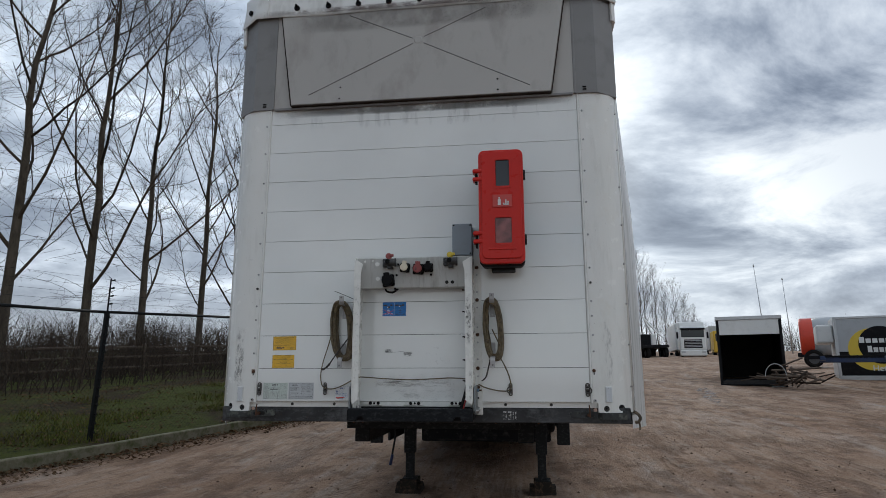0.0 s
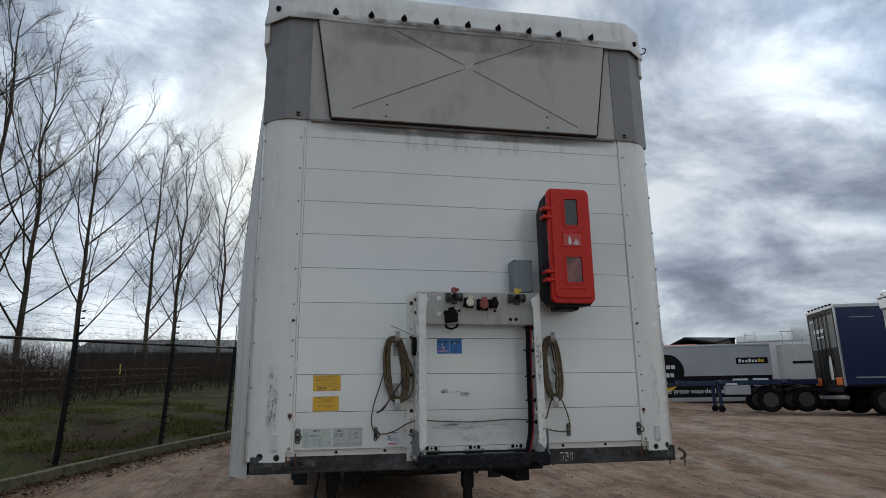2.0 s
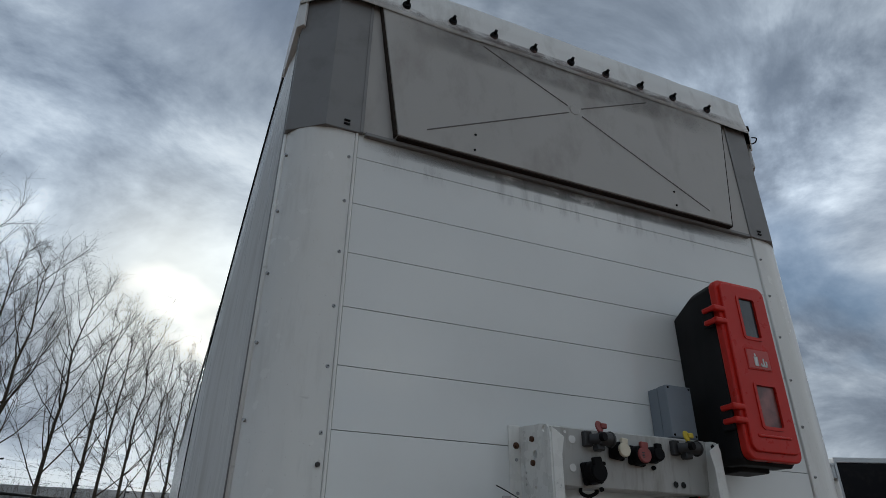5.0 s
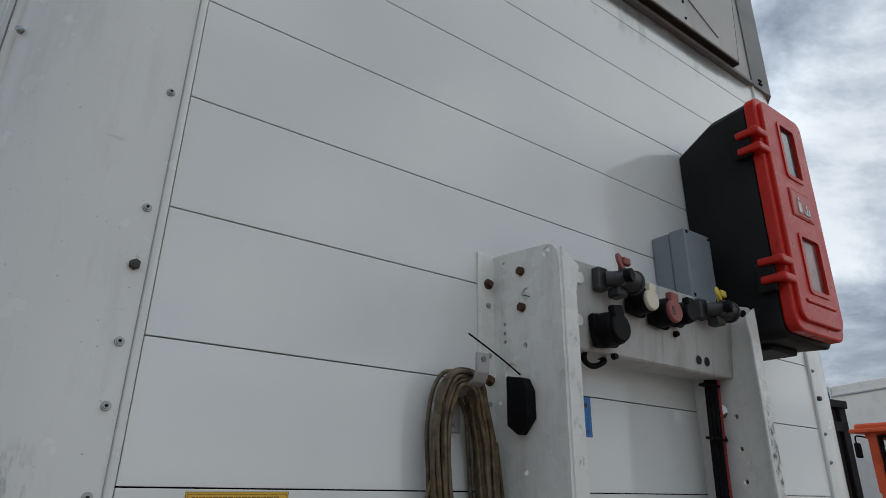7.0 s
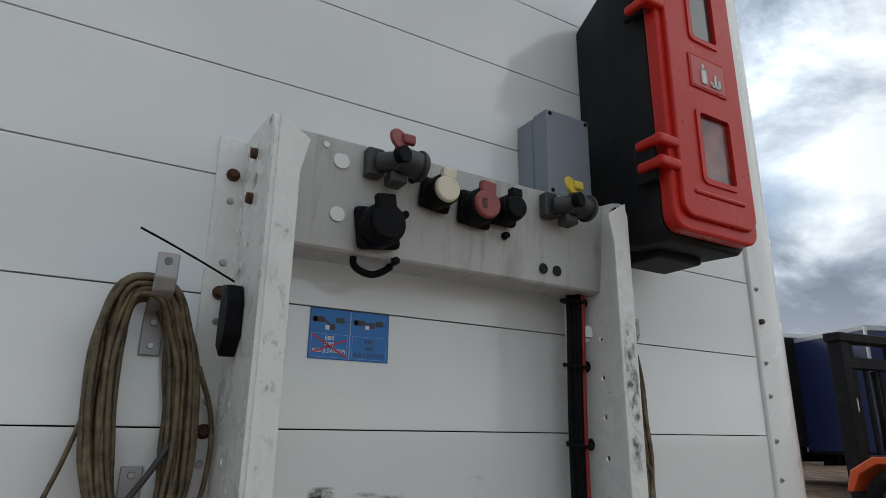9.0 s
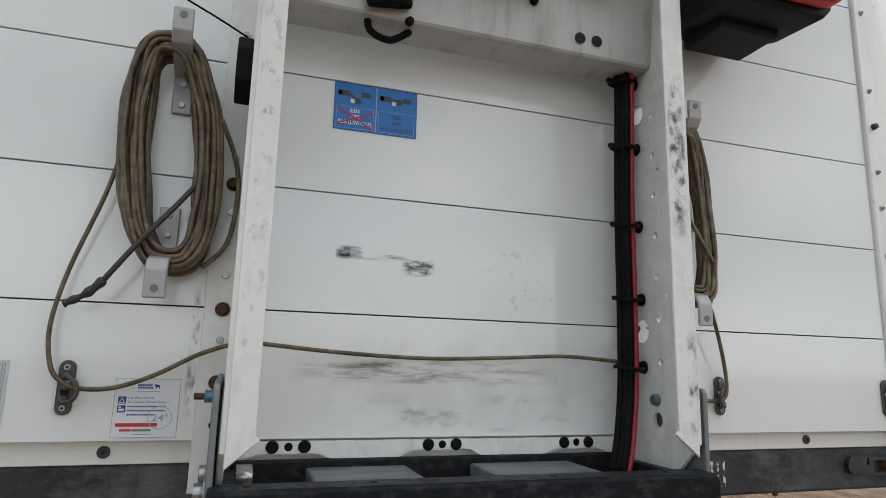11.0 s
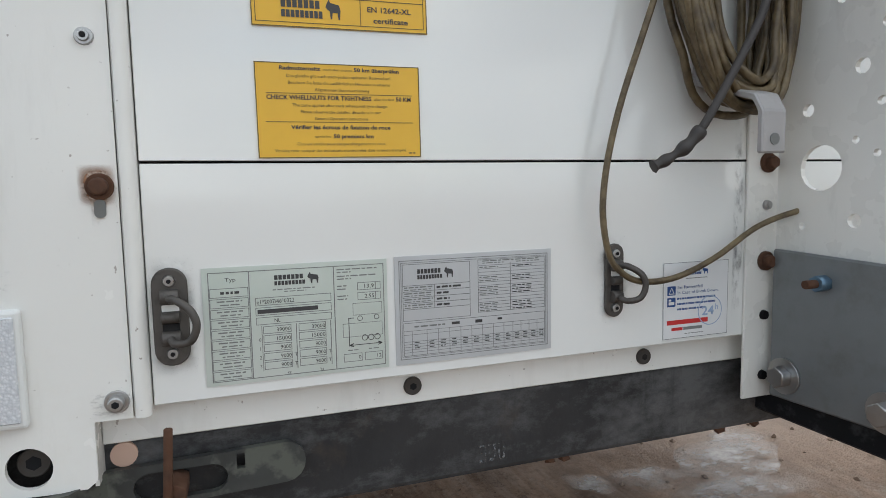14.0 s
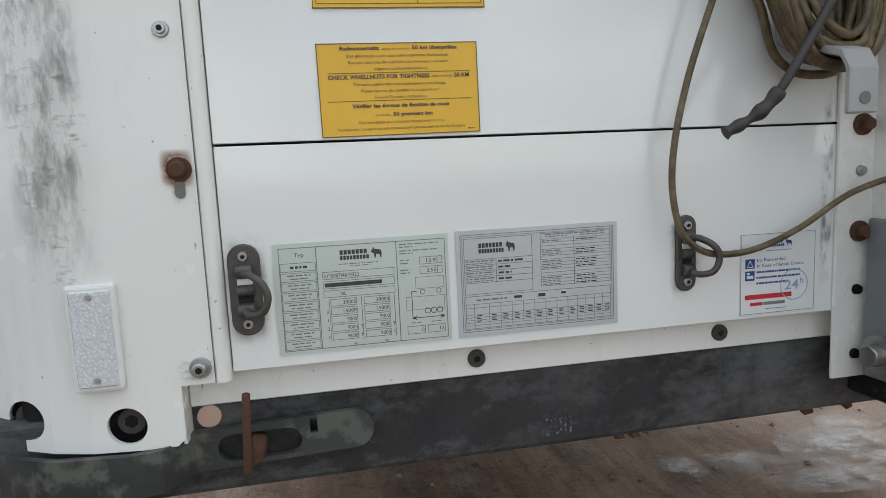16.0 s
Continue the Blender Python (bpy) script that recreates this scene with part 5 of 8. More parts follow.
box(0.513, 0.521, -0.2515, -0.2495, 2.337, 2.348, 0.001, 1, bm)
for i in range(3):
    box(0.538 + 0.013 * i, 0.546 + 0.013 * i, -0.2515, -0.2495, 2.298, 2.312 + 0.010 * ((i * 2) % 3), 0.002, 1, bm)
box(0.538, 0.572, -0.2515, -0.2495, 2.298, 2.306, 0.002, 1, bm)
part("pictogram", bm, M_WHITE, plate)
for z in (2.515, 2.465, 2.138, 2.090):
    bm = box(0.362, 0.425, -0.246, -0.222, z - 0.012, z + 0.012, 0.008, 3)
    box(0.362, 0.380, -0.235, -0.180, z - 0.010, z + 0.010, 0.006, 2, bm)
    part("latch", bm, M_RED, lid, "red moulded latch")
for z in (2.49, 2.10):
    part("latch_plate", box(0.374, 0.388, -0.215, -0.165, z - 0.04, z + 0.04, 0.003, 1), M_SHELL, lid)
    part("hinge", cyl((0.663, -0.235, z - 0.03), (0.663, -0.235, z + 0.03), 0.008, None, 12), M_SHELL, ext)
part("grip", box(0.45, 0.61, -0.250, -0.244, 2.035, 2.046, 0.004, 2), M_RED, lid)
part("foot", box(0.46, 0.60, -0.165, -0.06, EZ0 - 0.012, EZ0 + 0.02, 0.006, 2), M_SHELL, ext)

# ---- grey junction box ----
jb = thing("junction_box", "grey steel junction box beside the red extinguisher box", "junction box")
part("body", box(0.224, 0.340, -0.055, -0.001, 2.045, 2.236, 0.004, 2), M_GREY, jb)
lid2 = part("cover", box(0.222, 0.342, -0.105, -0.0565, 2.043, 2.238, 0.005, 2), M_GREY, jb)
for x in (0.232, 0.332):
    for z in (2.053, 2.228):
        screw(x, -0.105, z, 0.005, M_BLACK, lid2, depth=0.0015)

# ---- coiled customs cords on their hooks ----
k = Mat("dirty_clear_cord", 0.42)
k.colour(k.mix(k.ramp(k.noise(35, 5, 0.7), 0.35, 0.7), (0.048, 0.032, 0.015), (0.20, 0.150, 0.078)))
k.bump(k.noise(160, 3), 0.3, 0.002)
M_CORD = k.m
k = Mat("bare_wire_end", 0.55)
k.colour((0.035, 0.03, 0.028))
M_WIRE = k.m
M_HOOK = paint("pale_grey_metal", (0.40, 0.39, 0.39), 0.45, (0.2, 0.18, 0.16), 0.35, 9, 0.25, 0.05)


def strap(parent, x, pts, w=0.029):
    """A bent strap hook, from a side outline of its middle line."""
    bm = bmesh.new()
    th = 0.0035
    P = [Vector((0, y, z)) for y, z in pts]
    out, inn = [], []
    for i, p in enumerate(P):
        d = (P[min(i + 1, len(P) - 1)] - P[max(i - 1, 0)]).normalized()
        nrm = Vector((0, -d.z, d.y))
        out.append((p + nrm * th)), inn.append((p - nrm * th))
    return prism([(q.y, q.z) for q in out] + [(q.y, q.z) for q in reversed(inn)], x - w / 2, x + w / 2, 0, 0.0015, None, 1)


def cord_coil(xc, seed, lean, side):
    rnd = random.Random(seed)
    coil = thing("cord_coil", "dirty translucent customs cord coiled on two hooks", "cord coil", None, "coils beside the bracket")
    z_lo, z_hi = 1.418, 1.785
    zm = (z_lo + z_hi) / 2
    for n in range(21):
        u = n / 20
        rx = (0.036 + 0.030 * u) * (1.0 if side < 0 else 0.86) + rnd.uniform(-0.004, 0.004)
        hz = (z_hi - z_lo) / 2 - 0.030 * (1 - u) + rnd.uniform(-0.006, 0.004)
        y0 = -0.012 - 0.036 * abs(math.sin(n * 2.4)) - rnd.uniform(0, 0.006)
        pts = []
        for i in range(18):
            a = 2 * math.pi * i / 18
            c, s = math.cos(a), math.sin(a)
            x = rx * math.copysign(abs(c) ** 0.72, c)
            z = hz * math.copysign(abs(s) ** 0.9, s)
            wob = rnd.uniform(-0.003, 0.003)
            y = y0 - 0.012 * abs(s) ** 3
            pts.append((xc + x + wob - lean * z, y + rnd.uniform(-0.004, 0.004), zm + z))
        part("cord_loop", tube(pts, 0.0043, 6, None, True, 3), M_CORD, coil)
    return coil


for xc, seed, lean, side in ((-0.467, 3, 0.08, -1), (0.458, 8, 0.06, 1)):
    coil = cord_coil(xc, seed, lean, side)
    holder = thing("cord_hooks", "pair of pale grey strap hooks holding the coil", "hook", None, "hooks beside the bracket")
    hx = xc + 0.003 if side < 0 else xc - 0.004
    up = part("upper_hook", strap(holder, hx, [(-0.004, 1.676), (-0.004, 1.728), (-0.008, 1.738), (-0.050, 1.752), (-0.080, 1.762), (-0.089, 1.776), (-0.090, 1.811)]), M_HOOK, holder)
    lo = part("lower_hook", strap(holder, hx, [(-0.004, 1.524), (-0.004, 1.465), (-0.008, 1.454), (-0.050, 1.440), (-0.082, 1.430), (-0.090, 1.416), (-0.090, 1.377)]), M_HOOK, holder)
    for z, pr in ((1.690, up), (1.724, up), (1.512, lo), (1.481, lo)):
        screw(hx, -0.008, z, 0.0050, M_STEEL, pr, depth=0.003)
    for z, pr in ((1.799, up), (1.390, lo)):
        # grey disc takes the tone of the shaded wall seen through the eye
        part("eye", cyl((hx, -0.0925, z), (hx, -0.0945, z), 0.0055, None, 16), M_GALVD, pr, "grey disc standing in for a punched hole")

# loose ends of the left cord: down to the ring, across the bracket, and the sleeved wire
loose = thing("loose_cord", "dirty customs cord running from the coil through a lashing ring", "cord")
part("cord", tube([(-0.528, -0.04, 1.62), (-0.55, -0.03, 1.53), (-0.585, -0.022, 1.42), (-0.60, -0.02, 1.34), (-0.594, -0.02, 1.285), (-0.578, -0.022, 1.262), (-0.552, -0.022, 1.252),
                   (-0.51, -0.02, 1.254), (-0.46, -0.02, 1.272), (-0.405, -0.02, 1.302), (-0.36, -0.03, 1.318), (-0.33, -0.04, 1.322), (-0.20, -0.02, 1.312), (-0.05, -0.016, 1.306), (0.10, -0.016, 1.311), (0.20, -0.02, 1.316), (0.285, -0.03, 1.311), (0.305, -0.04, 1.309)], 0.0033, 8), M_CORD, loose)
part("cord", tube([(-0.40, -0.05, 1.66), (-0.374, -0.03, 1.60), (-0.368, -0.03, 1.54), (-0.378, -0.03, 1.47), (-0.41, -0.035, 1.43)], 0.0037, 8), M_CORD, loose)
part("wire", tube([(-0.425, -0.050, 1.555), (-0.452, -0.064, 1.512), (-0.488, -0.072, 1.462), (-0.518, -0.074, 1.418), (-0.530, -0.073, 1.400)], 0.0042, 8), M_WIRE, loose, "dark sleeved wire")
bm = tube([(-0.530, -0.073, 1.400), (-0.544, -0.071, 1.385), (-0.560, -0.067, 1.374), (-0.576, -0.064, 1.366)], lambda u: 0.0058 + 0.0012 * math.sin(u * 19) + 0.001 * math.sin(u * 7), 8)
part("taped_end", bm, M_WIRE, loose, "black taped wire end")
other = thing("loose_cord", "dirty customs cord running from the coil to a lashing ring", "cord")
part("cord", tube([(0.49, -0.05, 1.44), (0.515, -0.04, 1.40), (0.545, -0.025, 1.33), (0.556, -0.02, 1.275), (0.548, -0.02, 1.245), (0.51, -0.02, 1.240), (0.46, -0.02, 1.246), (0.40, -0.02, 1.262), (0.365, -0.02, 1.280)], 0.0037, 8), M_CORD, other)
part("cord", tube([(0.452, -0.05, 1.60), (0.475, -0.06, 1.55), (0.50, -0.065, 1.50)], 0.004, 8), M_CORD, other)
part("wire", tube([(0.44, -0.06, 1.43), (0.43, -0.04, 1.39), (0.41, -0.03, 1.32), (0.385, -0.02, 1.30)], 0.004, 8), M_WIRE, other)

# ---- lashing rings ----
M_CAST = paint("dull_zinc", (0.088, 0.080, 0.073), 0.5, (0.022, 0.017, 0.013), 0.85, 22, 0.4, 0.4)


def lashing_ring(x, z, h, w, material, out):
    ring = thing("lashing_ring", "dull steel lashing ring on an oval plate", "lashing ring", None, "lashing rings on the wall")
    pl = part("plate", prism(rounded(x - w / 2, x + w / 2, z - h / 2, z + h / 2, w * 0.48), -0.005, -0.0005, 1, 0.0012, None, 1), material, ring)
    for dz in (-0.21, 0.0, 0.21):
        part("boss", cyl((x - w * 0.26, -0.0075, z + dz * h), (x + w * 0.26, -0.0075, z + dz * h), 0.0062 if dz else 0.0045, None, 14, None, 0.001), material, pl)
    for dz in (-0.105, 0.105):
        # slots are raised strips: black for shade, white for the wall behind
        part("slot", box(x - w * 0.24, x + w * 0.24, -0.0056, -0.0046, z + (dz - 0.045) * h, z + (dz + 0.045) * h, 0.0004, 1), M_JOINT_SHADE if dz < 0 else M_PANEL, pl)
    for dz in (-0.37, 0.37):
        screw(x, -0.005, z + dz * h, 0.0048, M_STEEL, pl, depth=0.003)
        # black disc takes the place of the shaded screw socket
        part("socket", cyl((x, -0.0086, z + dz * h), (x, -0.0092, z + dz * h), 0.0018, None, 8), M_JOINT_SHADE, pl)
    s = out
    part("ring", tube([(x, -0.014, z + 0.016), (x + s * 0.005, -0.020, z + 0.016), (x + s * 0.016, -0.027, z + 0.008), (x + s * 0.020, -0.028, z - 0.004), (x + s * 0.015, -0.026, z - 0.016), (x + s * 0.004, -0.020, z - 0.019), (x, -0.014, z - 0.016)], 0.0033, 8), material, ring, "bent steel ring")


lashing_ring(-0.9945, 1.2505, 0.080, 0.027, M_CAST, 1)
lashing_ring(-0.575, 1.2525, 0.076, 0.0215, M_CAST, 1)
lashing_ring(0.553, 1.249, 0.074, 0.0235, M_CAST, -1)
lashing_ring(0.998, 1.247, 0.078, 0.027, M_CAST, 1)

# ---- sensor box with a stiff wire ----
sensor = thing("sensor_box", "small black plastic sensor box on the bracket's side", "sensor")
bm = prism([(-0.062, 1.782), (-0.105, 1.774), (-0.118, 1.75), (-0.118, 1.70), (-0.090, 1.672), (-0.062, 1.69)], -0.384, -0.3605, 0, 0.003)
part("case", bm, M_BLACK, sensor)
part("wire", tube([(-0.372, -0.09, 1.782), (-0.42, -0.096, 1.803), (-0.47, -0.10, 1.824), (-0.506, -0.103, 1.838)], 0.0016, 6), M_BLACK, sensor)

# ---- stickers and plates ----


def flat(name, c, rough=0.4, metal=0.0, var=0.08):
    k = Mat(name, rough, metal)
    k.colour(k.mix(k.ramp(k.noise(14, 4), 0.35, 0.7), tuple(v * (1 - var) for v in c), c))
    return k.m


INK = flat("black_ink", (0.05, 0.05, 0.053), 0.5)
INK_SOFT = flat("faded_ink", (0.13, 0.095, 0.03), 0.5)
INK_GREY = flat("grey_ink", (0.20, 0.21, 0.21), 0.5)
INK_RED = flat("red_ink", (0.55, 0.03, 0.03), 0.5)
INK_BLUE = flat("blue_ink", (0.02, 0.07, 0.25), 0.5)
INK_PALE = flat("pale_blue_ink", (0.32, 0.42, 0.60), 0.5)
INK_WHITE = flat("white_ink", (0.75, 0.75, 0.75), 0.5)


class Sheet:
    """A flat sheet on the wall with printing: u to the right and v down, both 0 to 1."""

    def __init__(self, name, label, category, x0, x1, z0, z1, material, parent_name="backing", thick=0.0012, group="", turn=0.0):
        self.w, self.h = x1 - x0, z1 - z0
        self.ob = thing(name, label, category, pose((x0 + x1) / 2, 0, (z0 + z1) / 2, 0, turn, 0), group)
        part(parent_name, box(-self.w / 2, self.w / 2, -thick, -0.0002, -self.h / 2, self.h / 2), material, self.ob)
        self.y, self.ink, self.lines = -thick - 0.0003, {}, []

    def at(self, u, v):
        return (u - 0.5) * self.w, (0.5 - v) * self.h

    def mesh(self, ink):
        return self.ink.setdefault(ink, bmesh.new())

    def quad(self, ink, u0, v0, u1, v1, lift=0.0):
        (x0, z1), (x1, z0) = self.at(u0, v0), self.at(u1, v1)
        bm = self.mesh(ink)
        y = self.y - lift
        bm.faces.new([bm.verts.new(p) for p in ((x0, y, z0), (x1, y, z0), (x1, y, z1), (x0, y, z1))])

    def outline(self, ink, u0, v0, u1, v1, t=0.0005):
        du, dv = t / self.w, t / self.h
        self.quad(ink, u0, v0, u1, v0 + dv), self.quad(ink, u0, v1 - dv, u1, v1)
        self.quad(ink, u0, v0, u0 + du, v1), self.quad(ink, u1 - du, v0, u1, v1)

    def bars(self, ink, u0, u1, v, h=0.03, seed=0):
        """A line of writing too small to read: short bars."""
        rnd = random.Random(seed * 31 + int(v * 1000) + int(u0 * 77))
        u = u0
        while u < u1 - 0.004:
            w = rnd.uniform(0.012, 0.05)
            self.quad(ink, u, v - h * 0.36, min(u + w, u1), v + h * 0.36)
            u += w + 0.008

    def line(self, ink, u0, v0, u1, v1, t=0.001, lift=0.0002):
        (x0, z0), (x1, z1) = self.at(u0, v0), self.at(u1, v1)
        d = Vector((x1 - x0, z1 - z0)).normalized() * t / 2
        bm = self.mesh(ink)
        bm.faces.new([bm.verts.new((x, self.y - lift, z)) for x, z in ((x0 + d.y, z0 - d.x), (x1 + d.y, z1 - d.x), (x1 - d.y, z1 + d.x), (x0 - d.y, z0 + d.x))])

    def disc(self, ink, u, v, r, r_in=0.0, n=28, a0=0.0, a1=360.0, lift=0.0):
        x, z = self.at(u, v)
        bm = self.mesh(ink)
        ring = [(math.cos(radians(a0 + (a1 - a0) * i / n)), math.sin(radians(a0 + (a1 - a0) * i / n))) for i in range(n + 1)]
        y = self.y - lift
        for (ca, sa), (cb, sb) in zip(ring, ring[1:]):
            p = [(x + r * ca, y, z + r * sa), (x + r * cb, y, z + r * sb)]
            p += [(x + r_in * cb, y, z + r_in * sb), (x + r_in * ca, y, z + r_in * sa)] if r_in else [(x, y, z)]
            bm.faces.new([bm.verts.new(q) for q in p])

    def text(self, ink, s, u, v, h, align="LEFT", bold=0.0, width=None):
        """Lettering with its middle height at v; h is the capitals' height in metres."""
        cu = bpy.data.curves.new("lettering", "FONT")
        cu.body, cu.size, cu.align_x, cu.offset = s, h / 0.70, align, bold
        cu.resolution_u = 2
        ob = bpy.data.objects.new("lettering", cu)
        me = bpy.data.meshes.new_from_object(ob)
        bpy.data.objects.remove(ob)
        x, z = self.at(u, v)
        sx = 1.0
        if width and me.vertices:
            xs = [q.co.x for q in me.vertices]
            sx = width / max(1e-6, max(xs) - min(xs))
        one = bmesh.new()
        one.from_mesh(me)
        bpy.data.meshes.remove(me)
        for q in one.verts:
            q.co = Vector((x + q.co.x * sx, self.y - 0.0001, z - h / 2 + q.co.y))
        self.lines.append((ink, one))

    def done(self):
        for ink, bm in self.ink.items():
            bmesh.ops.recalc_face_normals(bm, faces=bm.faces)
            for f in bm.faces:
                if f.normal.y > 0:
                    f.normal_flip()
            ob = part("print", bm, ink, self.ob, ink.name.replace("_", " ") + " printing")
            ob["kind"] = "stuff"
        for ink, bm in self.lines:
            bmesh.ops.recalc_face_normals(bm, faces=bm.faces)
            for f in bm.faces:
                if f.normal.y > 0:
                    f.normal_flip()
            part("lettering", bm, ink, self.ob)["kind"] = "stuff"
        return self.ob


def brand_mark(sh, ink, u, v, w, h, animal=True):
    """A maker's mark as plain shapes: two rows of small blocks and a four-legged outline."""
    bm = bmesh.new()
    y = sh.y - 0.0001

    def poly(pts):
        bm.faces.new([bm.verts.new((sh.at(a, c)[0], y, sh.at(a, c)[1])) for a, c in pts])

    for row, (v0, v1, n, span) in enumerate(((0.0, 0.40, 7, 0.66), (0.52, 0.88, 9, 0.70))):
        for i in range(n):
            a = u + w * span * i / n
            c = a + w * span / n * 0.78
            poly(((a, v + h * v1), (c, v + h * v1), (c, v + h * v0), (a, v + h * v0)))
    if animal:
        pts = ((0.74, 0.30), (0.76, 0.12), (0.80, -0.12), (0.82, 0.06), (0.88, 0.10), (0.97, 0.16), (0.995, 0.42), (0.98, 0.88), (0.955, 0.88), (0.945, 0.56), (0.86, 0.54), (0.845, 0.88), (0.82, 0.88), (0.81, 0.50), (0.77, 0.40))
        poly([(u + w * a, v + h * c) for a, c in reversed(pts)])
    sh.lines.append((ink, bm))


YEL = flat("yellow_sticker", (0.80, 0.47, 0.035), 0.38)
s1 = Sheet("wheel_nut_sticker", "yellow sticker about wheel nut tightness in three languages", "sticker", -0.921, -0.780, 1.378, 1.457, YEL, turn=-0.5)
s1.outline(INK_SOFT, 0.0, 0.0, 1.0, 1.0, 0.0008)
b = 0.00013
s1.text(INK, "Radmutternsitz", 0.14, 0.055, 0.0032, bold=b, width=0.034)
s1.text(INK_SOFT, "nach den ersten", 0.40, 0.062, 0.0022, width=0.024)
s1.text(INK, "50 km überprüfen", 0.585, 0.055, 0.0032, bold=b, width=0.040)
s1.text(INK_SOFT, "Das gleiche gilt auch nach jedem späteren Radwechsel.", 0.50, 0.135, 0.0026, "CENTER", width=0.090)
s1.text(INK_SOFT, "Beachten Sie bitte die ausführlichen Hinweise in unserer", 0.50, 0.205, 0.0026, "CENTER", width=0.088)
s1.text(INK_SOFT, "Allgemeinen Betriebsanleitung", 0.51, 0.275, 0.0026, "CENTER", width=0.047)
s1.quad(INK_SOFT, 0.06, 0.315, 0.95, 0.322)
s1.text(INK, "CHECK WHELLNUTS FOR TIGHTNESS", 0.06, 0.36, 0.0036, bold=b, width=0.0885)
s1.text(INK_SOFT, "after the first", 0.705, 0.365, 0.0022, width=0.018)
s1.text(INK, "50 KM", 0.845, 0.36, 0.0036, bold=b, width=0.0135)
s1.text(INK_SOFT, "The same applies after each subsequent tyre change.", 0.50, 0.44, 0.0026, "CENTER", width=0.082)
s1.text(INK_SOFT, "Please observe the detailed directions in our", 0.50, 0.51, 0.0026, "CENTER", width=0.069)
s1.text(INK_SOFT, "General Operation Instructions", 0.50, 0.58, 0.0026, "CENTER", width=0.046)
s1.quad(INK_SOFT, 0.05, 0.615, 0.95, 0.622)
s1.text(INK, "Vérifier les écrous de fixation de roue", 0.50, 0.672, 0.0034, "CENTER", b, 0.086)
s1.text(INK_SOFT, "après les", 0.335, 0.772, 0.0022, width=0.013)
s1.text(INK, "50 premiers km", 0.445, 0.768, 0.0033, bold=b, width=0.035)
s1.text(INK_SOFT, "Ceci est valable pour chaque changement de roue.", 0.50, 0.85, 0.0026, "CENTER", width=0.077)
s1.text(INK_SOFT, "Veuillez tenir compte des indications mentionnées dans le mode d'emploi.", 0.50, 0.92, 0.0026, "CENTER", width=0.114)
s1.bars(INK_SOFT, 0.92, 0.965, 0.955, 0.018)
s1.done()

s2 = Sheet("certificate_sticker", "yellow certificate sticker with black printed boxes", "sticker", -0.922, -0.772, 1.486, 1.572, YEL, turn=-0.6)
s2.outline(INK_SOFT, 0.0, 0.0, 1.0, 1.0, 0.0008)
s2.outline(INK_SOFT, 0.02, 0.04, 0.98, 0.96, 0.0006)
for v in (0.22, 0.36, 0.48, 0.60):
    s2.quad(INK_SOFT, 0.02, v, 0.98, v + 0.007)
s2.quad(INK_SOFT, 0.02, 0.70, 0.98, 0.708), s2.quad(INK_SOFT, 0.60, 0.60, 0.604, 0.96)
for i, v in enumerate((0.09, 0.15, 0.27, 0.32, 0.42, 0.54, 0.65)):
    s2.bars(INK_SOFT, 0.06 + 0.04 * (i % 3), 0.9 - 0.06 * (i % 4), v, 0.024, i)
brand_mark(s2, INK, 0.16, 0.74, 0.33, 0.19)
s2.text(INK, "EN 12642-XL", 0.64, 0.79, 0.0044, bold=b, width=0.039)
s2.text(INK, "certificate", 0.675, 0.895, 0.0044, bold=b, width=0.031)
s2.done()

SILVER = Mat("silver_foil_plate", 0.38, 0.35)
SILVER.colour(SILVER.mix(SILVER.ramp(SILVER.noise(9, 5), 0.3, 0.7), (0.54, 0.61, 0.56), (0.62, 0.67, 0.64)))
p1 = Sheet("type_plate", "silver type plate with printed tables of weights", "type plate", -0.9705, -0.8145, 1.1885, 1.288, SILVER.m, "plate")
p1.outline(INK_GREY, 0.03, 0.04, 0.98, 0.97, 0.0007)
p1.quad(INK_GREY, 0.235, 0.04, 0.240, 0.97), p1.quad(INK_GREY, 0.690, 0.04, 0.695, 0.97)
p1.text(INK, "Typ", 0.115, 0.105, 0.0034, width=0.0085)
for i in range(9):
    v = 0.175 + 0.088 * i
    p1.outline(INK_GREY, 0.035, v, 0.232, v + 0.078, 0.0005)
    if i:
        p1.bars(INK_GREY, 0.07, 0.20, v + 0.024, 0.016, i), p1.bars(INK_GREY, 0.085, 0.19, v + 0.054, 0.014, i + 40)
p1.bars(INK, 0.09, 0.185, 0.215, 0.03, 3)
brand_mark(p1, INK, 0.37, 0.09, 0.24, 0.10)
p1.bars(INK_GREY, 0.36, 0.585, 0.215, 0.012, 5), p1.bars(INK_GREY, 0.42, 0.54, 0.235, 0.010, 6)
p1.outline(INK_GREY, 0.265, 0.275, 0.675, 0.345), p1.text(INK, "e1*2007/46*0322", 0.272, 0.312, 0.0036, width=0.031)
p1.outline(INK_GREY, 0.265, 0.360, 0.675, 0.430), p1.quad(INK, 0.275, 0.378, 0.60, 0.414)
p1.outline(INK_GREY, 0.265, 0.445, 0.675, 0.510), p1.text(INK, "NL", 0.36, 0.478, 0.0032, width=0.0048)
for i, s in enumerate(("39000", "15000", "9000", "9000", "9000")):
    v = 0.525 + 0.078 * i
    for u in (0.300, 0.490):
        p1.outline(INK_GREY, u, v, u + 0.150, v + 0.066, 0.0005)
        p1.text(INK, s, u + 0.146, v + 0.034, 0.0034, "RIGHT", width=0.0115 if len(s) > 4 else 0.0088)
    if i:
        p1.text(INK, str(i - 1), 0.275, v + 0.034, 0.003)
    if i > 2:
        p1.text(INK, "T", 0.462, v + 0.034, 0.003), p1.text(INK, "T", 0.650, v + 0.034, 0.003)
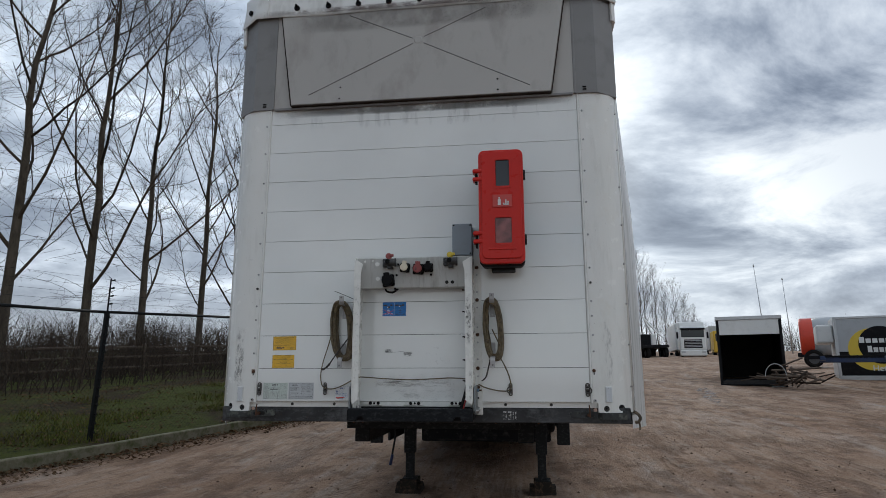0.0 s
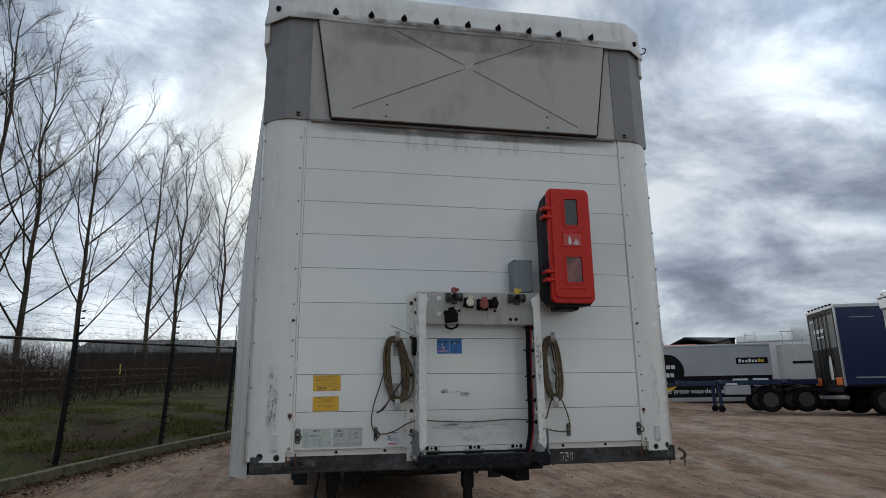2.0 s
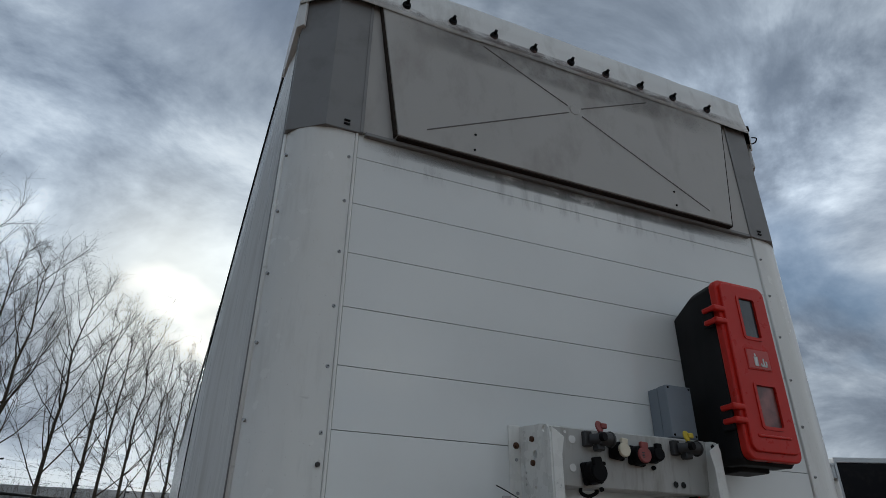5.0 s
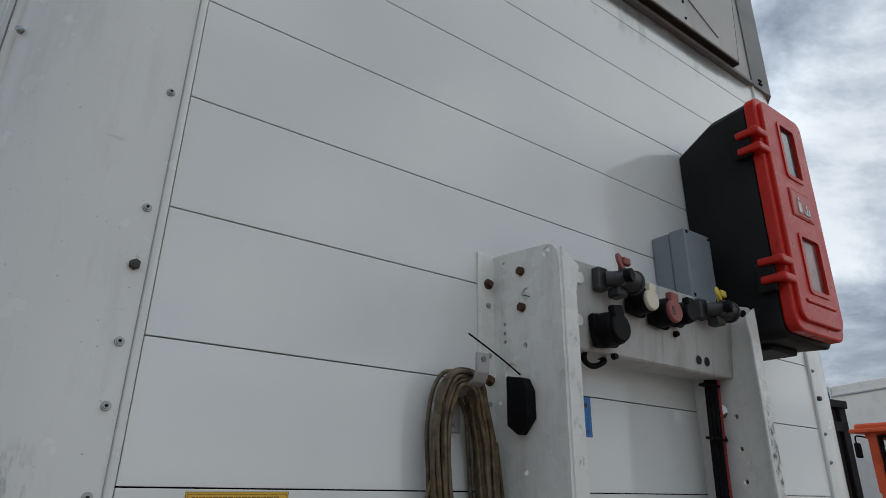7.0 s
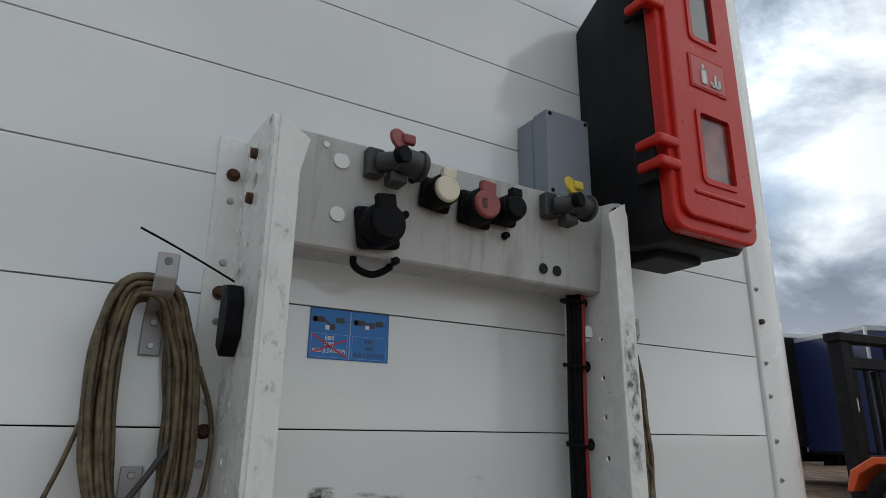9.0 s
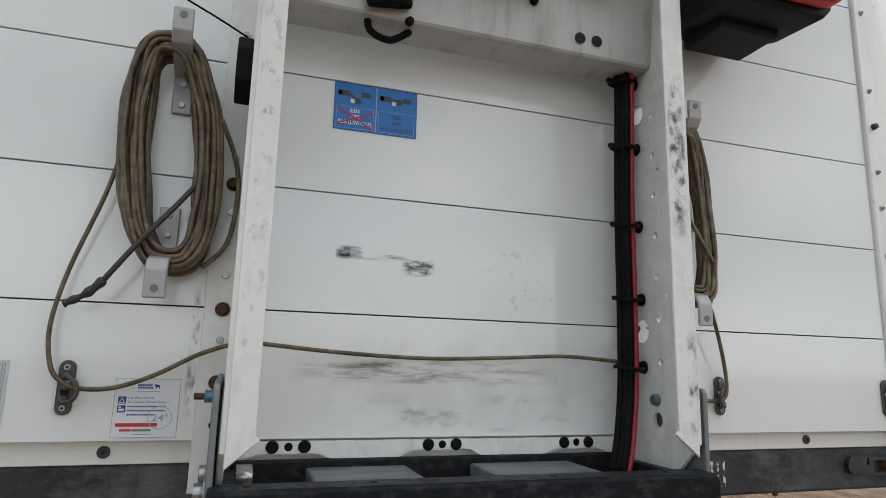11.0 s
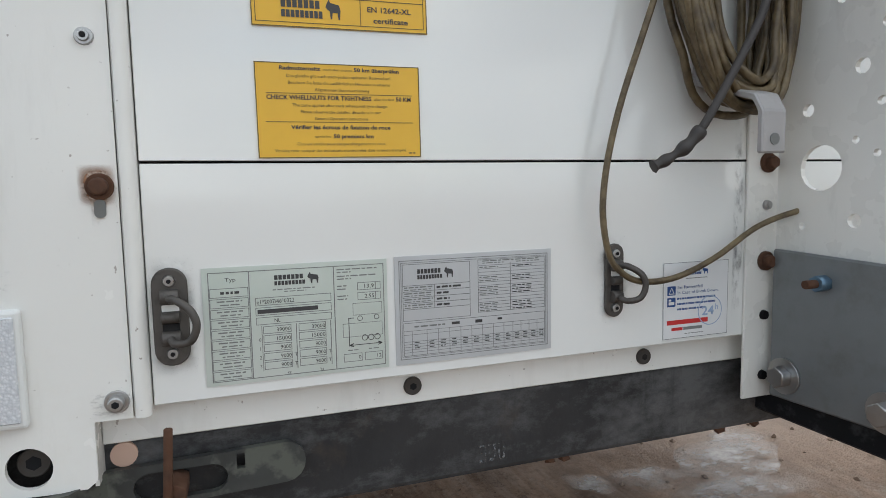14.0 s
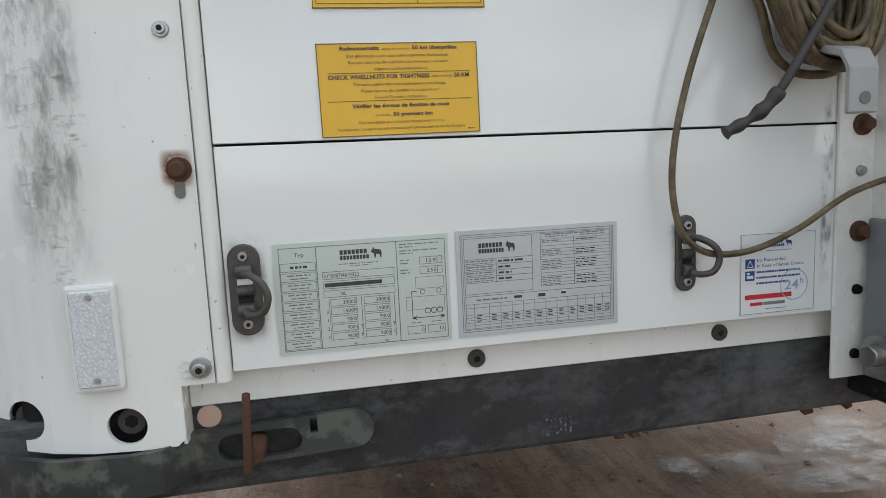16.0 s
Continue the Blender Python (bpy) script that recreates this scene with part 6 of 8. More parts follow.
p1.quad(INK_GREY, 0.292, 0.52, 0.295, 0.915), p1.quad(INK_GREY, 0.475, 0.52, 0.479, 0.915), p1.quad(INK_GREY, 0.665, 0.52, 0.669, 0.915)
p1.text(INK, "kg", 0.42, 0.945, 0.0024), p1.text(INK, "kg", 0.60, 0.945, 0.0024)
for i, v in enumerate((0.075, 0.10, 0.135, 0.16)):
    p1.bars(INK_GREY, 0.71, 0.94 if i % 2 == 0 else 0.79, v, 0.014, i + 9)
for i, (s, v) in enumerate((("13.9", 0.235), ("2.55", 0.325))):
    p1.bars(INK_GREY, 0.71, 0.77, v - 0.012, 0.014, i), p1.bars(INK_GREY, 0.71, 0.765, v + 0.016, 0.014, i + 3)
    p1.outline(INK_GREY, 0.825, v - 0.035, 0.96, v + 0.035), p1.quad(INK_GREY, 0.928, v - 0.035, 0.932, v + 0.035)
    p1.text(INK, s, 0.922, v, 0.0036, "RIGHT", width=0.0085)
p1.outline(INK_GREY, 0.795, 0.385, 0.965, 0.495, 0.0004), p1.disc(INK, 0.835, 0.525, 0.0024, 0.0019), p1.disc(INK, 0.932, 0.522, 0.0024, 0.0019)
p1.outline(INK_GREY, 0.735, 0.565, 0.965, 0.690, 0.0004)
for u in (0.86, 0.897, 0.934):
    p1.disc(INK, u, 0.705, 0.0028, 0.0022)
p1.quad(INK, 0.768, 0.515, 0.772, 0.775), p1.quad(INK, 0.768, 0.515, 0.80, 0.521), p1.quad(INK, 0.77, 0.762, 0.962, 0.768)
p1.line(INK, 0.772, 0.765, 0.795, 0.75, 0.0009), p1.line(INK, 0.772, 0.765, 0.795, 0.78, 0.0009), p1.line(INK, 0.96, 0.765, 0.937, 0.75, 0.0009), p1.line(INK, 0.96, 0.765, 0.937, 0.78, 0.0009)
p1.bars(INK_GREY, 0.76, 0.82, 0.81, 0.012), p1.bars(INK_GREY, 0.88, 0.94, 0.81, 0.012)
p1.outline(INK_GREY, 0.735, 0.84, 0.842, 0.915), p1.text(INK, "0", 0.836, 0.878, 0.0034, "RIGHT")
p1.outline(INK_GREY, 0.858, 0.84, 0.962, 0.915), p1.text(INK, "12", 0.955, 0.878, 0.0034, "RIGHT")
p1.done()

SILVER2 = Mat("grey_foil_plate", 0.38, 0.35)
SILVER2.colour(SILVER2.mix(SILVER2.ramp(SILVER2.noise(9, 5), 0.3, 0.7), (0.50, 0.52, 0.54), (0.58, 0.60, 0.62)))
p2 = Sheet("brake_plate", "silver brake data plate with small printed tables", "type plate", -0.8075, -0.6475, 1.1885, 1.289, SILVER2.m, "plate")
p2.outline(INK_GREY, 0.025, 0.04, 0.975, 0.955, 0.0006), p2.outline(INK_GREY, 0.036, 0.06, 0.964, 0.935, 0.0004)
p2.outline(INK_GREY, 0.045, 0.075, 0.46, 0.60, 0.0005)
brand_mark(p2, INK, 0.135, 0.125, 0.22, 0.105)
for i in range(5):
    v = 0.27 + 0.055 * i
    p2.quad(INK_GREY, 0.045, v, 0.46, v + 0.005)
    if i < 4:
        p2.bars(INK_GREY, 0.055, 0.225, v + 0.02, 0.016, i), p2.bars(INK_GREY, 0.055, 0.215, v + 0.042, 0.012, i + 7), p2.bars(INK, 0.25, 0.33 + 0.08 * (i == 0), v + 0.03, 0.026, i + 3)
p2.quad(INK_GREY, 0.235, 0.27, 0.239, 0.49)
p2.outline(INK_GREY, 0.51, 0.07, 0.955, 0.575, 0.0005), p2.quad(INK_GREY, 0.72, 0.11, 0.724, 0.575)
p2.bars(INK_GREY, 0.54, 0.92, 0.085, 0.014, 2), p2.bars(INK_GREY, 0.54, 0.68, 0.105, 0.012, 3), p2.bars(INK_GREY, 0.76, 0.92, 0.105, 0.012, 4)
for i in range(14):
    v = 0.125 + 0.032 * i
    p2.quad(INK_GREY, 0.51, v, 0.955, v + 0.004)
    if i in (0, 3, 4, 6, 7, 8, 11, 12, 13):
        p2.bars(INK_GREY, 0.52, 0.64, v + 0.019, 0.014, i), p2.bars(INK, 0.735, 0.865, v + 0.019, 0.014, i + 20)
p2.outline(INK_GREY, 0.045, 0.615, 0.955, 0.925, 0.0005)
for v in (0.69, 0.725, 0.79, 0.815, 0.84, 0.865, 0.89):
    p2.quad(INK_GREY, 0.045, v, 0.955, v + 0.004)
for u in (0.095, 0.185, 0.255, 0.325, 0.395, 0.465, 0.535, 0.605, 0.675, 0.735, 0.79, 0.845, 0.90):
    p2.quad(INK_GREY, u, 0.69, u + 0.003, 0.925)
    for v in (0.803, 0.828, 0.853):
        p2.bars(INK, u + 0.015, u + 0.045, v, 0.012, int(u * 100))
p2.quad(INK, 0.34, 0.64, 0.39, 0.665), p2.quad(INK, 0.49, 0.64, 0.535, 0.67), p2.quad(INK, 0.635, 0.64, 0.665, 0.66)
p2.bars(INK_GREY, 0.11, 0.30, 0.655, 0.02, 8)
p2.done()

PAPER = flat("white_sticker", (0.76, 0.77, 0.78), 0.35)
s3 = Sheet("breakdown_sticker", "white breakdown service sticker with red and blue print", "sticker", -0.512, -0.425, 1.183, 1.266, PAPER)
s3.outline(INK_GREY, 0.0, 0.0, 1.0, 1.0, 0.0005)
brand_mark(s3, INK_BLUE, 0.34, 0.09, 0.34, 0.09), s3.bars(INK_GREY, 0.34, 0.68, 0.215, 0.014)
s3.quad(INK_BLUE, 0.06, 0.305, 0.185, 0.425), s3.quad(INK_BLUE, 0.06, 0.455, 0.185, 0.575)
s3.line(INK_WHITE, 0.085, 0.405, 0.122, 0.325, 0.0008), s3.line(INK_WHITE, 0.16, 0.405, 0.122, 0.325, 0.0008), s3.line(INK_WHITE, 0.08, 0.405, 0.165, 0.405, 0.0008), s3.quad(INK_WHITE, 0.08, 0.51, 0.165, 0.55, 0.0002), s3.quad(INK_WHITE, 0.08, 0.475, 0.12, 0.5, 0.0002)
s3.text(INK_BLUE, "Im Pannenfall", 0.21, 0.325, 0.0034, width=0.033)
s3.text(INK_BLUE, "In Case of Break Down:", 0.21, 0.395, 0.0034, width=0.055)
for v, u1 in ((0.475, 0.80), (0.545, 0.80), (0.615, 0.66)):
    s3.bars(INK_BLUE, 0.21, u1, v, 0.034, int(v * 100))
s3.disc(INK_PALE, 0.72, 0.665, 0.0165, 0.0155, lift=0.0001)
s3.text(INK_PALE, "24", 0.59, 0.665, 0.0095, bold=0.0003, width=0.0165), s3.text(INK_PALE, "h", 0.80, 0.62, 0.0062, bold=0.0002)
s3.quad(INK_RED, 0.06, 0.755, 0.69, 0.815), s3.quad(INK_RED, 0.13, 0.855, 0.30, 0.895), s3.quad(INK_GREY, 0.31, 0.855, 0.60, 0.895)
s3.bars(INK_GREY, 0.33, 0.62, 0.945, 0.014)
s3.done()

SKYB = flat("blue_sticker", (0.012, 0.17, 0.52), 0.35)
s4 = Sheet("coupling_sticker", "blue sticker showing which plug to connect", "sticker", -0.225, -0.0775, 1.690, 1.776, SKYB)
s4.outline(INK_BLUE, 0.0, 0.0, 1.0, 1.0, 0.0009)
s4.quad(INK_PALE, 0.494, 0.02, 0.506, 0.98)
s4.outline(INK_PALE, 0.03, 0.50, 0.47, 0.96, 0.0005), s4.outline(INK_PALE, 0.53, 0.50, 0.97, 0.96, 0.0005)
s4.text(INK_WHITE, "EBS", 0.25, 0.58, 0.0068, "CENTER", b, 0.017)
s4.text(INK_WHITE, "ABS", 0.25, 0.70, 0.0068, "CENTER", b, 0.017)
s4.text(INK_WHITE, "ALB (LSV/CDF)", 0.25, 0.83, 0.0068, "CENTER", b, 0.060)
s4.line(INK_RED, 0.04, 0.53, 0.46, 0.94, 0.0028, 0.0005), s4.line(INK_RED, 0.04, 0.88, 0.46, 0.60, 0.0028, 0.0005)
s4.text(INK, "EBS", 0.75, 0.60, 0.0068, "CENTER", b, 0.017)
s4.text(INK, "ABS", 0.75, 0.735, 0.0068, "CENTER", b, 0.017)
s4.text(INK, "ALB (LSV/CDF)", 0.75, 0.87, 0.0068, "CENTER", b, 0.060)
for u, split in ((0.04, True), (0.54, False)):
    s4.quad(INK, u + 0.01, 0.17, u + 0.14, 0.28), s4.disc(INK, u + 0.02, 0.225, 0.0048), s4.line(INK, u + 0.14, 0.22, u + 0.22, 0.34 if split else 0.24, 0.003)
    s4.quad(INK, u + 0.20, 0.30 if split else 0.20, u + 0.27, 0.42 if split else 0.32), s4.quad(INK_WHITE, u + 0.15, 0.33 if split else 0.27, u + 0.20, 0.42 if split else 0.35, 0.0002)
    s4.quad(INK, u + 0.28, 0.16, u + 0.38, 0.27), s4.line(INK, u + 0.37, 0.22, u + 0.43, 0.24, 0.0014)
s4.done()

# ---- grime with a shape of its own ----


def smear(name, x0, x1, y, z0, z1, colour, scale, cut, strength, stretch=(1, 1, 1), plane="xz"):
    """A thin film of dirt, broken up and thinning to its edges."""
    k = Mat(name, 0.75, 0, "Generated")
    obj = k.t.nodes.new("ShaderNodeTexCoord").outputs["Object"]
    gen, a, b2 = k.co, None, None
    sep = k.t.nodes.new("ShaderNodeSeparateXYZ")
    k.t.links.new(gen, sep.inputs[0])
    i0, i1 = ("XYZ".index("X" if plane == "xz" else "Y"), 2)
    edge = k.math("MULTIPLY", k.math("MULTIPLY", sep.outputs[i0], k.math("SUBTRACT", 1.0, sep.outputs[i0])), k.math("MULTIPLY", sep.outputs[i1], k.math("SUBTRACT", 1.0, sep.outputs[i1])))
    edge = k.ramp(edge, 0.0, 0.035)
    k.co = obj
    n = k.ramp(k.noise(scale, 7, 0.68, stretch), cut, cut + 0.18)
    fac = k.math("MULTIPLY", k.math("MULTIPLY", n, edge), strength)
    k.colour(colour)
    k.put(k.b.inputs["Alpha"], fac)
    bm = bmesh.new()
    pts = ((x0, y, z0), (x1, y, z0), (x1, y, z1), (x0, y, z1)) if plane == "xz" else ((y, x0, z0), (y, x1, z0), (y, x1, z1), (y, x0, z1))
    bm.faces.new([bm.verts.new(p) for p in pts])
    return part("dirt_film", bm, k.m, trailer, "thin film of road dirt")


M_RUSTRUN = (0.25, 0.10, 0.03)
DARK, BROWN = (0.035, 0.033, 0.032), (0.10, 0.075, 0.055)
smear("scuff_a", -0.209, -0.159, -0.0006, 1.465, 1.489, DARK, 60, 0.40, 0.9, (0.5, 1, 1.4))
smear("scuff_b", -0.095, -0.035, -0.0006, 1.443, 1.473, DARK, 55, 0.42, 0.85, (0.5, 1, 1.4))
smear("scuff_line", -0.184, -0.074, -0.0006, 1.466, 1.478, DARK, 60, 0.5, 0.6, (0.25, 1, 3))
smear("scuff_c", 0.040, 0.200, -0.0006, 1.388, 1.518, DARK, 38, 0.56, 0.5)
smear("scuff_d", -0.27, 0.20, -0.0006, 1.262, 1.306, BROWN, 22, 0.47, 0.48, (0.5, 1, 3.4))
smear("scuff_f", -0.24, -0.10, -0.0007, 1.286, 1.308, DARK, 45, 0.52, 0.30, (0.7, 1, 1.6))
smear("scuff_e", -0.22, 0.26, -0.0006, 1.182, 1.25, DARK, 20, 0.52, 0.34, (0.8, 1, 1.3))
smear("wall_wash", -0.31, 0.33, -0.0005, 1.185, 1.36, BROWN, 9, 0.42, 0.08)
smear("post_smear", -1.166, -1.104, -0.0085, 1.27, 1.64, (0.085, 0.08, 0.07), 48, 0.45, 0.55, (1.6, 1, 0.5))
smear("post_smear_right", 1.10, 1.15, -0.0085, 1.27, 1.66, DARK, 40, 0.48, 0.4, (1.6, 1, 0.4))
smear("post_marks", -1.165, -1.10, -0.009, 1.24, 1.5, DARK, 60, 0.57, 0.7, (1, 1, 2))
smear("under_fairing", -1.0, 1.0, -0.0006, 3.03, 3.115, (0.05, 0.035, 0.03), 7, 0.30, 0.5, (0.7, 1, 1.2))
smear("under_fairing_streaks", -0.99, 0.99, -0.0007, 2.93, 3.095, (0.06, 0.05, 0.045), 12, 0.52, 0.3, (1.0, 1, 0.2))
smear("fairing_top_grime", -0.93, 0.92, -0.0462, 3.62, 3.80, (0.055, 0.045, 0.04), 5, 0.36, 0.32, (0.8, 1, 0.6))
smear("lip_scrapes_left", -0.352, -0.322, -0.1958, 1.25, 1.98, DARK, 60, 0.56, 0.7, (1, 1, 0.6))
smear("lip_scrapes_right", 0.305, 0.34, -0.1958, 1.5, 1.80, DARK, 70, 0.46, 0.7, (1, 1, 0.7))
smear("lip_scrapes_low", 0.322, 0.343, -0.1958, 1.19, 1.36, DARK, 45, 0.5, 0.9, (1, 1, 0.5))
smear("roof_grime", -1.13, 1.13, -0.0525, 3.770, 3.813, (0.10, 0.06, 0.05), 12, 0.36, 0.6, (0.6, 1, 1))
smear("rust_run", -1.046, -1.034, -0.0052, 1.325, 1.368, M_RUSTRUN, 90, 0.45, 0.55)
smear("rust_halo", -1.054, -1.0275, -0.0053, 1.341, 1.373, M_RUSTRUN, 80, 0.30, 0.7)
smear("bolt_grime", -1.058, -1.0275, -0.0053, 1.174, 1.198, DARK, 90, 0.50, 0.6, (0.6, 1, 1.4))
smear("ring_grime", -1.012, -0.975, -0.0009, 1.200, 1.300, DARK, 40, 0.40, 0.4)
smear("ring_grime_b", -0.595, -0.555, -0.0009, 1.205, 1.300, DARK, 45, 0.46, 0.3)
smear("seam_grime", -0.420, -0.405, -0.0012, 1.19, 1.42, DARK, 60, 0.46, 0.6, (1, 1, 0.4))
smear("rust_run_b", -1.045, -1.035, -0.0052, 1.865, 1.90, M_RUSTRUN, 90, 0.5, 0.45)

# frayed strap end hanging at the beam's corner
k = Mat("dirty_strap", 0.9)
k.colour(k.mix(k.ramp(k.noise(30, 4), 0.35, 0.65), (0.03, 0.025, 0.02), (0.16, 0.12, 0.08)))
strap_end = thing("strap_end", "dirty frayed strap end hanging at the beam's corner", "strap")
part("loop", tube([(1.256, 0.02, 1.125), (1.274, 0.0, 1.112), (1.284, -0.004, 1.092), (1.276, 0.0, 1.072), (1.258, 0.01, 1.066)], 0.009, 8), k.m, strap_end)
part("tail", tube([(1.275, 0.0, 1.075), (1.280, -0.004, 1.050), (1.279, -0.004, 1.025)], 0.005, 6), k.m, strap_end)

# ---- verge, kerb and fence ----
KERB = [(-7.6, -8.0), (-6.9, 0.0), (-6.17, 4.0), (-5.58, 6.0), (-4.99, 8.0), (-4.27, 10.0), (-3.46, 12.0), (-2.64, 14.0), (-2.16, 15.3)]


def along(line, step):
    """Points at even steps along a line, with the way at each."""
    out, rest = [], 0.0
    for (x0, y0), (x1, y1) in zip(line, line[1:]):
        d = math.hypot(x1 - x0, y1 - y0)
        u = rest
        while u < d:
            out.append((x0 + (x1 - x0) * u / d, y0 + (y1 - y0) * u / d, (x1 - x0) / d, (y1 - y0) / d))
            u += step
        rest = u - d
    return out


def kerb_x(y):
    for (x0, y0), (x1, y1) in zip(KERB, KERB[1:]):
        if y0 <= y <= y1:
            return x0 + (x1 - x0) * (y - y0) / (y1 - y0)
    return KERB[0][0] if y < KERB[0][1] else KERB[-1][0] + (y - 15.3) * 0.02


k = Mat("mossy_concrete", 0.85).dull()
k.colour(k.mix(k.ramp(k.noise(7, 6, 0.65), 0.42, 0.66), (0.21, 0.19, 0.14), (0.085, 0.095, 0.045)))
k.bump(k.noise(45, 5), 0.4, 0.006)
bm = bmesh.new()
rows = []
for x, y, dx, dy in along(KERB, 0.5):
    z = rise(y)
    j = 0.008 * noise.noise(Vector((y, 1, 2)))
    rows.append([bm.verts.new((x + o * dy, y - o * dx, z + h + j)) for o, h in ((0.0, -0.05), (0.0, 0.185), (-0.012, 0.2), (-0.11, 0.2), (-0.12, 0.185), (-0.12, -0.05))])
for a, b in zip(rows, rows[1:]):
    for i in range(5):
        bm.faces.new((a[i], a[i + 1], b[i + 1], b[i]))
bm.faces.new(rows[-1]), bm.faces.new(rows[0][::-1])
bmesh.ops.recalc_face_normals(bm, faces=bm.faces)
tagged(part("kerb", bm, k.m), "mossy concrete kerb along the grass verge", "kerb", kind="structure")

bm = bmesh.new()
rows = []
offs = [0.10, 0.5, 1.0, 1.6, 2.4, 3.4, 5, 7, 10, 15, 25, 45, 80, 140]
ys = [-40, -25, -15] + [-8 + 0.6 * i for i in range(60)] + [30, 34, 40, 48, 58, 72, 90, 120, 160]


def verge_z(x, y):
    o = max(0.0, kerb_x(y) - x)
    base = rise(y) + 0.17 + 0.10 * min(1, o / 2.0) + 0.22 * max(0.0, min(1, (o - 2.6) / 3.0)) + (0.05 * noise.noise(Vector((x * 0.9, y * 0.9, 0))) if o > 0.3 else 0)
    return base


for y in ys:
    xk = kerb_x(y)
    rows.append([bm.verts.new((xk - o, y, verge_z(xk - o, y))) for o in offs])
for a, b in zip(rows, rows[1:]):
    for i in range(len(offs) - 1):
        bm.faces.new((a[i], b[i], b[i + 1], a[i + 1])).smooth = True
bmesh.ops.recalc_face_normals(bm, faces=bm.faces)
k = Mat("rough_grass", 0.95).dull()
gr = k.mix(k.ramp(k.noise(0.5, 5, 0.6, (1.7, 0.6, 1)), 0.44, 0.56), (0.072, 0.084, 0.018), (0.052, 0.037, 0.021))
gr = k.mix(k.ramp(k.noise(9, 5, 0.7), 0.5, 0.7), gr, (0.018, 0.018, 0.008))
k.colour(gr)
k.bump(k.noise(28, 5, 0.7), 0.9, 0.05)
tagged(part("verge", bm, k.m), "rough winter grass verge beyond the kerb", "verge", kind="structure")

k = Mat("grass_blades", 0.8).dull()
k.colour(k.mix(k.island(), (0.048, 0.064, 0.010), (0.155, 0.146, 0.040)))
bm = bmesh.new()
rnd = random.Random(5)
for n in range(42000):
    y = rnd.uniform(1.5, 22)
    o = 0.13 + 7.5 * rnd.random() ** 1.5
    x = kerb_x(y) - o
    if noise.noise(Vector((x * 0.6, y * 0.6, 3))) < 0.02 + 0.06 * max(0.0, o - 2.5):
        continue
    z = verge_z(x, y) - 0.01
    a, h, w = rnd.uniform(0, 6.28), rnd.uniform(0.04, 0.15), rnd.uniform(0.007, 0.015)
    lx, ly = rnd.uniform(-0.06, 0.06), rnd.uniform(-0.06, 0.06)
    bm.faces.new([bm.verts.new(p) for p in ((x - w * math.cos(a), y - w * math.sin(a), z), (x + w * math.cos(a), y + w * math.sin(a), z), (x + lx, y + ly, z + h))])
tagged(part("grass", bm, k.m), "short green and straw-coloured grass blades", "grass", kind="stuff")
k = Mat("dead_leaves", 0.9).dull()
k.colour(k.mix(k.island(), (0.045, 0.025, 0.014), (0.16, 0.095, 0.05)))
bm = bmesh.new()
for n in range(9000):
    y = rnd.uniform(1.0, 16)
    near = rnd.random() < 0.42
    x = kerb_x(y) + (0.02 + 0.75 * rnd.random() ** 2 if near else -rnd.uniform(0.2, 7.5))
    z = (rise(y) + 0.02 if near else verge_z(x, y) + 0.03) + 0.05 * rnd.random() * (1 if near else 1)
    a, r, t = rnd.uniform(0, 6.28), rnd.uniform(0.015, 0.04), rnd.uniform(-0.5, 0.5)
    c, s = math.cos(a) * r, math.sin(a) * r
    bm.faces.new([bm.verts.new(p) for p in ((x - c, y - s, z), (x + s * 0.6, y - c * 0.6, z + r * t), (x + c, y + s, z + r * 0.3), (x - s * 0.6, y + c * 0.6, z - r * t))])
tagged(part("leaf_litter", bm, k.m), "brown dead leaves lying along the kerb", "leaves", kind="stuff")

M_FENCE = paint("dark_fence_steel", (0.014, 0.015, 0.016), 0.55, (0.05, 0.045, 0.04), 0.3, 6)
posts = [(-8.0, -2.6), (-7.35, 0.2), (-6.91, 3.0), (-6.23, 5.7), (-5.22, 8.35), (-4.18, 10.9), (-3.2, 13.2), (-2.35, 15.6), (-1.53, 18.4), (-0.76, 21.2)]
fence = thing("fence", "dark steel chain-link fence with electric wire posts on top", "fence", pose(0, 0, 0))
FH = 2.08
INSULATOR = bpy.data.meshes.new("insulator")
bm = cyl((0.02, 0, 0.0), (0.085, 0, 0.01), 0.012, 0.018, 6)
bm.to_mesh(INSULATOR)
bm.free()
INSULATOR.materials.append(M_FENCE)
for x, y in posts:
    z = rise(y) + 0.18
    p = part("post", box(-0.032, 0.032, -0.032, 0.032, -0.2, FH, 0.004, 1), M_FENCE, fence)
    p.matrix_basis = pose(x, y, z, 0, 3, -20)
    part("extension", cyl((0, 0, FH), (-0.02, 0, FH + 0.55), 0.014, 0.012, 8), M_FENCE, p)
    for h in [0.15 + 0.14 * i for i in range(14)] + [FH + 0.12 + 0.13 * i for i in range(4)]:
        ins = new("insulator", INSULATOR)
        ins.parent = p
        ins.location.z = h
wires = bmesh.new()
for (x0, y0), (x1, y1) in zip(posts, posts[1:]):
    a, b = Vector((x0, y0, rise(y0) + 0.18)), Vector((x1, y1, rise(y1) + 0.18))
    part("top_rail", cyl(a + Vector((-0.10, 0, FH)), b + Vector((-0.10, 0, FH)), 0.024, None, 8), M_FENCE, fence)
    for h in [0.25, 0.6, 1.0, 1.4, 1.75] + [FH + 0.14 + 0.13 * i for i in range(4)]:
        cyl(a + Vector((0.07, 0, h)), b + Vector((0.07, 0, h)), 0.0022, None, 3, wires)
    d = b - a
    L = math.hypot(d.x, d.y)
    m = 0.075
    n = int((L + FH) / m)
    for i in range(n):
        for sgn in (1, -1):
            u0, h0 = (i * m, 0.0) if sgn > 0 else (i * m - FH, FH)
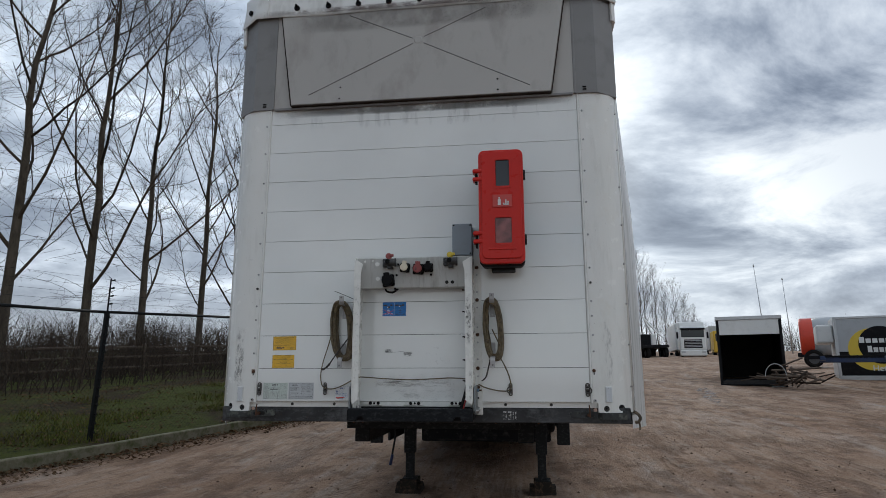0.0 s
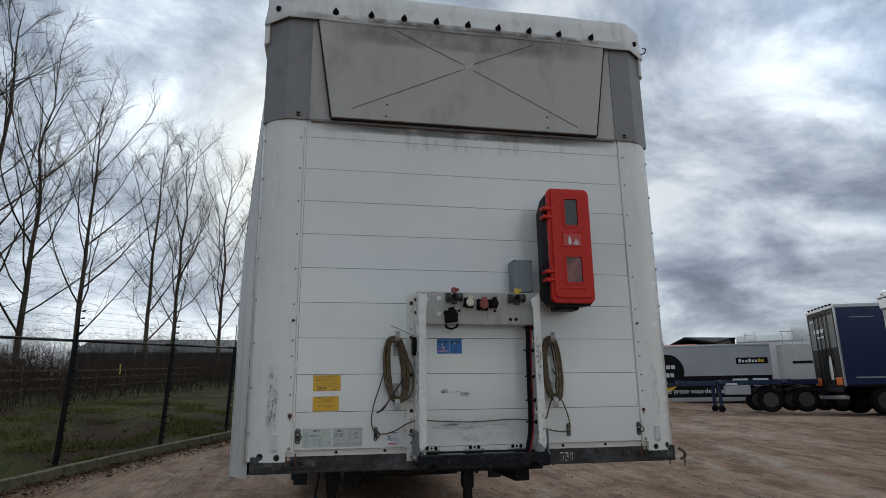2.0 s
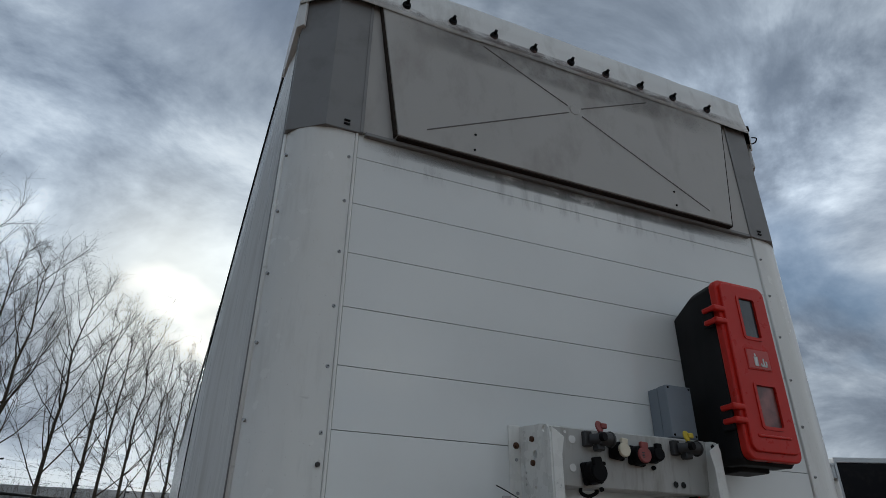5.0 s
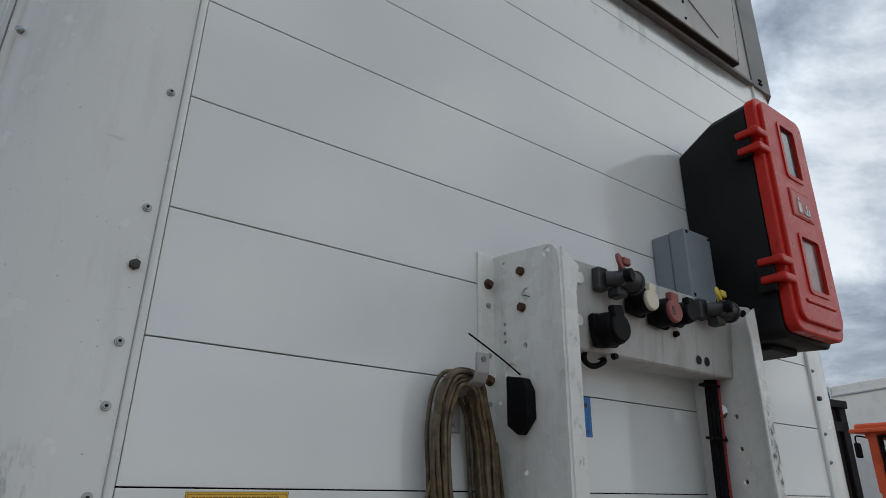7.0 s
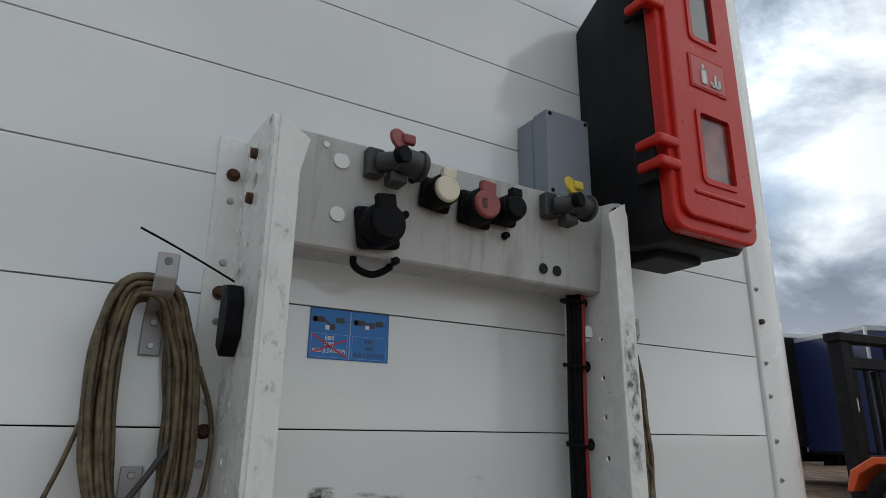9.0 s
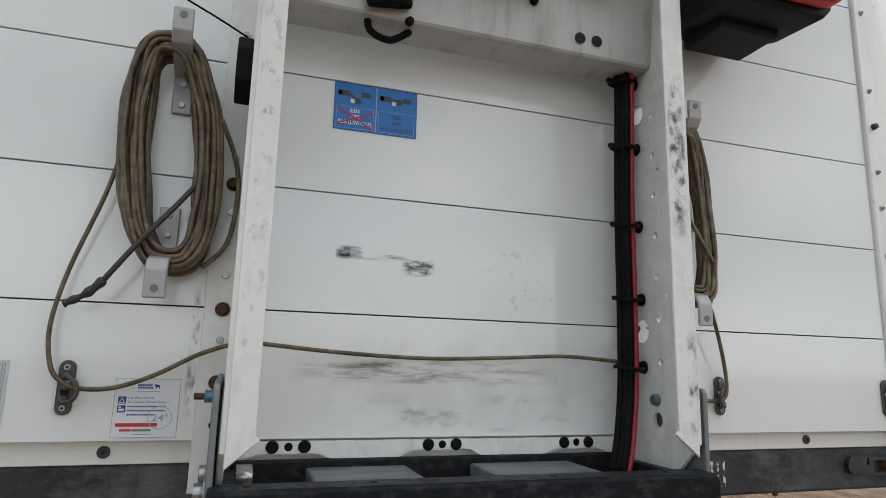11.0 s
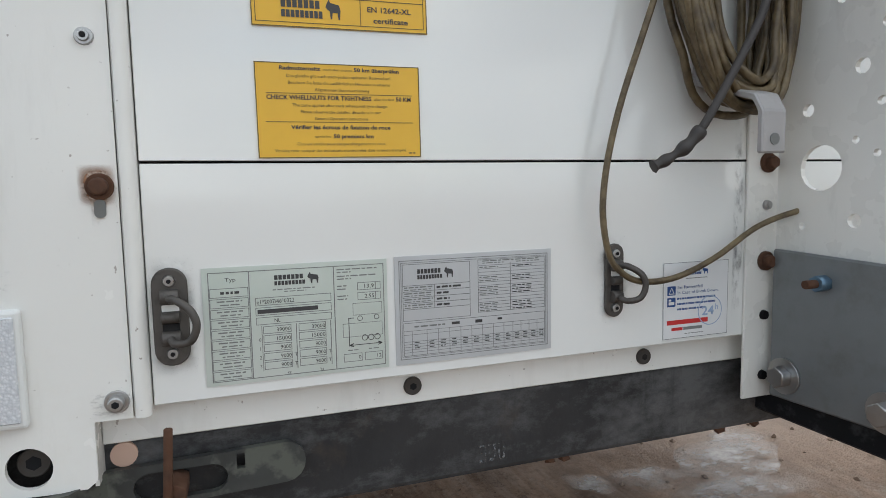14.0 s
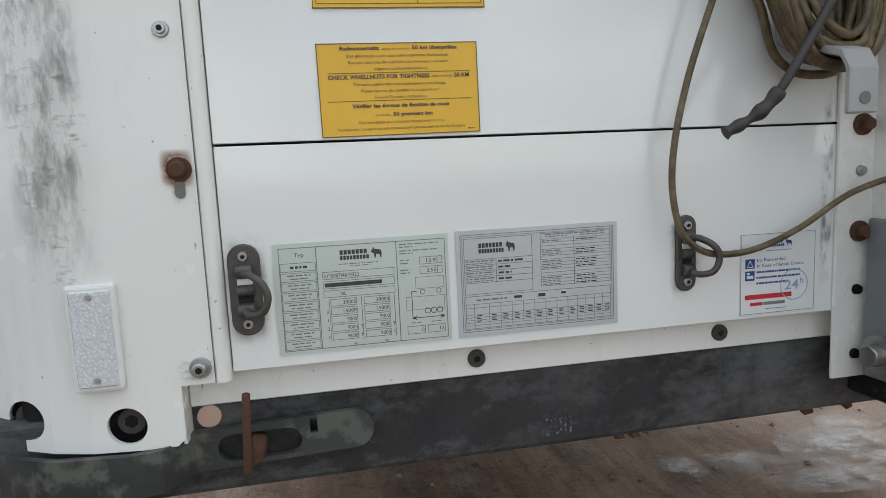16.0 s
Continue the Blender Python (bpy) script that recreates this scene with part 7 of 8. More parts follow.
            u0, h0, u1, h1 = i * m - FH, 0.0, i * m, FH
            if sgn < 0:
                h0, h1 = FH, 0.0
            t0, t1 = max(0, -u0 / FH), min(1, (L - u0) / FH)
            if t1 <= t0:
                continue
            q = [a + d * ((u0 + t * FH) / L) + Vector((-0.03, 0, h0 + (h1 - h0) * t)) for t in (t0, t1)]
            cyl(q[0], q[1], 0.0014, None, 3, wires)
tagged(part("wire_mesh", wires, M_FENCE, fence, "chain-link wire mesh"), kind="stuff")
k = Mat("warning_yellow", 0.5)
k.colour((0.75, 0.55, 0.03))
sign = thing("warning_sign", "small yellow warning sign on the chain-link fence", "sign", pose(-4.72, 9.55, rise(9.55) + 1.75, 0, 0, -67))
part("plate", box(-0.10, 0.10, -0.004, 0.0, -0.10, 0.10, 0.002, 1), k.m, sign)
bm = bmesh.new()
bm.faces.new([bm.verts.new(p) for p in ((-0.05, -0.0065, -0.04), (0.05, -0.0065, -0.04), (0.0, -0.0065, 0.05))])
part("symbol", bm, M_BLACK, sign)

# wooden rail fence farther back
k = Mat("weathered_wood", 0.85).dull()
k.colour(k.mix(k.ramp(k.noise(6, 5, 0.6, (1, 1, 6)), 0.35, 0.7), (0.045, 0.033, 0.024), (0.11, 0.085, 0.065)))
rail_fence = thing("rail_fence", "weathered wooden rail fence in the field", "fence")
line = [(-16.5, -2), (-15.2, 6), (-13.4, 13), (-11.6, 21), (-9.8, 30), (-8.2, 40)]
prev = None
for x, y, dx, dy in along(line, 2.4):
    z = verge_z(x, y)
    part("post", box(x - 0.06, x + 0.06, y - 0.06, y + 0.06, z - 0.2, z + 1.25, 0.006, 1), k.m, rail_fence)
    if prev:
        for h in (0.45, 0.8, 1.12):
            part("rail", cyl((prev[0], prev[1], prev[2] + h), (x, y, z + h), 0.05, 0.05, 5), k.m, rail_fence)
    prev = (x, y, z)

# ---- bare trees ----
k = Mat("bark", 0.9).dull()
k.colour(k.mix(k.ramp(k.noise(5, 6, 0.7, (1, 1, 0.3)), 0.35, 0.7), (0.045, 0.037, 0.029), (0.125, 0.102, 0.078)))
k.bump(k.noise(22, 5, 0.7, (1, 1, 0.25)), 0.7, 0.02)
M_BARK = k.m
k = Mat("twigs", 0.9).dull()
k.colour(k.mix(k.island(), (0.026, 0.020, 0.016), (0.070, 0.052, 0.038)))
M_TWIG = k.m


def limb(verts, faces, pts, r0, r1, sides):
    """A tapered branch along points, written straight into lists."""
    base = len(verts)
    n = len(pts)
    up = Vector((0.3, 0.5, 0.81))
    for i, p in enumerate(pts):
        d = (pts[min(i + 1, n - 1)] - pts[max(i - 1, 0)]).normalized()
        a = d.cross(up)
        a = a.normalized() if a.length > 1e-3 else d.orthogonal().normalized()
        b = d.cross(a)
        r = r0 + (r1 - r0) * i / (n - 1)
        for s in range(sides):
            q = 2 * math.pi * s / sides
            verts.append(p + r * (math.cos(q) * a + math.sin(q) * b))
    for i in range(n - 1):
        for s in range(sides):
            faces.append((base + i * sides + s, base + i * sides + (s + 1) % sides, base + (i + 1) * sides + (s + 1) % sides, base + (i + 1) * sides + s))


def curve_up(rnd, p, d, length, steps, lift, wild):
    pts = [p.copy()]
    d = d.normalized()
    for i in range(steps):
        d = (d + Vector((rnd.gauss(0, wild), rnd.gauss(0, wild), lift + rnd.gauss(0, wild * 0.6)))).normalized()
        p = p + d * (length / steps)
        pts.append(p.copy())
    return pts


def tree_meshes(seed, height, spread, fork):
    """A bare alder-like tree: trunk mesh, then limbs and twigs as a second mesh."""
    rnd = random.Random(seed)
    tv, tf, cv, cf = [], [], [], []
    top = height * 0.93
    trunk = [Vector((0.25 * noise.noise(Vector((i * 0.35, seed, 0))) * (i / 14) * 2.2, 0.25 * noise.noise(Vector((seed, i * 0.35, 4))) * (i / 14) * 2.2, top * i / 14)) for i in range(15)]
    r_base = height * 0.0090
    limb(tv, tf, trunk, r_base, 0.015, 9)
    flare = [trunk[0] - Vector((0, 0, 0.2)), trunk[0] + Vector((0, 0, 0.5))]
    limb(tv, tf, flare, r_base * 1.45, r_base * 1.0, 9)
    n_limbs = 17
    for i in range(n_limbs):
        h = 0.17 + 0.78 * (i / (n_limbs - 1)) ** 0.95
        k0 = min(13, int(h * 14))
        p = trunk[k0].lerp(trunk[k0 + 1], h * 14 - k0)
        az = i * 2.4 + rnd.uniform(-0.6, 0.6)
        big = (1 - h) ** 0.75
        length = height * (0.10 + spread * 1.35 * big) * rnd.uniform(0.65, 1.25)
        tilt = 0.75 + 0.5 * h + rnd.uniform(-0.2, 0.25)
        d = Vector((math.cos(az), math.sin(az), tilt))
        pts = curve_up(rnd, p, d, length, 8, 0.11, 0.09)
        r0 = min(r_base * 0.36, 0.008 + length * 0.0062)
        limb(cv, cf, pts, r0, 0.008, 5)
        for j in range(2, 9):
            for m in range(2 if j > 4 else 1):
                q = pts[j - 1].lerp(pts[j], rnd.random())
                dd = (pts[j] - pts[j - 1]).normalized()
                side = Vector((rnd.gauss(0, 1), rnd.gauss(0, 1), rnd.gauss(0.25, 0.55)))
                sub = curve_up(rnd, q, dd * 0.9 + side * 0.65, length * rnd.uniform(0.2, 0.45), 5, 0.05, 0.13)
                limb(cv, cf, sub, max(0.008, r0 * 0.30), 0.005, 4)
                for n in range(1, 6):
                    for w in range(2 if n > 2 else 1):
                        q2 = sub[n - 1].lerp(sub[n], rnd.random())
                        d2 = (sub[n] - sub[n - 1]).normalized() + Vector((rnd.gauss(0, 0.6), rnd.gauss(0, 0.6), rnd.gauss(0.0, 0.5)))
                        tw = curve_up(rnd, q2, d2, rnd.uniform(0.35, 1.15), 3, -0.02, 0.16)
                        limb(cv, cf, tw, 0.0045, 0.0024, 3)
    # fine drooping shoots low on the trunk
    for n in range(40):
        h = rnd.uniform(0.13, 0.45)
        k0 = int(h * 14)
        p = trunk[k0].lerp(trunk[k0 + 1], h * 14 - k0)
        az = rnd.uniform(0, 6.28)
        sub = curve_up(rnd, p, Vector((math.cos(az), math.sin(az), rnd.uniform(-0.2, 0.7))), rnd.uniform(0.8, 2.4), 5, -0.06, 0.15)
        limb(cv, cf, sub, 0.008, 0.003, 3)
        for q in sub[1:]:
            tw = curve_up(rnd, q, Vector((rnd.gauss(0, 1), rnd.gauss(0, 1), rnd.gauss(-0.1, 0.5))), rnd.uniform(0.2, 0.7), 3, -0.05, 0.16)
            limb(cv, cf, tw, 0.0045, 0.0025, 3)
    out = []
    for name, vv, ff, mt in (("trunk", tv, tf, M_BARK), ("crown", cv, cf, M_TWIG)):
        me = bpy.data.meshes.new(name)
        me.from_pydata([tuple(q) for q in vv], [], ff)
        me.polygons.foreach_set("use_smooth", [True] * len(ff))
        me.materials.append(mt)
        out.append(me)
    return out


KINDS = [tree_meshes(11, 17.0, 0.30, 0), tree_meshes(23, 17.0, 0.24, 1), tree_meshes(37, 17.0, 0.20, 0), tree_meshes(52, 17.0, 0.34, 1)]


def tree(x, y, kind, scale, turn, slim=1.0, label="tall bare tree with a grey trunk and fine twigs", group="trees behind the fence", z=None):
    t = thing("bare_tree", label, "tree", pose(x, y, (verge_z(x, y) if z is None else z) - 0.15, 0, 0, turn) @ Matrix.Diagonal((scale * slim, scale * slim, scale, 1)), group)
    for name, me in zip(("trunk", "crown"), KINDS[kind]):
        ob = new(name, me)
        ob.parent = t


for x, y, kd, sc, tn in ((-16.2, 14.6, 3, 1.25, 40), (-15.9, 18.0, 0, 1.24, 0), (-15.6, 21.1, 1, 1.12, 77), (-15.3, 25.5, 2, 1.15, 154), (-15.0, 28.9, 0, 1.08, 231), (-14.5, 34.4, 3, 1.10, 308), (-13.7, 45.3, 1, 1.18, 25),
                         (-13.7, 53.8, 0, 1.34, 102), (-10.8, 59.3, 3, 1.32, 179), (-8.8, 66.6, 2, 1.34, 256), (-7.5, 71.7, 1, 1.32, 333), (-5.8, 78.8, 0, 1.36, 50), (-3.4, 82.9, 3, 1.33, 127), (-1.2, 87.9, 2, 1.36, 204), (-0.2, 91.9, 1, 1.34, 281), (-27.9, 22.5, 2, 1.05, 20)):
    tree(x, y, kd, sc, tn)
for i in range(15):
    u = i / 14
    tree(14.5 + 17 * u + 0.8 * math.sin(i * 3.1), 84 + 26 * u, (i * 5) % 4, (0.98 - 0.45 * u) * (0.9 + 0.15 * math.sin(i * 2.3)), i * 67, 0.72,
         "slender bare poplar in a far row", "far row of poplars", rise(84 + 26 * u))

# undergrowth and distant woods: thickets of thin stems


def thicket(name, label, spots, h_lo, h_hi, n_stems, seed, wide):
    rnd = random.Random(seed)
    vv, ff = [], []
    for x, y in spots:
        for n in range(n_stems):
            a = rnd.uniform(0, 6.28)
            rr = wide * rnd.random() ** 0.6
            px, py = x + rr * math.cos(a), y + rr * math.sin(a)
            h = rnd.uniform(h_lo, h_hi)
            d = Vector((rnd.gauss(0, 0.28), rnd.gauss(0, 0.28), 1))
            pts = curve_up(rnd, Vector((px, py, (verge_z(px, py) if px < -2 else rise(py)) - 0.1)), d, h, 4, 0.02, 0.10)
            limb(vv, ff, pts, 0.010 + h * 0.004, 0.004, 3)
            for b in range(5):
                q = pts[1].lerp(pts[4], rnd.random())
                tw = curve_up(rnd, q, d * 0.6 + Vector((rnd.gauss(0, 0.7), rnd.gauss(0, 0.7), 0.3)), h * rnd.uniform(0.18, 0.4), 2, 0.03, 0.15)
                limb(vv, ff, tw, 0.007, 0.004, 3)
    me = bpy.data.meshes.new(name)
    me.from_pydata([tuple(q) for q in vv], [], ff)
    me.materials.append(M_TWIG)
    return tagged(new(name, me), label, "shrubs", kind="stuff")


rnd = random.Random(9)
thicket("undergrowth", "brown leafless undergrowth between the trees", [(0.2 * y - (17.9 + 8.0 * rnd.random() ** 1.2 if i % 8 else 14.5), y) for i, y in enumerate([1 + 0.34 * i for i in range(165)])], 0.5, 2.3, 34, 4, 1.4)
thicket("far_woods", "distant leafless woods along the horizon", [(x, 112 + 8 * math.sin(x * 0.3) + rnd.uniform(-3, 6)) for x in [-150 + 2.0 * i for i in range(70)]], 4.0, 9.0, 50, 6, 4.2)
thicket("far_hedge", "distant leafless hedge behind the yard", [(x, 100 + rnd.uniform(-3, 6)) for x in [8 + 1.3 * i for i in range(60)]], 2.0, 5.0, 36, 7, 2.4)

# long grey shed behind the trees
k = Mat("grey_sheeting", 0.6)
k.colour(k.mix(k.ramp(k.noise(0.4, 3), 0.3, 0.7), (0.050, 0.053, 0.058), (0.075, 0.078, 0.083)))
w = k.t.nodes.new("ShaderNodeTexWave")
w.inputs["Scale"].default_value = 2.2
k.t.links.new(k.co, w.inputs["Vector"])
k.bump(w.outputs[0], 0.6, 0.04)
shed = thing("shed", "long low grey metal shed beyond the trees", "building", pose(0, 0, 0))
zs = rise(128)
part("wall", box(-48, 6, 128, 128.4, zs - 0.5, zs + 6.0, 0, 1), k.m, shed)
part("wall", box(-48, 6, 150, 150.4, zs - 0.5, zs + 6.0, 0, 1), k.m, shed)
bm = prism([(127.2, zs + 5.9), (139, zs + 9.4), (151.2, zs + 5.9), (151.2, zs + 6.1), (139, zs + 9.7), (127.2, zs + 6.15)], -48.6, 6.6, 0)
part("roof", bm, k.m, shed)
for x in (-48, 5.7):
    part("gable", prism([(128, zs - 0.5), (150, zs - 0.5), (150, zs + 6.0), (139, zs + 9.4), (128, zs + 6.0)], x, x + 0.3, 0), k.m, shed)

# blue drum past the trailer's tail
k = Mat("blue_drum_plastic", 0.4)
k.colour(k.mix(k.ramp(k.noise(4, 5), 0.4, 0.7), (0.015, 0.05, 0.22), (0.03, 0.07, 0.2)))
zd = rise(17.5) - 0.03
drum = thing("drum", "blue plastic drum standing by the kerb", "drum", pose(-1.46, 17.3, zd))
bm = cyl((0, 0, 0), (0, 0, 1.08), 0.28, None, 28, None, 0.03)
for z in (0.28, 0.54, 0.82):
    cyl((0, 0, z - 0.025), (0, 0, z + 0.025), 0.292, None, 28, bm, 0.01)
part("body", bm, k.m, drum)
part("rim", tube([(0.27 * math.cos(a), 0.27 * math.sin(a), 1.08) for a in [2 * math.pi * i / 20 for i in range(20)]], 0.018, 6, None, True, 2), k.m, drum)
for x in (-0.13, 0.13):
    part("bung", cyl((x, 0, 1.07), (x, 0, 1.10), 0.035, None, 14), M_BLACK, drum, "black screw bung")

# ---- vehicles and clutter across the yard ----
M_CHARCOAL = paint("charcoal_paint", (0.013, 0.013, 0.015), 0.5, (0.06, 0.05, 0.045), 0.25, 1.5)
M_NAVY = paint("navy_chassis_paint", (0.012, 0.03, 0.09), 0.45, (0.06, 0.05, 0.05), 0.4, 2)
M_GREYP = paint("grey_panel", (0.42, 0.44, 0.46), 0.4, (0.2, 0.19, 0.18), 0.25, 0.8)
M_DULLW = paint("dull_white_panel", (0.50, 0.51, 0.50), 0.4, (0.2, 0.19, 0.17), 0.3, 0.8)
M_REDP = paint("red_tank_paint", (0.62, 0.055, 0.025), 0.4, (0.15, 0.04, 0.03), 0.3, 1.2)
M_ALU = paint("dull_aluminium", (0.52, 0.53, 0.54), 0.4, (0.3, 0.29, 0.28), 0.3, 1.5, 0.6)
k = Mat("vehicle_glass", 0.05)
k.colour((0.012, 0.015, 0.018))
M_DARKGLASS = k.m
k = Mat("amber_reflector", 0.4)
k.colour((0.75, 0.17, 0.02))
M_AMBER = k.m


def at(x, y, turn, dz=0.0):
    return pose(x, y, rise(y) + dz, 0, 0, turn)


def heading(x0, y0, x1, y1):
    return math.degrees(math.atan2(y1 - y0, x1 - x0))


def parked_trailer(x, y, turn, body, front, label, roof=None, length=13.4, rear=False, h=3.95, dz=0.0):
    """A parked box or curtain trailer; local x runs from its near face to its far end, y across."""
    t = thing("parked_trailer", label, "trailer", at(x, y, turn, dz), "trailers parked across the yard")
    part("side", box(0.06, length, -1.25, -1.20, 1.05, h - 0.14, 0.01, 1), body, t)
    part("side", box(0.06, length, 1.20, 1.25, 1.05, h - 0.14, 0.01, 1), body, t)
    part("near_face", box(0.0, 0.06, -1.25, 1.25, 1.02, h - 0.1, 0.01, 1), front, t)
    part("far_face", box(length, length + 0.06, -1.25, 1.25, 1.02, h - 0.1, 0.01, 1), front, t)
    part("roof", box(0.0, length + 0.06, -1.27, 1.27, h - 0.14, h, 0.02, 2), roof or M_ALU, t)
    for s in (-1, 1):
        part("corner_rail", box(-0.015, 0.05, s * 1.25 - 0.03, s * 1.25 + 0.03, 1.0, h - 0.05, 0.008, 1), M_ALU, t)
        part("chassis_rail", box(0.3, length - 0.2, s * 0.55 - 0.06, s * 0.55 + 0.06, 0.75, 1.03, 0.01, 1), M_CHARCOAL, t)
        part("side_guard", box(2.5, 7.5, s * 1.2 - 0.02, s * 1.2 + 0.02, 0.5, 0.95, 0.01, 1), M_CHARCOAL, t)
    part("deck", box(0.0, length, -1.24, 1.24, 0.96, 1.06, 0.01, 1), M_CHARCOAL, t)
    xs = (1.3, 2.6, 3.9) if rear else (length - 1.6, length - 2.9, length - 4.2)
    for wx in xs:
        for s in (-1, 1):
            wheel(t, wx, s * 1.05, 0.5 - rise(y) * 0.0, 0.5, 0.34, 90)
    return t


# blue curtain trailer seen from its rear corner
j = parked_trailer(17.88, 16.99, -21.2, M_BLUE, M_CHARCOAL, "dark blue curtain-side trailer with grey rear doors", M_ALU, 13.4, True, dz=-0.08)
for i in range(7):
    part("roof_clip", box(-0.03, 0.05, -1.05 + 0.33 * i, -0.95 + 0.33 * i, 3.93, 4.0, 0.01, 1), M_CHARCOAL, j)
part("door_seam", box(-0.012, 0.0, -0.012, 0.012, 1.1, 3.75), M_JOINT_SHADE, j)
for s in (-0.55, -0.2, 0.2, 0.55):
    part("lock_rod", cyl((-0.03, s, 1.1), (-0.03, s, 3.7), 0.016, None, 8), M_CHARCOAL, j)
k = Mat("grey_door_print", 0.5)
k.colour((0.07, 0.073, 0.08))
part("painted_panel", box(-0.008, -0.002, -1.1, 1.1, 2.4, 3.6), k.m, j, "paler painted band")
for i, (a, b, z) in enumerate(((-0.2, 0.75, 3.02), (-0.1, 0.6, 2.82))):
    part("lettering", box(-0.014, -0.008, a, b, z, z + (0.14 if i == 0 else 0.07)), M_WHITE, j, "white lettering as bars")
part("lettering", box(-0.014, -0.008, 0.7, 1.0, 3.48, 3.53), M_WHITE, j)
bm = prism([(-0.55, 1.25), (-0.15, 1.25), (-0.1, 1.6), (-0.25, 2.0), (-0.38, 2.15), (-0.52, 1.95), (-0.6, 1.5)], -0.014, -0.008, 0)
part("emblem", bm, M_WHITE, j, "white painted shape")
for a in (-1.15, 0.65):
    part("reflector_panel", box(-0.03, -0.01, a, a + 0.5, 1.05, 1.33, 0.01, 1), M_AMBER, j, "orange reflector panel")
part("bumper", box(-0.05, 0.1, -1.2, 1.2, 0.55, 0.68, 0.02, 1), M_ALU, j)
part("lamp_bar", box(-0.06, 0.02, -1.2, 1.2, 0.8, 0.95, 0.01, 1), M_CHARCOAL, j)
part("stripe", box(0.4, 9.0, -1.254, -1.248, 1.28, 1.33), M_GREYP, j)
part("panel_frame", box(0.5, 1.3, -1.256, -1.25, 3.45, 3.47), M_GREYP, j)

# white trailer with its front towards the camera, black flaps hung on it
ka = -22.5
kx = parked_trailer(14.88, 10.65, ka, M_CHARCOAL, M_DULLW, "white-fronted trailer with black rubber flaps hung on its front", M_ALU, 13.4)
part("front_band", box(-0.10, 0.0, -1.25, 1.25, 3.42, 3.80, 0.02, 1), M_ALU, kx)
part("front_band_lip", box(-0.14, 0.0, -1.26, 1.26, 3.72, 3.80, 0.02, 1), M_ALU, kx)
for y0 in (-0.85, 0.55):
    fr_ = part("vent", box(-0.02, 0.0, y0, y0 + 0.34, 2.95, 3.22, 0.01, 1), M_CHARCOAL, kx, "black framed vent")
    part("vent_cover", box(-0.03, -0.02, y0 + 0.05, y0 + 0.26, 3.0, 3.17, 0.01, 1), M_GREYP, fr_)
rnd = random.Random(4)
for i in range(4):
    y0 = -0.75 + 0.38 * i
    part("rubber_flap", prism([(y0, 1.0), (y0 + 0.3, 1.0), (y0 + 0.3 + rnd.uniform(-0.04, 0.04), 1.85), (y0 + 0.16, 1.95 + rnd.uniform(-0.05, 0.05)), (y0 + rnd.uniform(-0.04, 0.04), 1.85)], -0.09 - 0.02 * (i % 2), -0.03, 0, 0.01), M_BLACK, kx)

# blue trailer front and a white one behind the forklift
parked_trailer(15.9, 7.6, ka, M_BLUE, M_BLUE, "blue curtain-side trailer behind the orange forklift", M_GREYP, 13.4)
m2 = parked_trailer(14.75, 4.55, ka, M_WHITE, M_WHITE, "plain white box trailer behind the orange forklift", M_WHITE, 13.4)
part("top_trim", box(-0.03, 0.0, -1.25, 1.25, 3.70, 3.74, 0.005, 1), M_GREYP, m2)

# orange forklift
fk = thing("forklift", "heavy orange forklift truck with a glazed cab and black mast", "forklift", at(10.50, 2.30, -7))
M_GLASS = Mat("clear_glass", 0.02)
M_GLASS.colour((0.9, 0.95, 0.93))
M_GLASS.b.inputs["Transmission Weight"].default_value = 1.0
M_GLASS.b.inputs["IOR"].default_value = 1.02
cab = part("cab_lower", box(-0.72, 0.72, -0.85, 0.75, 1.05, 1.62, 0.03, 2), M_ORANGE, fk, "orange cab shell")
part("cab_roof", box(-0.80, 0.80, -0.95, 0.90, 2.50, 2.60, 0.03, 2), M_ORANGE, fk)
part("roof_rim", box(-0.86, 0.86, -1.0, 0.95, 2.46, 2.52, 0.012, 1), M_ORANGE, fk)
for x in (-0.68, 0.68):
    for y, w in ((-0.80, 0.10), (0.02, 0.05), (0.70, 0.07)):
        part("cab_post", box(x - 0.04, x + 0.04, y - w, y + w, 1.6, 2.48, 0.012, 1), M_ORANGE, fk)
    part("mid_rail", box(x - 0.04, x + 0.04, -0.8, 0.7, 1.98, 2.05, 0.012, 1), M_ORANGE, fk)
    for y0, y1, z0, z1 in ((-0.72, -0.05, 2.06, 2.42), (-0.70, -0.05, 1.68, 1.97), (0.10, 0.60, 1.5, 2.40)):
        seal = bmesh.new()
        for a, b, c, d in ((y0 - 0.02, y1 + 0.02, z0 - 0.02, z0 + 0.015), (y0 - 0.02, y1 + 0.02, z1 - 0.015, z1 + 0.02), (y0 - 0.02, y0 + 0.015, z0, z1), (y1 - 0.015, y1 + 0.02, z0, z1)):
            box(x - 0.046, x + 0.046, a, b, c, d, 0.006, 1, seal)
        wd = part("window", box(x - 0.006, x + 0.006, y0, y1, z0, z1), M_GLASS.m, fk, "clear cab window")
        part("seal", seal, M_BLACK, wd, "black rubber seal")
        wd.visible_shadow = False
    part("window_bar", box(x - 0.01, x + 0.01, -0.40, -0.375, 2.06, 2.42), M_BLACK, fk)
part("front_rail", box(-0.72, 0.72, 0.72, 0.80, 2.38, 2.48, 0.01, 1), M_ORANGE, fk)
part("rear_panel", box(-0.70, 0.70, -0.9, -0.84, 1.6, 2.48, 0.02, 1), M_ORANGE, fk)
part("seat_back", box(-0.24, 0.24, -0.55, -0.42, 1.35, 1.98, 0.05, 2), M_BLACK, fk)
part("steering_column", cyl((0, 0.55, 1.2), (0, 0.28, 1.78), 0.03, None, 8), M_BLACK, fk)
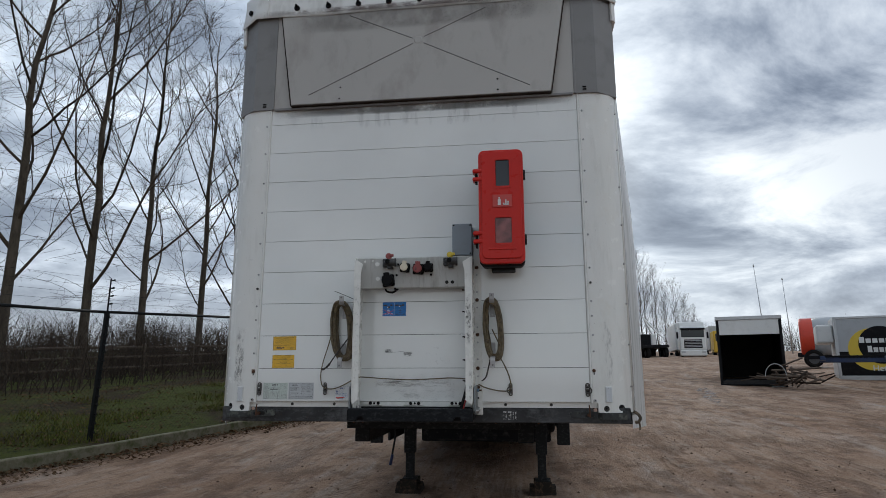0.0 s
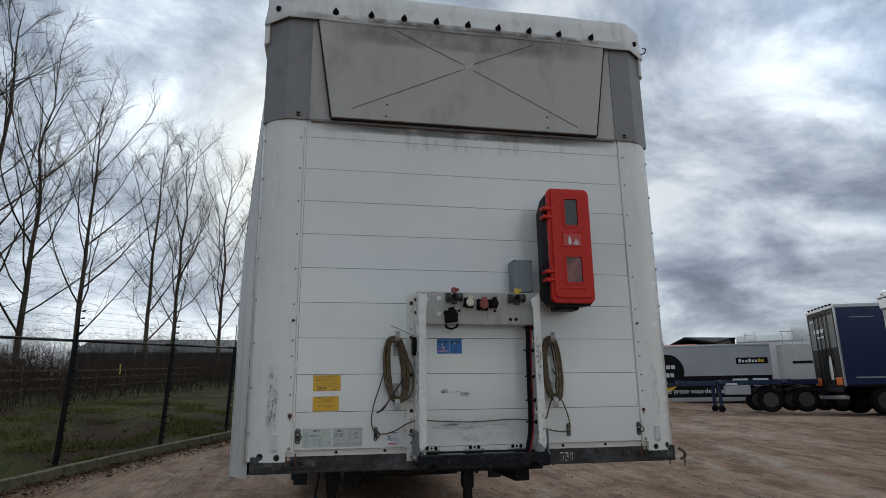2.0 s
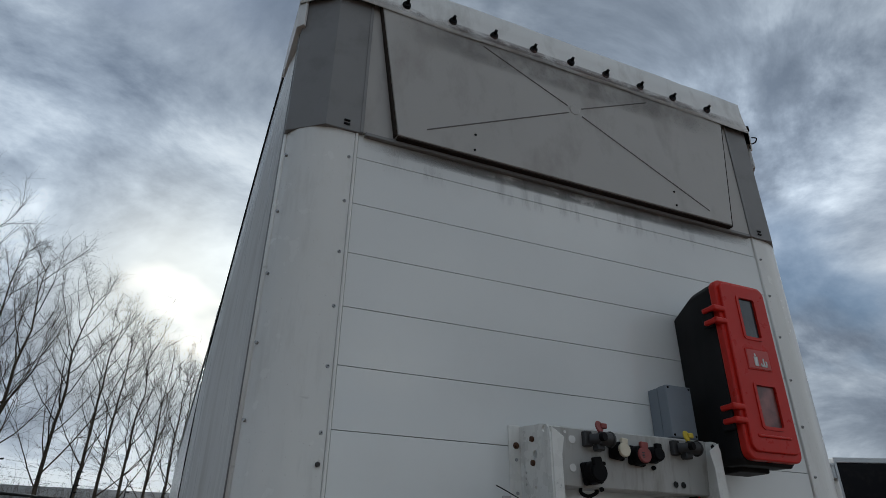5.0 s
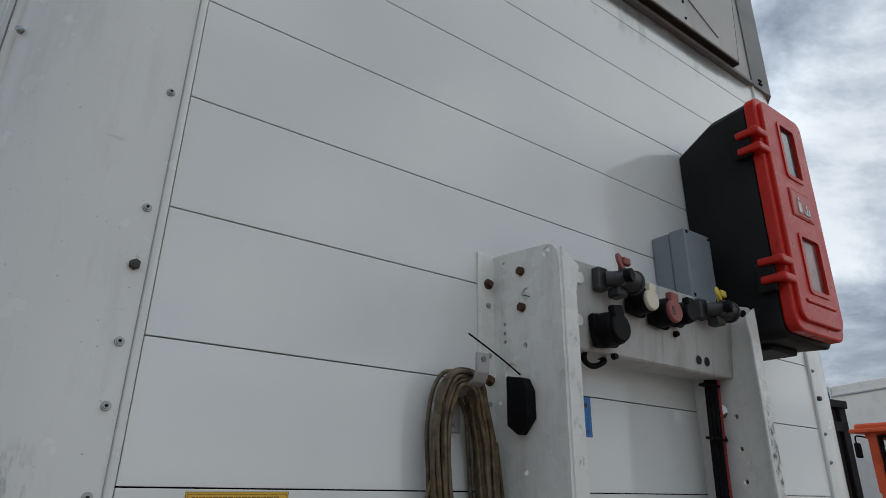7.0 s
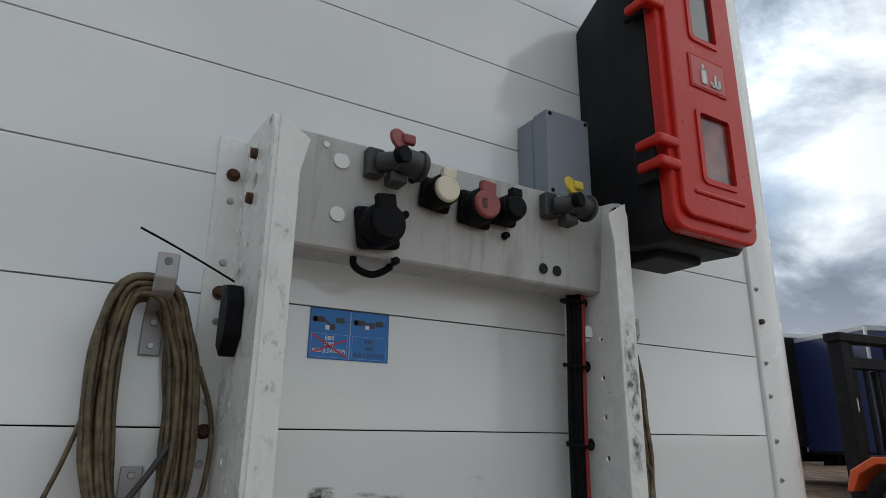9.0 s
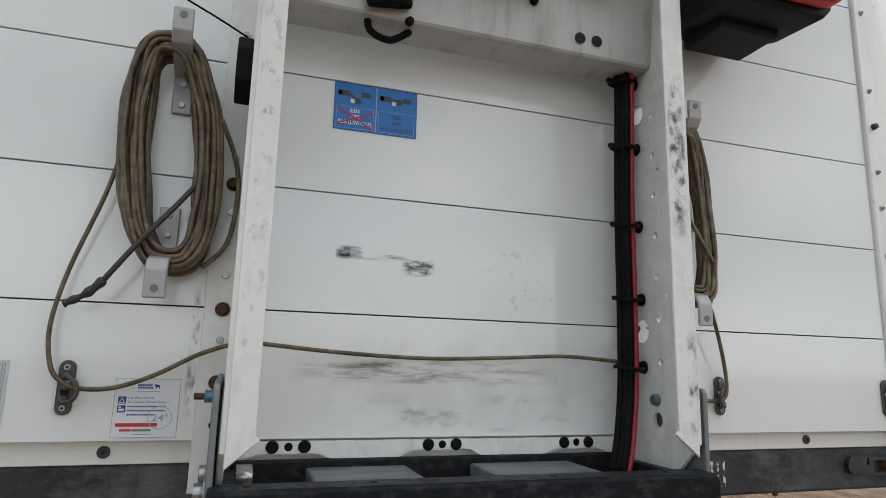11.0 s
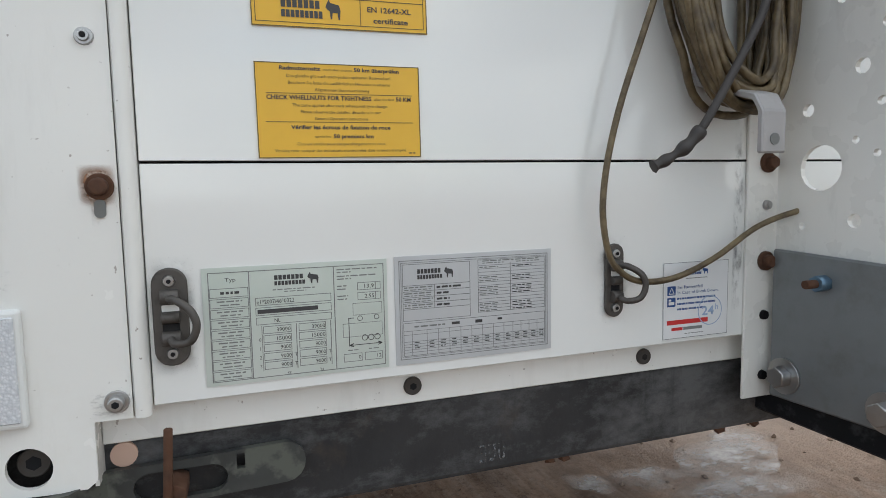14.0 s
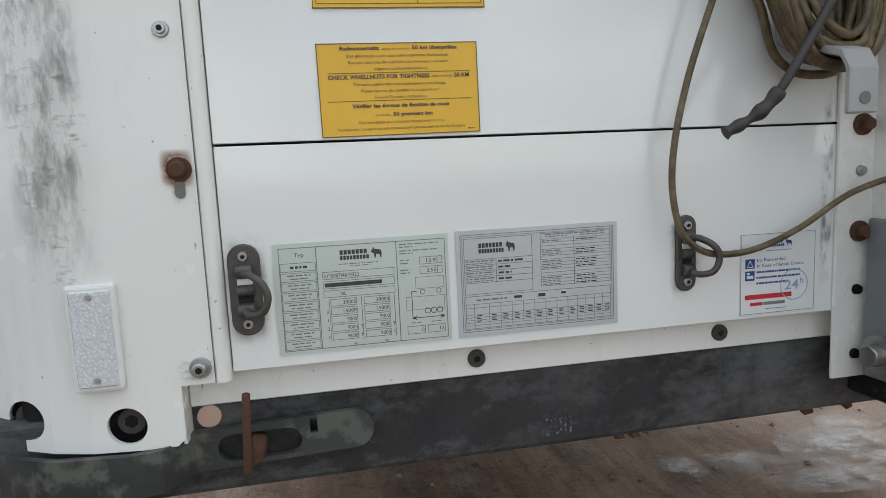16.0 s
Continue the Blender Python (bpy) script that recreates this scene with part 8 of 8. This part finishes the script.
part("steering_wheel", tube([(0.2 * math.cos(a), 0.28 - 0.1 * math.sin(a), 1.80 + 0.17 * math.sin(a)) for a in [2 * math.pi * i / 12 for i in range(12)]], 0.016, 6, None, True, 3), M_BLACK, fk)
part("lever", tube([(-0.3, 0.3, 1.5), (-0.32, 0.26, 1.75), (-0.38, 0.2, 1.88)], 0.012, 6), M_BLACK, fk)
part("chassis", box(-0.98, 0.98, -2.2, 1.55, 0.62, 1.06, 0.05, 2), M_ORANGE, fk)
k = Mat("green_stripe", 0.5)
k.colour((0.33, 0.36, 0.13))
part("stripe", box(-0.985, -0.975, -1.6, -0.5, 0.86, 1.0), k.m, fk, "pale green painted stripe")
part("step", box(-1.02, -0.90, -0.75, 0.05, 0.70, 0.78, 0.01, 1), M_BLACK, fk)
part("mudguard", prism([(0.45, 0.85), (0.55, 1.18), (0.9, 1.32), (1.5, 1.30), (1.85, 1.10), (1.95, 0.8), (1.85, 0.8), (1.72, 1.05), (1.45, 1.2), (0.95, 1.22), (0.66, 1.1), (0.56, 0.85)], -1.12, -0.62, 0, 0.012), M_ORANGE, fk)
part("mudguard", prism([(0.45, 0.85), (0.55, 1.18), (0.9, 1.32), (1.5, 1.30), (1.85, 1.10), (1.95, 0.8), (1.85, 0.8), (1.72, 1.05), (1.45, 1.2), (0.95, 1.22), (0.66, 1.1), (0.56, 0.85)], 0.62, 1.12, 0, 0.012), M_ORANGE, fk)
part("counterweight", box(-0.95, 0.95, -2.7, -1.2, 0.55, 1.5, 0.12, 3), M_ORANGE, fk)
for s in (-1, 1):
    wheel(fk, s * 0.86, 1.2, 0.58, 0.58, 0.44)
    wheel(fk, s * 0.80, -1.75, 0.48, 0.48, 0.36)
    part("mast_channel", box(s * 0.76 - 0.10, s * 0.76 + 0.10, 1.85, 2.08, 0.25, 3.1, 0.012, 1), M_CHARCOAL, fk, "black mast channel")
    part("inner_channel", box(s * 0.56 - 0.07, s * 0.56 + 0.07, 1.90, 2.05, 0.3, 3.02, 0.01, 1), M_BLACK, fk)
    part("lift_chain", box(s * 0.18 - 0.03, s * 0.18 + 0.03, 1.95, 1.99, 0.6, 2.7), M_BLACK, fk)
    part("fork", box(s * 0.45 - 0.09, s * 0.45 + 0.09, 2.2, 3.9, 0.10, 0.17, 0.01, 1), M_CHARCOAL, fk)
    part("fork_upright", box(s * 0.45 - 0.09, s * 0.45 + 0.09, 2.15, 2.23, 0.10, 1.1, 0.01, 1), M_CHARCOAL, fk)
part("mast_head", box(-0.90, 0.90, 1.82, 2.1, 3.04, 3.18, 0.012, 1), M_CHARCOAL, fk)
part("mast_cross", box(-0.80, 0.80, 1.85, 2.05, 2.62, 2.80, 0.012, 1), M_CHARCOAL, fk)
part("mast_cross", box(-0.80, 0.80, 1.85, 2.05, 1.1, 1.3, 0.012, 1), M_CHARCOAL, fk)
part("carriage", box(-0.75, 0.75, 2.08, 2.16, 0.35, 1.0, 0.012, 1), M_BLACK, fk)
part("ram", cyl((0, 1.95, 0.4), (0, 1.95, 2.6), 0.06, None, 12), M_BLACK, fk)
part("label", box(-0.69, -0.675, 1.84, 1.86, 1.95, 2.15), M_WHITE, fk)
part("mirror", box(-0.86, -0.74, 0.86, 0.92, 2.10, 2.32, 0.02, 2), M_BLACK, fk)
part("mirror_arm", tube([(-0.7, 0.8, 2.4), (-0.78, 0.9, 2.42), (-0.8, 0.9, 2.3)], 0.012, 6), M_BLACK, fk)
part("work_lamp", box(-0.72, -0.6, 0.8, 0.9, 1.35, 1.48, 0.02, 2), M_CASTING, fk)

# skeletal container chassis
ca = -24.0
ch = thing("container_chassis", "blue skeletal container trailer with muddy wheels", "trailer", at(11.75, 21.3, ca, -0.22) @ Matrix.Scale(0.93, 4))
for s in (-1, 1):
    part("main_beam", box(0.0, 9.2, s * 0.42 - 0.06, s * 0.42 + 0.06, 1.12, 1.32, 0.01, 1), M_NAVY, ch)
    part("gooseneck", box(-0.4, 2.4, s * 0.42 - 0.06, s * 0.42 + 0.06, 1.26, 1.38, 0.01, 1), M_CHARCOAL, ch)
    part("leg", box(3.8, 3.94, s * 0.75 - 0.07, s * 0.75 + 0.07, 0.15, 1.1, 0.01, 1), M_NAVY, ch)
    part("leg_foot", cyl((3.87, s * 0.75 - 0.1, 0.14), (3.87, s * 0.75 + 0.1, 0.14), 0.14, None, 14), M_CHARCOAL, ch)
for x in (0.1, 2.2, 4.0, 6.5, 9.1):
    part("bolster", box(x - 0.09, x + 0.09, -1.22, 1.22, 1.18, 1.34, 0.01, 1), M_NAVY, ch)
part("side_box", box(4.0, 5.0, -1.2, -0.9, 0.72, 1.1, 0.02, 1), M_GREYP, ch)
part("number_bar", box(4.05, 4.5, -1.21, -1.195, 1.12, 1.2), M_WHITE, ch)
for x in (5.75, 7.1, 8.4):
    for s in (-1, 1):
        wheel(ch, x, s * 0.98, 0.50, 0.50, 0.38, 90)
    part("mudguard", prism([(x - 0.6, 0.85), (x - 0.45, 1.04), (x, 1.13), (x + 0.45, 1.04), (x + 0.6, 0.85), (x + 0.56, 0.85), (x + 0.42, 1.0), (x, 1.09), (x - 0.42, 1.0), (x - 0.56, 0.85)], -1.2, -0.78, 1, 0), M_CHARCOAL, ch)

# box truck body with a moon emblem
L = 7.1
bb = thing("swap_body", "white and black box body with a yellow moon emblem", "box body", at(13.91, 24.56, -20.5, -0.06) @ Matrix.Scale(0.881, 4))
zb0, zb1 = 0.25, 2.98
part("lower_side", box(0, L, 0, 0.05, zb0, zb0 + 1.12, 0.01, 1), M_CHARCOAL, bb)
part("upper_side", box(0, L, 0, 0.05, zb0 + 1.12, zb1, 0.01, 1), M_GREYP, bb)
part("end", box(-0.02, 0.05, 0.0, 2.5, zb0, zb1, 0.01, 1), M_GREYP, bb)
part("end", box(L - 0.05, L + 0.02, 0.0, 2.5, zb0, zb1, 0.01, 1), M_GREYP, bb)
part("far_side", box(0, L, 2.45, 2.5, zb0, zb1, 0.01, 1), M_GREYP, bb)
part("roof", box(-0.03, L + 0.03, -0.03, 2.53, zb1 - 0.05, zb1 + 0.06, 0.015, 1), M_ALU, bb)
part("base_rail", box(0, L, -0.02, 2.5, zb0 - 0.22, zb0, 0.01, 1), M_ALU, bb)
for x in (0.7, 3.4, L - 0.8):
    for y in (0.3, 2.2):
        part("support_leg", box(x - 0.06, x + 0.06, y - 0.06, y + 0.06, -0.1, zb0 - 0.2, 0.01, 1), M_CHARCOAL, bb)
part("cooling_unit", box(-0.75, -0.03, 0.3, 2.2, zb0 + 1.55, zb0 + 2.45, 0.1, 3), M_WHITE, bb, "white cooling unit")
part("corner_frame", box(-0.04, 0.10, -0.02, 0.06, zb0 - 0.1, zb1, 0.01, 1), M_ALU, bb)


def disc_at(cx, cz, r, y, thick=0.006, n=36):
    return prism([(cx + r * math.cos(2 * math.pi * i / n), cz + r * math.sin(2 * math.pi * i / n)) for i in range(n)], y - thick, y, 1)


k = Mat("moon_yellow", 0.5)
k.colour((0.72, 0.52, 0.05))
part("emblem_disc", disc_at(1.45, zb0 + 1.22, 0.98, -0.002), k.m, bb, "yellow crescent moon")
part("emblem_disc", disc_at(1.78, zb0 + 1.42, 0.88, -0.010), M_CHARCOAL, bb, "black disc")
for i, (x0, x1, z0, z1) in enumerate(((0.95, 2.25, 1.52, 1.80), (1.25, 2.15, 1.08, 1.38))):
    n = 5 - i
    for c in range(n):
        a = x0 + (x1 - x0) * c / n
        part("lettering", box(a, a + (x1 - x0) / n * 0.78, -0.022, -0.016, zb0 + z0, zb0 + z1 - (0.08 if c else 0)), M_WHITE, bb, "white lettering as bars")
part("name_plate", box(5.35, 6.95, -0.008, 0.0, zb0 + 1.72, zb0 + 2.05), M_CHARCOAL, bb)
for c in range(8):
    part("lettering", box(5.48 + 0.165 * c, 5.60 + 0.165 * c, -0.014, -0.008, zb0 + 1.80, zb0 + 1.93 + 0.05 * (c % 3 == 0)), M_WHITE if c < 6 else k.m, bb)
cu = bpy.data.curves.new("slogan", "FONT")
cu.body, cu.size, cu.offset = "Het grote voordeel va", 0.36, 0.006
tmp = bpy.data.objects.new("slogan", cu)
me = bpy.data.meshes.new_from_object(tmp)
bpy.data.objects.remove(tmp)
me.materials.append(M_WHITE)
slogan = new("slogan", me)
slogan.parent = bb
slogan.matrix_basis = pose(1.35, -0.012, zb0 + 0.22, 90, 0, 0)
for x in (5.05, 6.05):
    part("bag", box(x, x + 0.75, -0.25, -0.02, zb0 + 0.55, zb0 + 0.95, 0.05, 2), M_WHITE, bb, "white sack")

# open box body standing on the ground
ob_ = thing("open_box_body", "open truck box body, its inside coloured dark for shade", "box body", at(8.215, 21.53, -17.0, -0.13) @ Matrix.Scale(1.01, 4))
W, H, D = 2.20, 2.66, 5.0
# near-black floor, back and roof stand in for the shade in the box
k = Mat("shaded_inside", 0.85)
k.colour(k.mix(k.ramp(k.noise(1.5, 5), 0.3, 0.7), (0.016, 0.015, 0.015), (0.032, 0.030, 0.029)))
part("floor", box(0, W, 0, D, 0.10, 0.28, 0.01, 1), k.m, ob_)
part("side", box(0, 0.05, 0, D, 0.2, H, 0.005, 1), M_CHARCOAL, ob_)
part("side", box(W - 0.05, W, 0, D, 0.2, H, 0.005, 1), M_CHARCOAL, ob_)
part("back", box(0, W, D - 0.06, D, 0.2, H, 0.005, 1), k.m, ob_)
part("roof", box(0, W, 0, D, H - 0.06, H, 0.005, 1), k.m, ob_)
part("head_panel", box(0.03, W - 0.03, -0.02, 0.03, H - 0.68, H - 0.12, 0.01, 1), M_WHITE, ob_, "white header panel")
part("head_rail", box(-0.04, W + 0.04, -0.05, 0.05, H - 0.12, H + 0.02, 0.015, 1), M_ALU, ob_)
for x in (-0.02, W - 0.08):
    part("front_post", box(x, x + 0.10, -0.03, 0.06, 0.05, H - 0.1, 0.01, 1), M_CHARCOAL, ob_)
part("floor_board", box(0.15, W - 0.15, 0.5, 1.1, 0.28, 0.34, 0.01, 1), M_CHARCOAL, ob_)
for x in (0.05, W - 0.5):
    part("block", box(x, x + 0.42, -0.05, 0.4, 0.0, 0.14, 0.01, 1), M_GREYP, ob_, "pale block")
part("sill", box(0.0, W, -0.12, 0.05, 0.10, 0.17, 0.01, 1), M_CHARCOAL, ob_)

# pale trailer with a tank, and a dark container, past the box body
tb = thing("tank_truck", "white truck body with a small white tank and railing on top", "truck", at(24.2, 27.0, -22))
part("side", box(0, 3.4, 0, 2.4, 0.9, 2.85, 0.03, 1), M_DULLW, tb)
part("frame", box(0.2, 3.3, 0.5, 1.9, 0.55, 0.9, 0.02, 1), M_CHARCOAL, tb)
part("tank", cyl((0.9, 1.2, 3.35), (2.6, 1.2, 3.35), 0.55, None, 24, None, 0.12), M_WHITE, tb, "rounded white tank")
for x in (0.2, 0.7, 1.2):
    part("rail_post", cyl((x, 0.2, 2.8), (x, 0.2, 3.55), 0.02, None, 6), M_ALU, tb)
part("rail", cyl((0.1, 0.2, 3.55), (1.3, 0.2, 3.55), 0.02, None, 6), M_ALU, tb)
part("lettering", box(0.5, 1.9, -0.012, 0.0, 1.75, 1.9), M_CHARCOAL, tb, "dark lettering as a bar")
for x in (0.9, 2.6):
    for y in (0.25, 2.15):
        wheel(tb, x, y, 0.5, 0.5, 0.32, 90)
dc = thing("container", "dark flat-roofed container far across the yard", "container", at(25.8, 33.5, -14))
part("body", box(0, 5.6, 0, 2.4, 0.1, 3.35, 0.03, 1), M_CHARCOAL, dc)
part("roof_edge", box(-0.05, 5.65, -0.05, 2.45, 3.35, 3.45, 0.02, 1), M_BLACK, dc)
for i in range(12):
    part("rib", box(0.2 + 0.45 * i, 0.3 + 0.45 * i, -0.04, 0.0, 0.2, 3.3, 0.01, 1), M_CHARCOAL, dc)

# scrap pile
k = Mat("scrap_wood", 0.85).dull()
k.colour(k.mix(k.random(), (0.03, 0.022, 0.017), (0.16, 0.125, 0.10)))
scrap = thing("scrap_pile", "pile of broken pallets and bent metal bars", "scrap", at(10.35, 19.7, 0))
rnd = random.Random(21)
for i in range(46):
    x, y = rnd.gauss(-0.1, 0.5), rnd.gauss(0.3, 0.45)
    a, e, ln = rnd.uniform(0, 6.28), rnd.uniform(-0.25, 0.4), rnd.uniform(0.4, 1.4)
    z = 0.08 + abs(rnd.gauss(0.25, 0.22))
    d = Vector((math.cos(a) * math.cos(e), math.sin(a) * math.cos(e), math.sin(e))) * ln / 2
    p = Vector((x, y, max(z, abs(d.z) + 0.03)))
    part("bar", cyl(p - d, p + d, rnd.uniform(0.014, 0.04), None, 5), k.m, scrap)
part("hoop", tube([(-0.9 + 0.35 * math.cos(a), -0.2, 0.42 + 0.42 * math.sin(a)) for a in [math.pi * i / 8 for i in range(9)]], 0.014, 6), M_GREYP, scrap)

# red tank trailer, far
tk = thing("tank_trailer", "red and grey tank trailer far across the yard", "trailer", at(17.3, 36.0, heading(16.3, 35.2, 18.5, 34.3)))
part("tank", cyl((0.0, 0, 1.75), (3.2, 0, 1.75), 1.15, None, 28, None, 0.12), M_REDP, tk)
part("band", cyl((0.7, 0, 1.75), (2.3, 0, 1.75), 1.17, None, 28), M_GREYP, tk)
part("frame", box(-0.2, 3.6, -0.5, 0.5, 0.6, 0.85, 0.02, 1), M_CHARCOAL, tk)
part("tank_end", cyl((3.2, 0, 1.75), (6.5, 0, 1.75), 1.15, None, 28, None, 0.12), M_REDP, tk)
for x in (0.6, 4.8, 6.0):
    for s in (-1, 1):
        wheel(tk, x, s * 0.95, 0.5, 0.5, 0.34, 90)

# white truck, far
wt = thing("white_truck", "white long-haul truck with a dark windscreen and grille", "truck", at(17.6, 60.5, -6, -0.3))
part("cab", box(-1.22, 1.22, 0.0, 2.2, 0.95, 3.25, 0.12, 3), M_WHITE, wt)
part("roof_fairing", prism([(0.1, 3.2), (0.5, 3.75), (2.2, 3.85), (2.2, 3.2)], -1.18, 1.18, 0, 0.08), M_WHITE, wt)
part("windscreen", box(-1.08, 1.08, -0.03, 0.05, 2.2, 2.95, 0.05, 2), M_DARKGLASS, wt, "dark windscreen")
part("sun_visor", box(-1.15, 1.15, -0.18, 0.02, 2.95, 3.12, 0.03, 1), M_CHARCOAL, wt)
part("grille", box(-0.85, 0.85, -0.03, 0.05, 1.15, 2.0, 0.03, 1), M_CHARCOAL, wt)
for i in range(5):
    part("grille_bar", box(-0.8, 0.8, -0.06, -0.02, 1.25 + 0.15 * i, 1.30 + 0.15 * i, 0.01, 1), M_ALU, wt)
part("bumper", box(-1.22, 1.22, -0.12, 0.4, 0.4, 0.95, 0.06, 2), M_WHITE, wt)
for s in (-1, 1):
    part("headlight", box(s * 0.95 - 0.2, s * 0.95 + 0.2, -0.14, -0.08, 0.66, 0.88, 0.03, 1), M_ALU, wt)
    part("mirror", box(s * 1.42 - 0.08, s * 1.42 + 0.08, 0.1, 0.2, 2.1, 2.75, 0.03, 1), M_CHARCOAL, wt)
    for y in (0.9, 4.2, 8.4):
        wheel(wt, s * 1.05, y, 0.5, 0.5, 0.32)
part("load_body", box(-1.25, 1.25, 2.6, 9.6, 1.1, 3.8, 0.03, 1), M_WHITE, wt)
part("frame", box(-0.5, 0.5, 0.5, 9.4, 0.6, 0.95, 0.02, 1), M_CHARCOAL, wt)

# dark flatbeds beside it
for x, y, tn, mt, lab in ((11.9, 57.0, 12, M_CHARCOAL, "dark flatbed truck parked far across the yard"), (14.0, 59.5, 4, M_CHARCOAL, "dark empty flatbed truck parked far across the yard"), (9.6, 61.0, 8, M_CHARCOAL, "dark tractor unit parked far across the yard")):
    f = thing("flatbed_truck", lab, "truck", at(x, y, tn), "dark trucks parked far off")
    part("bed", box(-1.1, 1.1, 0.0, 6.0, 0.95, 1.2, 0.02, 1), mt, f)
    part("headboard", box(-1.1, 1.1, 4.2, 4.3, 1.2, 1.9, 0.02, 1), mt, f)
    part("cab", box(-1.15, 1.15, 4.4, 6.4, 0.8, 2.5, 0.1, 2), mt, f)
    for s in (-1, 1):
        for q in (0.9, 2.1, 5.4):
            wheel(f, s * 0.95, q, 0.48, 0.48, 0.4)
cr = thing("crane_arm", "white loading crane folded over a flatbed", "crane", at(13.4, 58.5, 0, 1.2))
part("column", box(-0.2, 0.2, -0.2, 0.2, 0.0, 1.0, 0.03, 1), M_WHITE, cr)
part("arm", tube([(0, 0, 0.9), (-0.5, 0, 1.9), (-0.8, 0, 2.6)], 0.10, 8), M_WHITE, cr)
part("arm", tube([(-0.8, 0, 2.6), (0.2, 0, 1.4), (0.8, 0, 0.8)], 0.08, 8), M_WHITE, cr)
yt = thing("yellow_truck", "yellow truck half hidden behind the white one", "truck", at(22.4, 66.0, -8, -0.3))
k = Mat("yellow_truck_paint", 0.4)
k.colour((0.6, 0.38, 0.03))
part("cab", box(-1.2, 1.2, 0, 2.2, 0.6, 2.9, 0.1, 2), k.m, yt)
part("windscreen", box(-1.0, 1.0, -0.03, 0.05, 1.8, 2.6, 0.04, 1), M_DARKGLASS, yt)
part("load_body", box(-1.25, 1.25, 2.4, 9, 1.0, 3.6, 0.03, 1), M_GREYP, yt)
for s in (-1, 1):
    for q in (0.9, 6.5):
        wheel(yt, s * 1.05, q, 0.5, 0.5, 0.32)

# white trailer, tank and dark roof past the box body
h1 = thing("white_trailer", "white box trailer parked behind the skeletal chassis", "trailer", at(23.0, 29.0, heading(24, 28.1, 25.4, 27)))
part("body", box(0, 7, 0, 2.5, 0.85, 2.95, 0.02, 1), M_WHITE, h1)
part("roof", box(-0.03, 7.03, -0.03, 2.53, 2.95, 3.03, 0.02, 1), M_ALU, h1)
part("frame", box(0, 7, 0.4, 2.1, 0.55, 0.85, 0.01, 1), M_CHARCOAL, h1)
for c in range(4):
    part("lettering", box(0.25 + 0.28 * c, 0.45 + 0.28 * c, -0.006, 0.0, 1.5, 1.68), M_CHARCOAL, h1, "dark lettering as bars")
for x in (1.0, 4.8, 6.0):
    for s in (0.3, 2.2):
        wheel(h1, x, s, 0.5, 0.5, 0.34, 90)
h2 = thing("bulk_tanker", "white bulk tanker standing behind the white trailer", "trailer", at(24.4, 31.2, heading(24, 28.1, 25.4, 27)))
part("tank", cyl((0.0, 1.2, 2.5), (4.2, 1.2, 2.5), 1.05, None, 24, None, 0.25), M_WHITE, h2)
part("hopper", cyl((1.2, 1.2, 0.8), (1.2, 1.2, 2.2), 0.2, 0.8, 16), M_WHITE, h2)
part("frame", box(-0.2, 4.4, 0.7, 1.7, 0.6, 0.9, 0.01, 1), M_CHARCOAL, h2)
bm = bmesh.new()
for x in (0.6, 1.2):
    cyl((x, 0.3, 1.2), (x, 0.3, 3.7), 0.025, None, 6, bm)
for i in range(7):
    cyl((0.6, 0.3, 1.4 + 0.35 * i), (1.2, 0.3, 1.4 + 0.35 * i), 0.02, None, 6, bm)
part("ladder", bm, M_ALU, h2)
for x in (0.6, 3.4):
    for s in (0.3, 2.1):
        wheel(h2, x, s, 0.5, 0.5, 0.34, 90)
hall = thing("warehouse", "low dark-roofed warehouse far beyond the trailers", "building", pose(0, 0, 0))
zw = rise(70)
part("wall", box(46, 66, 62, 62.3, zw - 0.5, zw + 3.4, 0, 1), M_GREYP, hall)
part("wall", box(46, 66, 78, 78.3, zw - 0.5, zw + 3.4, 0, 1), M_GREYP, hall)
part("wall", box(46, 46.3, 62.3, 78, zw - 0.5, zw + 3.4, 0, 1), M_GREYP, hall)
part("wall", box(65.7, 66, 62.3, 78, zw - 0.5, zw + 3.4, 0, 1), M_GREYP, hall)
part("roof", prism([(61.4, zw + 3.3), (70, zw + 4.9), (78.9, zw + 3.3), (78.9, zw + 3.5), (70, zw + 5.1), (61.4, zw + 3.5)], 45.4, 66.6, 0), M_CHARCOAL, hall)
for x, y, hgt, ln in ((26.5, 66, 9.5, -3), (31.5, 72, 8.5, -2)):
    lp = thing("mast", "thin grey mast rising behind the yard", "mast", pose(x, y, rise(y), 0, ln, 0), "masts behind the yard")
    part("pole", cyl((0, 0, 0), (0, 0, hgt), 0.07, 0.03, 8), M_ALU, lp)
    part("head", cyl((0, 0, hgt), (0, 0, hgt + 0.25), 0.08, 0.05, 8), M_ALU, lp)
